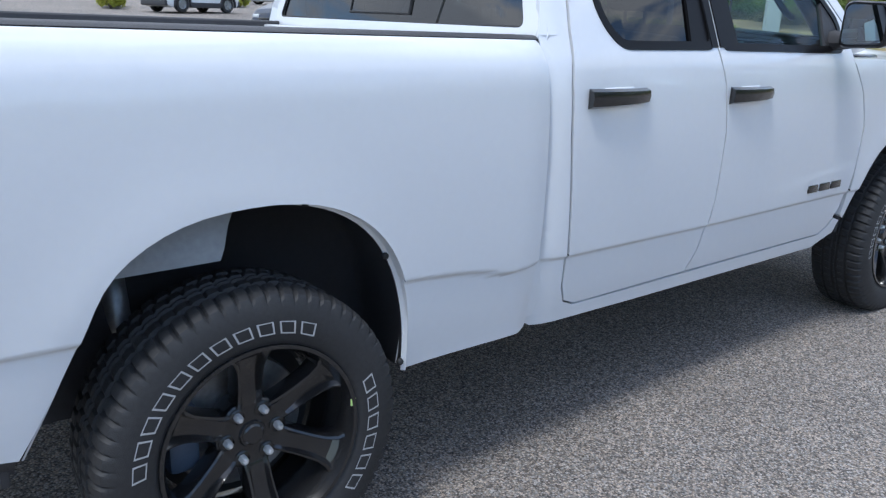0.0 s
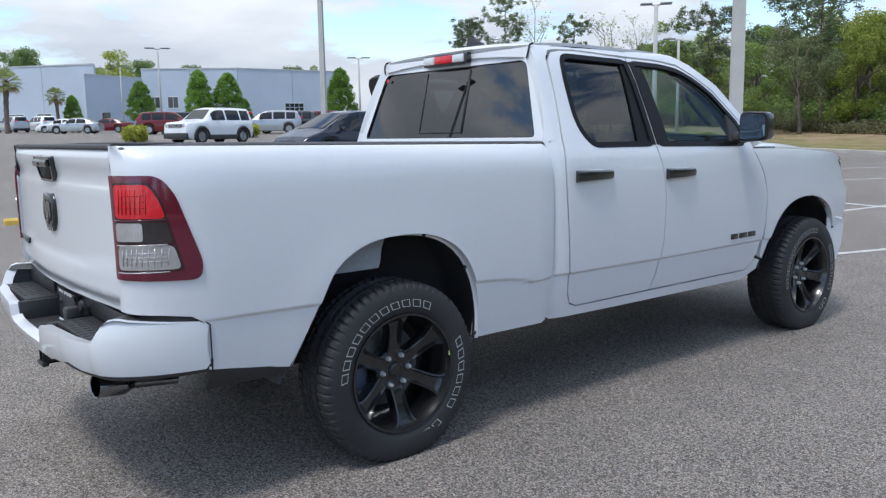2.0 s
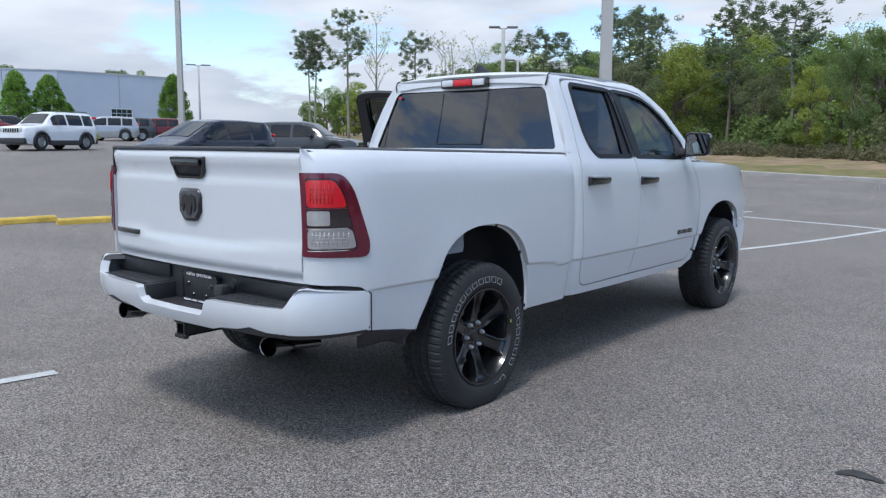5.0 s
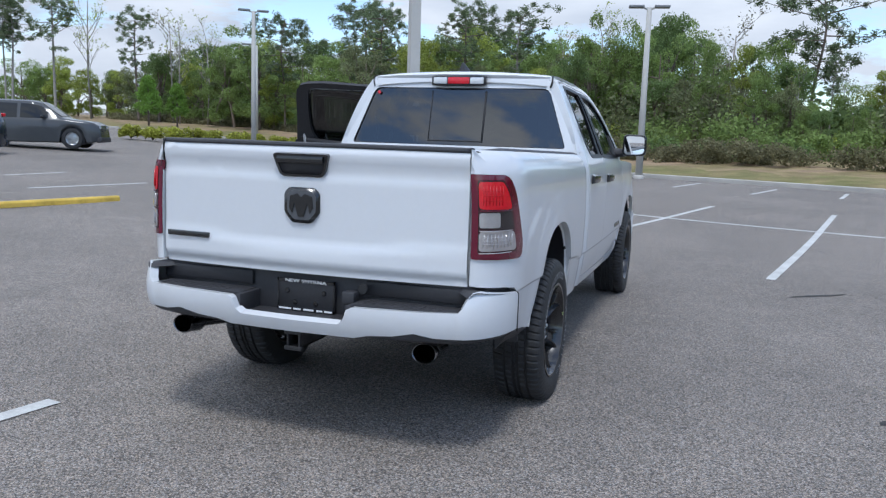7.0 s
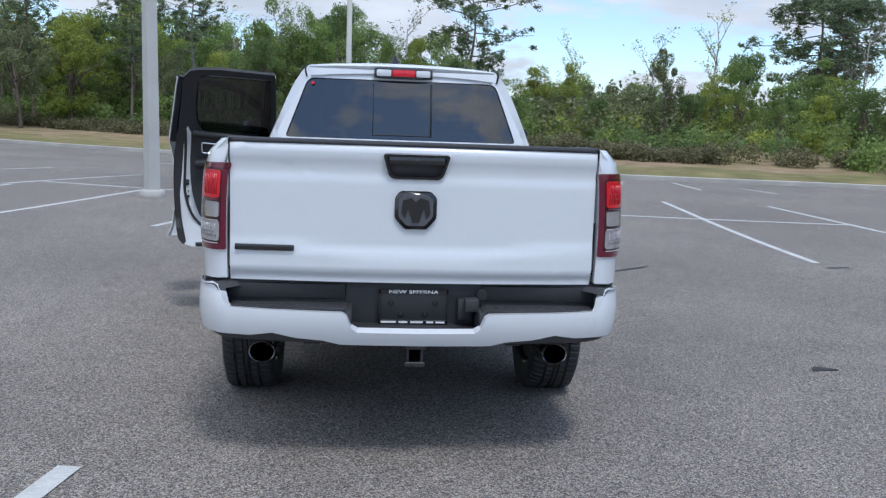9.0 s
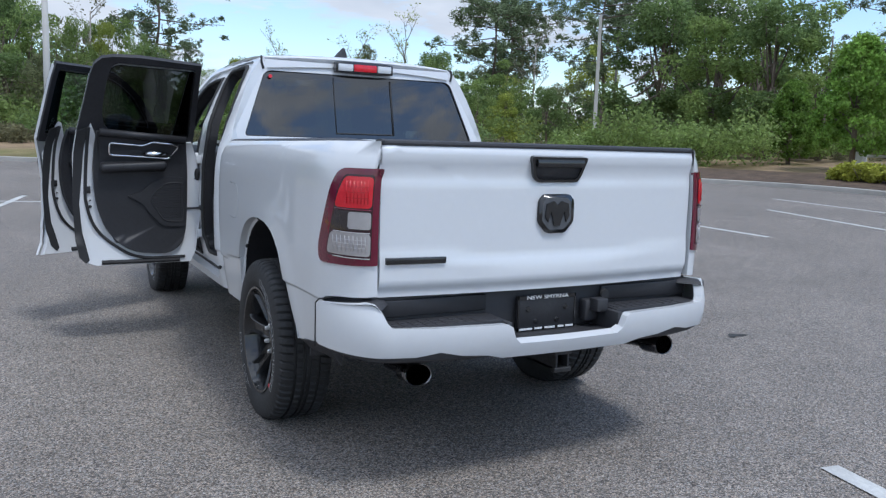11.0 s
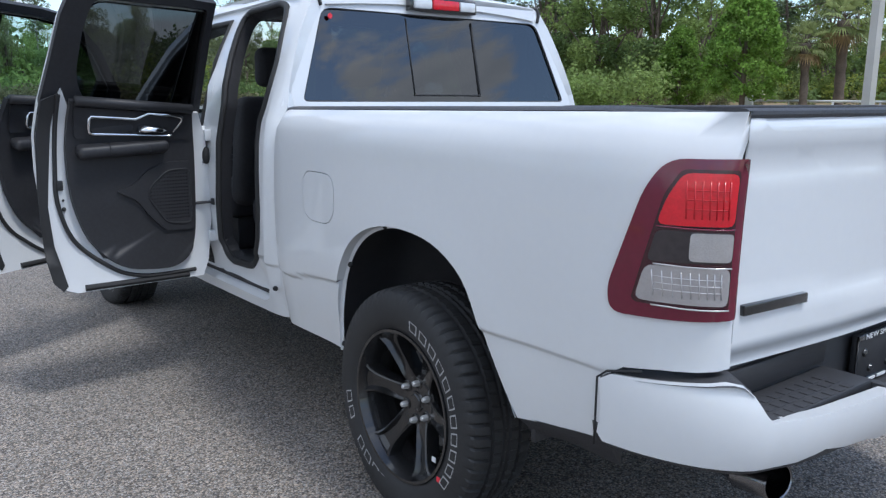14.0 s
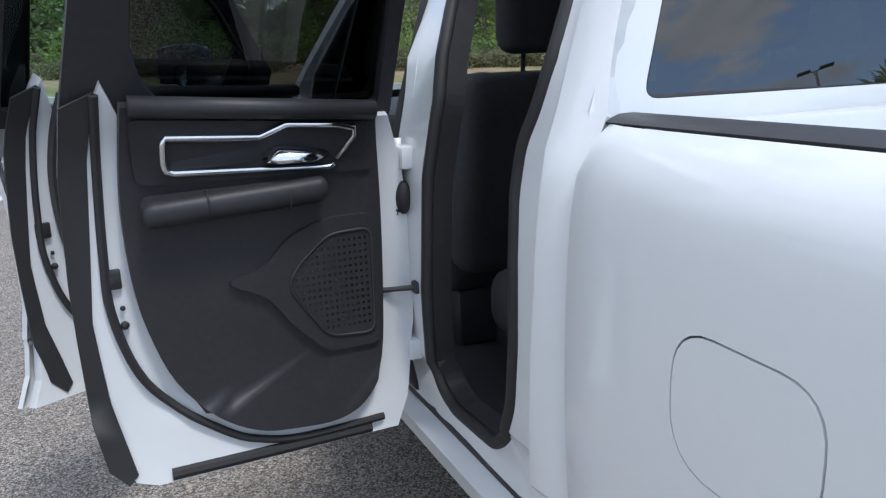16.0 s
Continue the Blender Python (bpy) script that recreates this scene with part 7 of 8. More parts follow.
for i in range(len(EAST) - 1):
    for d0, hh in ((3, 4.2), (8, 5.4)) if EAST[i].y < 24 else ((3, 3.2), (8, 4.2)):
        p = EAST[i].lerp(EAST[i + 1], rng.uniform(0, 1)) + along(EAST, i) * (d0 + rng.uniform(-1.5, 1.5))
        put_tree("oak", int(rng.integers(0, 6)), p.x, p.y, height=hh * rng.uniform(0.8, 1.25), base=0.4)


GATE_SIDE = curve([(17.5, 23.5, 0), (19.5, 21.5, 0), (21.5, 19.5, 0), (23.2, 17.4, 0)], 4)
thicket("gate_shrubs", 0, len(GATE_SIDE), -3.0, 0.0, 2.8, 64, 0.075, LEAF_OAK, "mid-green shrubs beside the clipped tree", "shrubs", 21, 0.2, GATE_SIDE)


def hedge_bush(seed, w, h, material, label):
    r = np.random.default_rng(seed)
    t = thing("hedge_bush", label, "bush", "low hedge")
    bm = bmesh.new()
    for i in range(7):
        a = i * 0.9
        tube(bm, [(0, 0, -0.05), (0.25 * w * math.cos(a), 0.25 * w * math.sin(a), h * 0.6)], [0.02, 0.008], 4)
    part("stems", bm, BARK, t)
    cs = [(r.uniform(-0.35, 0.35) * w, r.uniform(-0.35, 0.35) * w, h * r.uniform(0.25, 0.72)) for _ in range(16)]
    p = clumps(cs, [(0.2 * w, 0.2 * w, 0.26 * h)] * 16, 110, r, 0.4)
    v, f = leaves(p, 0.062, 0.6, 0, seed)
    ob = new("foliage", leaf_mesh("foliage", v, f, material))
    ob.parent = t
    return t


bush = hedge_bush(5, 1.2, 0.85, LEAF_HEDGE, "low yellow-green hedge bush in a mulch bed")
spots = [(20.25 + 0.155 * (0.92 * i) + 0.2 * math.sin(i * 2.1), 4.0 + 0.75 * i, 0.22) for i in range(13)]
spots += [(-27.5 + 0.95 * i, 30.0 + 0.5 * i + 0.2 * math.sin(i * 3), 0.1) for i in range(9)] + [(-40 + 0.9 * i, 12.0 - 0.3 * i, 0.05) for i in range(6)] + [(-42.5 - 0.9 * i, 19.8 + 0.3 * i, 0.05) for i in range(6)]
for i, (x, y, dz) in enumerate(spots):
    o = bush if i == 0 else copy_thing(bush, Matrix.Identity(4))
    o.matrix_basis = Matrix.Translation((x, y, rise(x, y) + dz)) @ Matrix.Rotation(i * 1.7, 4, "Z") @ Matrix.Diagonal((1, 1, rng.uniform(0.8, 1.1), 1))

# ---- lamp posts ----
POST = M("pale_concrete_pole", (0.47, 0.46, 0.43), 0.8, 0, 0.08, 1.2, 60, bump=0.15)
METAL_POST = M("grey_painted_metal", (0.36, 0.37, 0.37), 0.5, 0.2, 0.08)
LAMP_HEAD = M("grey_lamp_head", (0.20, 0.21, 0.22), 0.5, 0.3, 0.1)


def lamp_post(x, y, h, r, arms, turn, label):
    t = thing("lamp_post", label, "lamp post", "car park lamp posts", at=(x, y, rise(x, y)), turn=turn)
    bm = bmesh.new()
    tube(bm, [(0, 0, -0.2), (0, 0, h * 0.5), (0, 0, h)], [r, r * 0.83, r * 0.66], 8 if r < 0.15 else 4)
    if r >= 0.15:
        bmesh.ops.rotate(bm, verts=bm.verts, cent=(0, 0, 0), matrix=Matrix.Rotation(radians(20), 3, "Z"))
    part("pole", bm, POST, t, sharp=50 if r < 0.15 else 20)
    bm = bmesh.new()
    tube(bm, [(0, 0, -0.1), (0, 0, 0.10), (0, 0, 0.13)], [r * 1.5, r * 1.5, r * 1.2], 12)
    part("footing", bm, CONCRETE, t)
    for s in arms:
        bm = bmesh.new()
        tube(bm, [(0, 0, h - 0.08), (s * 0.35, 0, h + 0.02)], 0.035, 6)
        part("arm", bm, METAL_POST, t)
        bm = bmesh.new()
        a, b = sorted((s * 0.25, s * 1.0))
        box(bm, a, b, -0.17, 0.17, h - 0.01, h + 0.07, 0.02)
        part("lamp_head", bm, LAMP_HEAD, t, "flat grey lamp head")
    return t


lamp_post(-4.35, 11.2, 11.5, 0.16, (-1, 1), 20, "thick pale concrete lamp post on the car park")
lamp_post(-24.6, 14.55, 11.0, 0.15, (-1, 1), 20, "tall pale concrete lamp post beside parked cars")
lamp_post(21.0, 8.6, 11.5, 0.18, (-1, 1), 60, "thick pale concrete lamp post in the hedge bed")
lamp_post(-63.1, 21.6, 6.9, 0.10, (-1, 1), 70, "grey twin-headed lamp post on the car park")
lamp_post(-57.0, 37.1, 6.4, 0.10, (-1, 1), 60, "grey twin-headed lamp post on the car park")
lamp_post(-96.0, 28.6, 7.5, 0.10, (-1, 1), 70, "grey twin-headed lamp post on the car park")
lamp_post(-28.4, 43.4, 6.3, 0.12, (-1,), 50, "pale lamp post at the edge of the woods")
lamp_post(-19.6, 29.2, 6.6, 0.13, (-0.7, 0.7), 40, "pale concrete lamp post beside the kerb")
lamp_post(-1.02, 25.0, 5.95, 0.13, (-0.7, 0.7), 10, "pale concrete lamp post beside the kerb")
lamp_post(24.15, 28.9, 7.6, 0.15, (0.8,), 30, "pale concrete lamp post before the woods")

lamp_post(26.0, -22.3, 10.6, 0.13, (-1, 1), 40, "pale twin-headed lamp post across the car park")
lamp_post(-26.5, -18.6, 12.5, 0.15, (-1, 1), 20, "tall pale lamp post across the car park")
for i, (x, y, h) in enumerate(((24.2, -18.4, 8.4), (27.8, -19.2, 9.6), (22.0, -21.0, 7.6), (31.0, -15.5, 9.0))):
    put_tree("palm", i % 2, x, y, height=h)

# ---- white pipe gate ----
WHITE_METAL = M("white_painted_metal", (0.72, 0.72, 0.70), 0.5, 0, 0.08)
gate_t = thing("pipe_gate", "white painted pipe gate between white posts", "gate", at=(26.5, 15.7, 0.75), turn=-84)
bm = bmesh.new()
box(bm, -0.16, 0.16, -0.16, 0.16, -0.3, 0.72, 0.03)
part("gate_post", bm, WHITE_METAL, gate_t)
for x in (1.6, 3.2, 4.8, 6.4, 8.0):
    bm = bmesh.new()
    tube(bm, [(x, 0, -0.3), (x, 0, 0.52)], 0.04, 8)
    part("upright", bm, WHITE_METAL, gate_t)
for z in (0.52, 0.22):
    bm = bmesh.new()
    tube(bm, [(0.1, 0, z), (4.6, 0, z + 0.02), (9.2, 0, z)], 0.045 if z > 0.4 else 0.03, 8)
    part("rail", bm, WHITE_METAL, gate_t)

# ---- the showroom building ----
WALL = M("pale_blue_grey_wall", (0.48, 0.53, 0.60), 0.8, 0, 0.04, 0.3, 12)
DARKWIN = M("dark_window_glass", (0.03, 0.035, 0.04), 0.1, 0, 0.2, coat=1.0)
ROOFM = M("pale_roof", (0.5, 0.5, 0.5), 0.8)
hall = thing("showroom_building", "long pale blue-grey tilt-up wall building with a flat roof", "building")
FRONT = [((-150.0, -6.0), (-107.5, 28.8), 11.0), ((-104.0, 26.6), (-108.0, 35.0), 9.4), ((-108.0, 35.0), (-101.2, 45.8), 10.6), ((-101.2, 45.8), (-100.3, 62.0), 10.6)]


def wall_run(a, b, top, base):
    a, b = Vector((*a, 0)), Vector((*b, 0))
    d = (b - a).normalized()
    n = Vector((d.y, -d.x, 0))
    k = max(1, round((b - a).length / 8.0))
    for i in range(k):
        bm = bmesh.new()
        p, q = a.lerp(b, i / k) + d * 0.03, a.lerp(b, (i + 1) / k) - d * 0.03
        vs = [p, q, q - n * 0.4, p - n * 0.4]
        B = [bm.verts.new((v.x, v.y, base)) for v in vs]
        T = [bm.verts.new((v.x, v.y, top)) for v in vs]
        bm.faces.new(T)
        for j in range(4):
            bm.faces.new((B[j], B[(j + 1) % 4], T[(j + 1) % 4], T[j]))
        w = part("wall_panel", fix(bm), WALL, hall, smooth=False)
    bm = bmesh.new()
    p, q = a - n * 0.05, b - n * 0.05
    vs = [p, q, q + n * 0.12, p + n * 0.12]
    B, T = [bm.verts.new((v.x, v.y, top - 0.02)) for v in vs], [bm.verts.new((v.x, v.y, top + 0.14)) for v in vs]
    bm.faces.new(T), bm.faces.new(B[::-1])
    for j in range(4):
        bm.faces.new((B[j], B[(j + 1) % 4], T[(j + 1) % 4], T[j]))
    part("coping", fix(bm), ROOFM, hall, smooth=False)
    return a, d, n, (b - a).length, w


def opening(run, s, z, w, h, cols, rows_, name):
    a, d, n, ln, wall_ob = run
    c = a + d * s
    bm = bmesh.new()
    P0 = lambda u, v, o: c + d * u + n * o + Vector((0, 0, z + v))
    for u0, u1, v0, v1 in ((-w / 2, w / 2, -0.08, 0.0), (-w / 2, w / 2, h, h + 0.08), (-w / 2 - 0.08, -w / 2, -0.08, h + 0.08), (w / 2, w / 2 + 0.08, -0.08, h + 0.08)):
        prism(bm, [(u0, v0), (u1, v0), (u1, v1), (u0, v1)], lambda u, v, o: P0(u, v, o), 0.0, 0.07)
    wnd = part(name, fix(bm), WHITE_METAL, wall_ob, smooth=False)
    for i in range(cols):
        for j in range(rows_):
            bm = bmesh.new()
            u0, v0 = -w / 2 + w * i / cols + 0.05, h * j / rows_ + 0.05
            u1, v1 = u0 + w / cols - 0.10, v0 + h / rows_ - 0.10
            prism(bm, [(u0, v0), (u1, v0), (u1, v1), (u0, v1)], lambda u, v, o: P0(u, v, o), 0.01, 0.03)
            part("pane", fix(bm), DARKWIN, wnd, smooth=False)


runs = [wall_run(a, b, t, 1.0) for a, b, t in FRONT]
opening(runs[3], 8.3, 3.7, 2.9, 2.3, 4, 4, "roller_door")
opening(runs[2], 1.6, 5.4, 1.4, 1.5, 2, 1, "window")
opening(runs[2], 4.0, 5.4, 1.4, 1.5, 2, 1, "window")
opening(runs[2], 7.6, 5.4, 1.8, 1.5, 2, 1, "window")
opening(runs[2], 5.0, 2.7, 2.4, 1.8, 3, 1, "window")
for s, w in ((30.0, 2.6), (36.5, 2.4), (42.5, 2.8), (47.0, 2.2), (52.0, 1.2)):
    opening(runs[0], s, 2.9, w, 1.9, 2, 1, "window")
opening(runs[3], 4.2, 2.8, 2.6, 1.6, 2, 1, "window")
opening(runs[1], 3.0, 2.6, 1.4, 2.2, 1, 1, "window")
bm = bmesh.new()
vs = [(-150, -6), (-107.5, 28.8), (-108, 35), (-101.2, 45.8), (-100.3, 62), (-140, 66), (-175, 20)]
bm.faces.new([bm.verts.new((x, y, 9.2)) for x, y in vs])
part("roof", bm, ROOFM, hall)
bm = bmesh.new()
for (x0, y0), (x1, y1) in zip(vs[4:], vs[5:] + vs[:1]):
    A = [bm.verts.new((x0, y0, 1.0)), bm.verts.new((x1, y1, 1.0)), bm.verts.new((x1, y1, 10.6)), bm.verts.new((x0, y0, 10.6))]
    bm.faces.new(A)
part("back_wall", bm, WALL, hall)
# ---- parked cars ----
CAR_GLASS = M("dark_car_glass", (0.012, 0.014, 0.016), 0.05, 0, 0.1, spec=0.45)
CAR_RIM = M("silver_alloy", (0.45, 0.46, 0.47), 0.3, 0.8, 0.1)
HEAD_LENS = M("clear_headlamp", (0.6, 0.62, 0.64), 0.1, 0.3, 0.1, coat=1.0)
STYLES = {
    # length, width, silhouette (y, z), height of the window sill, spans of the side windows, feet and heads of rear window and windscreen, wheel radius, wheel base
    "boxy": (4.23, 1.80, [(-2.11, 0.75), (-2.09, 1.22), (-1.99, 1.60), (-1.84, 1.67), (-0.8, 1.69), (0.15, 1.68), (0.42, 1.62), (1.00, 1.13), (1.20, 1.08), (1.95, 1.01), (2.08, 0.92), (2.11, 0.60)], 1.06, ((-1.80, -1.22), (-1.14, -0.30), (-0.20, 0.62)), (-2.085, -1.98), (0.46, 0.98), 0.345, 2.57),
    "van": (5.17, 2.02, [(-2.58, 0.80), (-2.54, 1.18), (-2.36, 1.62), (-2.12, 1.73), (-1.0, 1.77), (0.0, 1.76), (0.50, 1.69), (1.60, 1.16), (1.82, 1.07), (2.34, 0.90), (2.52, 0.76), (2.58, 0.50)], 1.04, ((-2.15, -1.25), (-1.14, -0.12), (0.0, 1.02)), (-2.53, -2.38), (0.56, 1.56), 0.36, 3.09),
    "suv": (5.00, 1.95, [(-2.50, 0.80), (-2.46, 1.18), (-2.22, 1.64), (-1.98, 1.74), (-1.0, 1.78), (0.0, 1.77), (0.38, 1.71), (1.14, 1.18), (1.36, 1.12), (2.20, 1.03), (2.44, 0.90), (2.50, 0.55)], 1.08, ((-2.02, -1.35), (-1.25, -0.38), (-0.27, 0.68)), (-2.45, -2.24), (0.44, 1.10), 0.38, 3.04),
    "coupe": (5.00, 1.92, [(-2.50, 0.72), (-2.45, 0.98), (-1.95, 1.05), (-1.05, 1.38), (-0.45, 1.45), (0.05, 1.43), (0.92, 1.02), (1.15, 0.97), (2.20, 0.86), (2.45, 0.75), (2.50, 0.48)], 0.96, ((-1.20, -0.75), (-0.66, 0.45)), (-1.85, -1.10), (0.14, 0.88), 0.36, 2.95),
    "sedan": (4.75, 1.84, [(-2.37, 0.70), (-2.33, 0.98), (-1.95, 1.03), (-1.15, 1.38), (-0.60, 1.46), (0.05, 1.44), (0.95, 1.00), (1.18, 0.94), (2.10, 0.82), (2.32, 0.70), (2.37, 0.45)], 0.94, ((-1.25, -0.42), (-0.32, 0.50)), (-1.88, -1.20), (0.12, 0.92), 0.34, 2.80),
}


def car(style, paint, label, x, y, turn):
    L_, W_, topl, belt, sides, back_, screen, wr, wb = STYLES[style]
    t = thing("parked_car", label, "car", "parked cars", at=(x, y, rise(x, y)), turn=turn)
    hw = W_ / 2

    def section(yy):
        """Half of the body's outline across the car: sill, flank, window sill, roof."""
        zt = lerp_table(topl, yy)
        e = abs(yy) / (L_ / 2)
        w = hw * (1 - 0.20 * max(0.0, (e - 0.70) / 0.30) ** 2.4)
        zb = 0.22 + 0.12 * max(0.0, (e - 0.85) / 0.15)
        for y0 in (-wb / 2, wb / 2):
            q = abs(yy - y0)
            if q < wr * 1.16:
                zb = max(zb, wr + math.sqrt(max(0.0, (wr * 1.16) ** 2 - q * q)))
        zs = min(belt, zt - 0.05)
        zb = min(zb, zs - 0.12)
        k = max(0.0, min(1.0, (zt - zs - 0.05) / 0.5))
        xr = w * (0.86 - 0.16 * k)
        return [(0.0, zb), (w * 0.93, zb), (w * 0.985, zb + 0.05), (w, zb + (zs - zb) * 0.45), (w * 0.995, zb + (zs - zb) * 0.62), (w * 0.975, zs - 0.04), (w * 0.945, zs), (w * 0.945 + (xr - w * 0.945) * 0.5 + 0.012 * k, zs + (zt - zs) * 0.5), (xr, zt - 0.055 * (0.3 + 0.7 * k)), (xr * 0.88, zt - 0.018), (xr * 0.45, zt + 0.004), (0.0, zt + 0.010)]

    bm = bmesh.new()
    ys_ = sorted(set([-L_ / 2 + L_ * i / 52 for i in range(53)] + [p[0] for p in topl]))
    rows = []
    for yy in ys_:
        prof = section(yy)
        rows.append([Vector((u, yy, v)) for u, v in prof] + [Vector((-u, yy, v)) for u, v in prof[::-1][1:-1]])
    grid(bm, rows, True, True)
    part("body", fix(bm), paint, t, sharp=40)

    def pane(name, pts, lab=""):
        bm = bmesh.new()
        grid(bm, pts)
        part(name, bm, CAR_GLASS, t, lab)
    for s in (-1, 1):
        for a, b in sides:
            pts = []
            for i in range(9):
                yy = a + (b - a) * i / 8
                c = section(yy)
                lo, mid, hi = Vector((c[6][0], c[6][1])), Vector((c[7][0], c[7][1])), Vector((c[8][0], c[8][1]))
                h0, h1 = lo.lerp(mid, 0.10), mid.lerp(hi, 0.72)
                if h1.y - h0.y < 0.03:
                    h1 = h0 + Vector((0, 0.03))
                pts.append([Vector((s * (q.x + 0.008), yy, q.y)) for q in (h0, mid if h0.y < mid.y < h1.y else h0.lerp(h1, 0.5), h1)])
            pane("side_window", pts)
    for nm, (a, b) in (("rear_window", back_), ("windscreen", screen)):
        out_ = 0.010 if nm == "windscreen" else -0.010
        pts = []
        for i in range(8):
            yy = a + (b - a) * i / 7
            c = section(yy)
            hx_, zt = c[9][0], lerp_table(topl, yy)
            pts.append([Vector((hx_ * u, yy + out_, zt + 0.014 - 0.018 * abs(u) ** 3)) for u in (-0.96, -0.7, -0.35, 0, 0.35, 0.7, 0.96)])
        pane(nm, pts)
    y0, y3 = back_[0], screen[1]
    zr = max(p[1] for p in topl) - 0.09
    y1, y2 = back_[1], screen[0]
    # wheel wells
    for y0_ in (-wb / 2, wb / 2):
        bm = bmesh.new()
        box(bm, -hw * 0.90, hw * 0.90, y0_ - wr * 1.12, y0_ + wr * 1.12, 0.20, wr * 2.1, 0.02)
        part("wheel_well", bm, SEAL, t)
    for s in (-1, 1):
        bm = bmesh.new()
        box(bm, s * hw * 1.06 - 0.09, s * hw * 1.06 + 0.09, y3 - 0.62, y3 - 0.50, belt + 0.02, belt + 0.16, 0.03)
        part("wing_mirror", bm, BLACK_GLOSS, t)
        for end, m, nm in ((1, HEAD_LENS, "head_lamp"), (-1, RED_LENS, "tail_lamp")):
            bm = bmesh.new()
            ye = end * (L_ / 2 - 0.06)
            zt = lerp_table(topl, end * (L_ / 2 - 0.12))
            if style == "boxy" and end > 0:
                lathe(bm, [(0.0, 0.03), (0.09, 0.02), (0.11, -0.05)], 18, "y")
                bmesh.ops.translate(bm, verts=bm.verts, vec=(s * hw * 0.62, ye + 0.03, zt - 0.12))
            else:
                box(bm, s * hw * 0.60 - 0.16, s * hw * 0.60 + 0.16, ye - 0.10, ye + 0.03, zt - 0.17, zt - 0.06, 0.03)
            part(nm, bm, m, t)
        for y0_ in (-wb / 2, wb / 2):
            bm = bmesh.new()
            lathe(bm, [(wr * 0.62, 0.10), (wr * 0.80, 0.115), (wr * 0.95, 0.10), (wr, 0.07), (wr, -0.07), (wr * 0.95, -0.10), (wr * 0.6, -0.10)], 28, "x")
            bmesh.ops.transform(bm, matrix=Matrix.Translation((s * (hw - 0.125), y0_, wr)) @ Matrix.Rotation(0 if s > 0 else math.pi, 4, "Z"), verts=bm.verts)
            wh = part("wheel", bm, RUBBER, t)
            bm = bmesh.new()
            lathe(bm, [(0.0, 0.07), (wr * 0.15, 0.075), (wr * 0.20, 0.055), (wr * 0.5, 0.04), (wr * 0.60, 0.06), (wr * 0.65, 0.10)], 24, "x")
            for j in range(5):
                a = j * 2 * math.pi / 5
                bmesh.ops.create_cube(bm, size=1.0, matrix=Matrix.Rotation(a, 4, "X") @ Matrix.Translation((0.07, 0, wr * 0.36)) @ Matrix.Diagonal((0.03, wr * 0.16, wr * 0.56, 1)))
            bmesh.ops.transform(bm, matrix=Matrix.Translation((s * (hw - 0.125), y0_, wr)) @ Matrix.Rotation(0 if s > 0 else math.pi, 4, "Z"), verts=bm.verts)
            part("rim", bm, CAR_RIM, wh)
    bm = bmesh.new()
    zt = lerp_table(topl, L_ / 2 - 0.12)
    for j in range(7 if style == "boxy" else 3):
        if style == "boxy":
            box(bm, -0.42 + 0.13 * j - 0.03, -0.42 + 0.13 * j + 0.03, L_ / 2 - 0.06, L_ / 2 + 0.015, zt - 0.24, zt - 0.06, 0.01)
        else:
            box(bm, -hw * 0.45, hw * 0.45, L_ / 2 - 0.08, L_ / 2 + 0.012, zt - 0.34 + 0.07 * j, zt - 0.30 + 0.07 * j, 0.01)
    part("grille", bm, BLACK_GLOSS, t)
    for end in (1, -1):
        bm = bmesh.new()
        box(bm, -hw * 0.86, hw * 0.86, *sorted((end * (L_ / 2 - 0.16), end * (L_ / 2 + 0.03))), 0.26, 0.46 if style != "boxy" else 0.52, 0.05)
        part("bumper", bm, BLACK_PLASTIC if style in ("boxy", "suv") else paint, t)
    if style == "boxy":
        for s in (-1, 1):
            for y0_ in (-wb / 2, wb / 2):
                bm = bmesh.new()
                arc = [(y0_ + 1.24 * wr * math.cos(a), wr + 1.24 * wr * math.sin(a)) for a in [math.pi * i / 10 for i in range(11)]]
                tube(bm, [(s * hw * 0.985, u, v) for u, v in [(arc[0][0], 0.25)] + arc + [(arc[-1][0], 0.25)]], 0.055, 6)
                part("wheel_arch_trim", bm, BLACK_PLASTIC, t)
            bm = bmesh.new()
            box(bm, s * hw * 0.98 - 0.04, s * hw * 0.98 + 0.04, -wb / 2 + wr * 1.2, wb / 2 - wr * 1.2, 0.20, 0.42, 0.02)
            part("sill_cladding", bm, BLACK_PLASTIC, t)
            bm = bmesh.new()
            tube(bm, [(s * hw * 0.64, y1 + 0.25, zr + 0.06), (s * hw * 0.64, y1 + 0.35, zr + 0.12), (s * hw * 0.64, y2 - 0.45, zr + 0.12), (s * hw * 0.64, y2 - 0.35, zr + 0.06)], 0.018, 6)
            part("roof_rail", bm, BLACK_PLASTIC, t)
    return t


paint = lambda n, c, met=0.0: M(n, c, 0.22, met, 0.05, coat=0.4, spec=0.3)
WHITE_CAR, NAVY, GREY_CAR, RED_CAR, SILVER = paint("white_car_paint", (0.78, 0.79, 0.8), 0), paint("dark_blue_car_paint", (0.012, 0.018, 0.032)), paint("dark_grey_car_paint", (0.06, 0.065, 0.07)), paint("dark_red_car_paint", (0.13, 0.010, 0.014)), paint("silver_car_paint", (0.40, 0.41, 0.43), 0.5)
car("boxy", WHITE_CAR, "white boxy compact off-road car parked on the lot", -33.4, 13.4, 200)
car("van", NAVY, "dark blue minivan parked on the lot", -20.6, 13.0, 190)
car("suv", GREY_CAR, "dark grey sport utility car parked behind a minivan", -23.0, 19.5, -60)
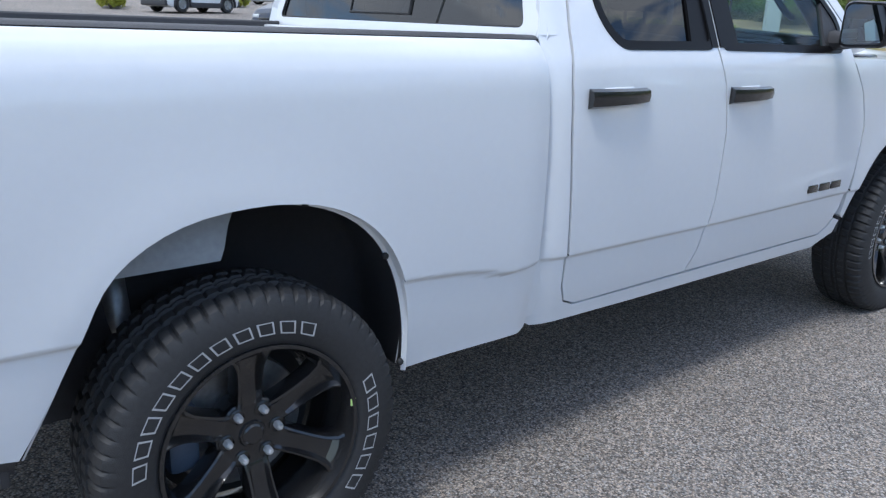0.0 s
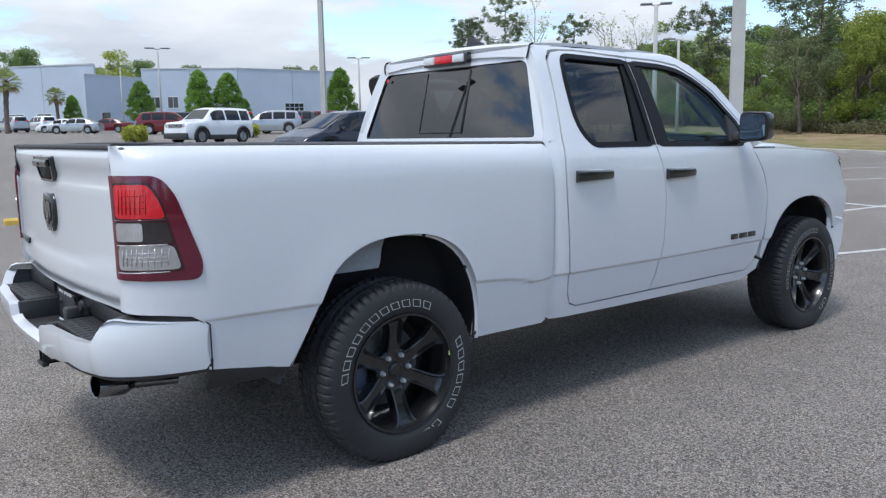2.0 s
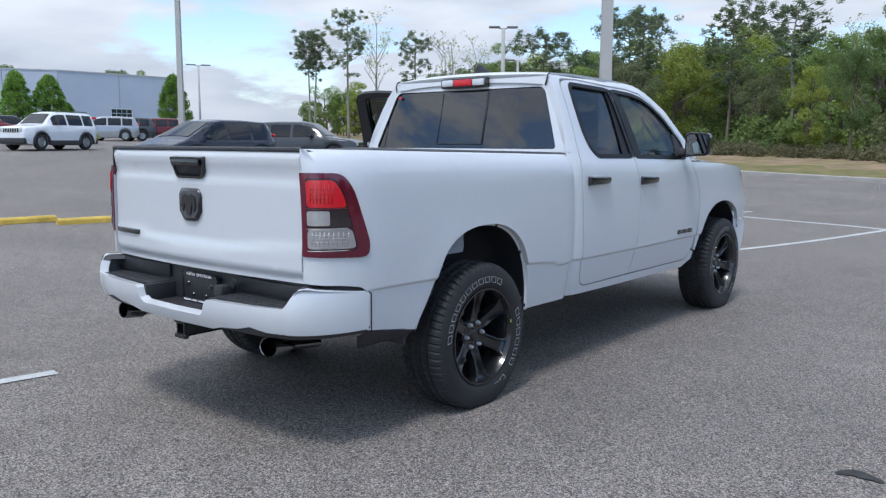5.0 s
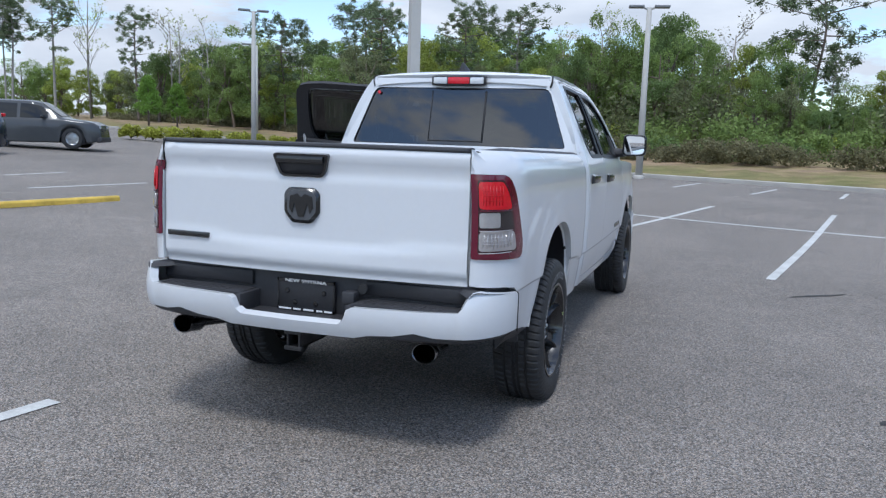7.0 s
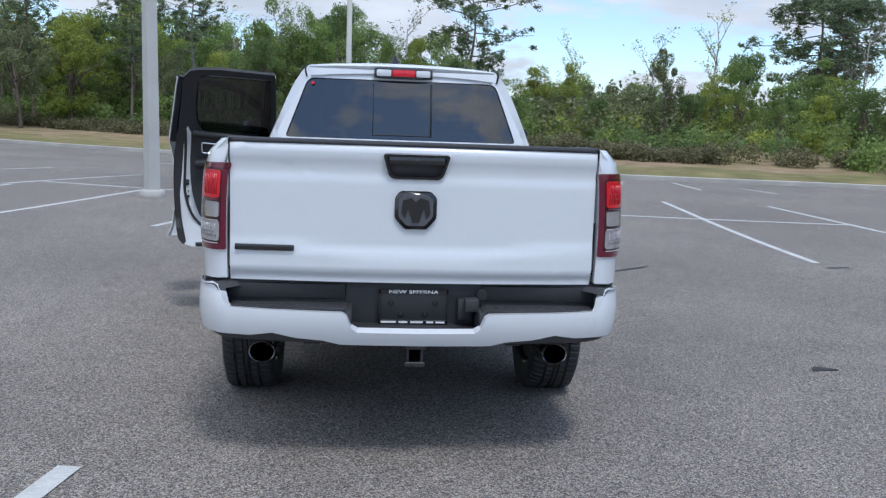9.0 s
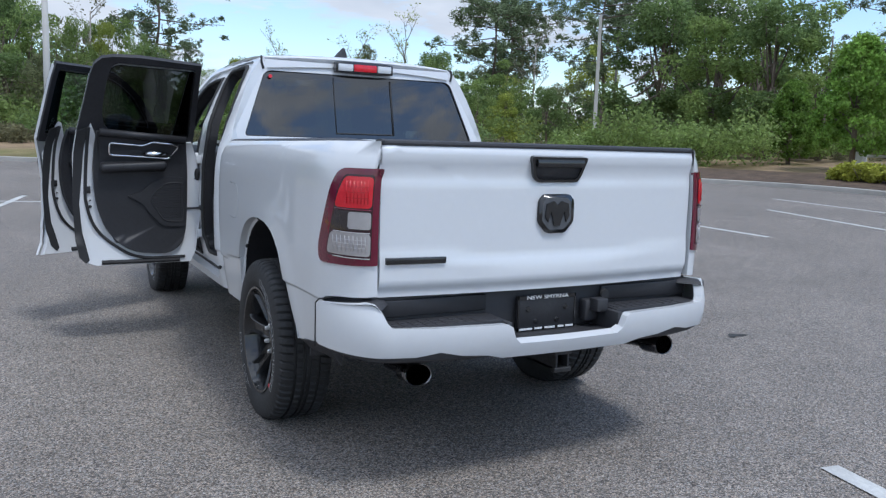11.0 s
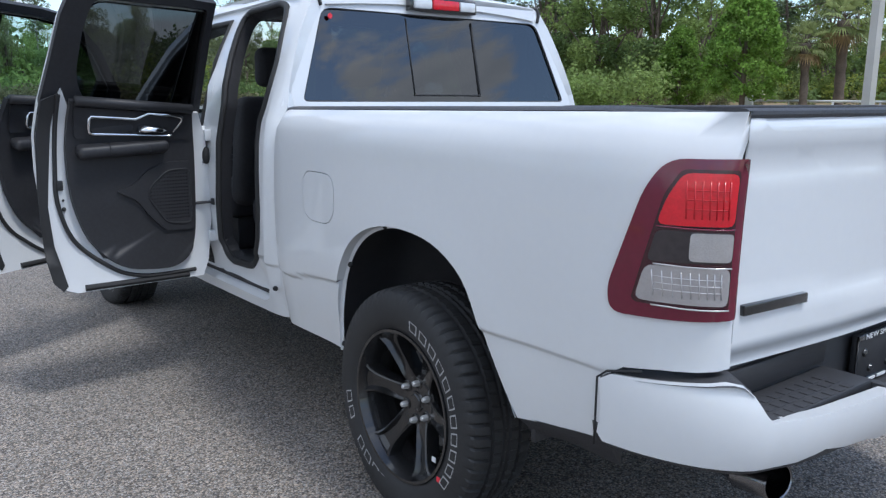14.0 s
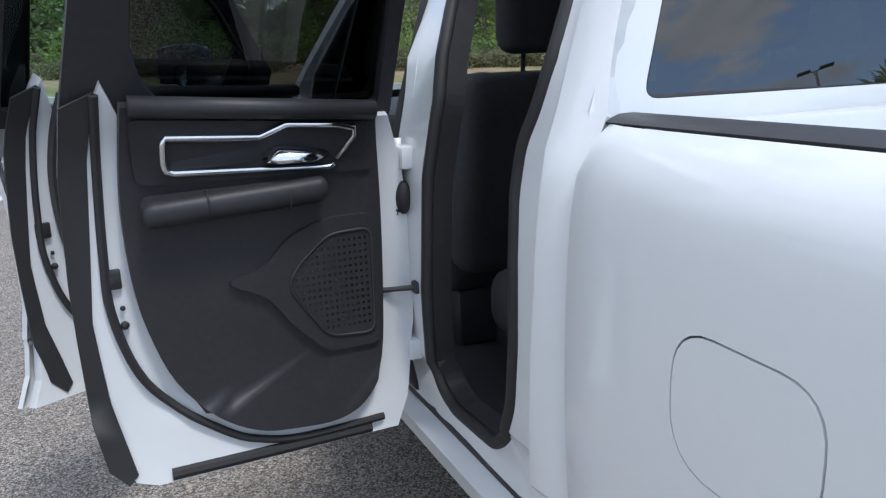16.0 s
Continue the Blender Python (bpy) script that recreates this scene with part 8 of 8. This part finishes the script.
car("coupe", RED_CAR, "dark red low coupe parked on the lot", -82.0, 22.6, 142)
car("sedan", SILVER, "silver sedan parked on the lot", -76.5, 18.2, 145)
car("sedan", WHITE_CAR, "white sedan parked on the lot", -87.0, 19.5, 145)
car("suv", SILVER, "silver sport utility car seen from behind", -93.9, 16.2, 100)
car("suv", WHITE_CAR, "white sport utility car seen from behind", -93.4, 18.9, 100)
for x, y, st, pt, tn, lb in ((-53.5, 26.5, "suv", SILVER, 150, "silver car in the far parking row"), (-54.8, 28.6, "suv", GREY_CAR, 150, "dark grey car in the far parking row"), (-55.0, 31.2, "suv", RED_CAR, 150, "red car in the far parking row"), (-60.0, 21.2, "suv", RED_CAR, 330, "red car in the far parking row"), (-61.5, 23.4, "suv", NAVY, 330, "dark blue car in the far parking row"), (-63.0, 25.8, "sedan", WHITE_CAR, 330, "white car in the far parking row"), (-58.0, 33.8, "suv", GREY_CAR, 150, "dark grey car in the far parking row"), (-70.0, 29.0, "suv", SILVER, 150, "silver car in the far parking row"), (-72.0, 32.0, "sedan", RED_CAR, 150, "red car in the far parking row")):
    car(st, pt, lb, x, y, tn)
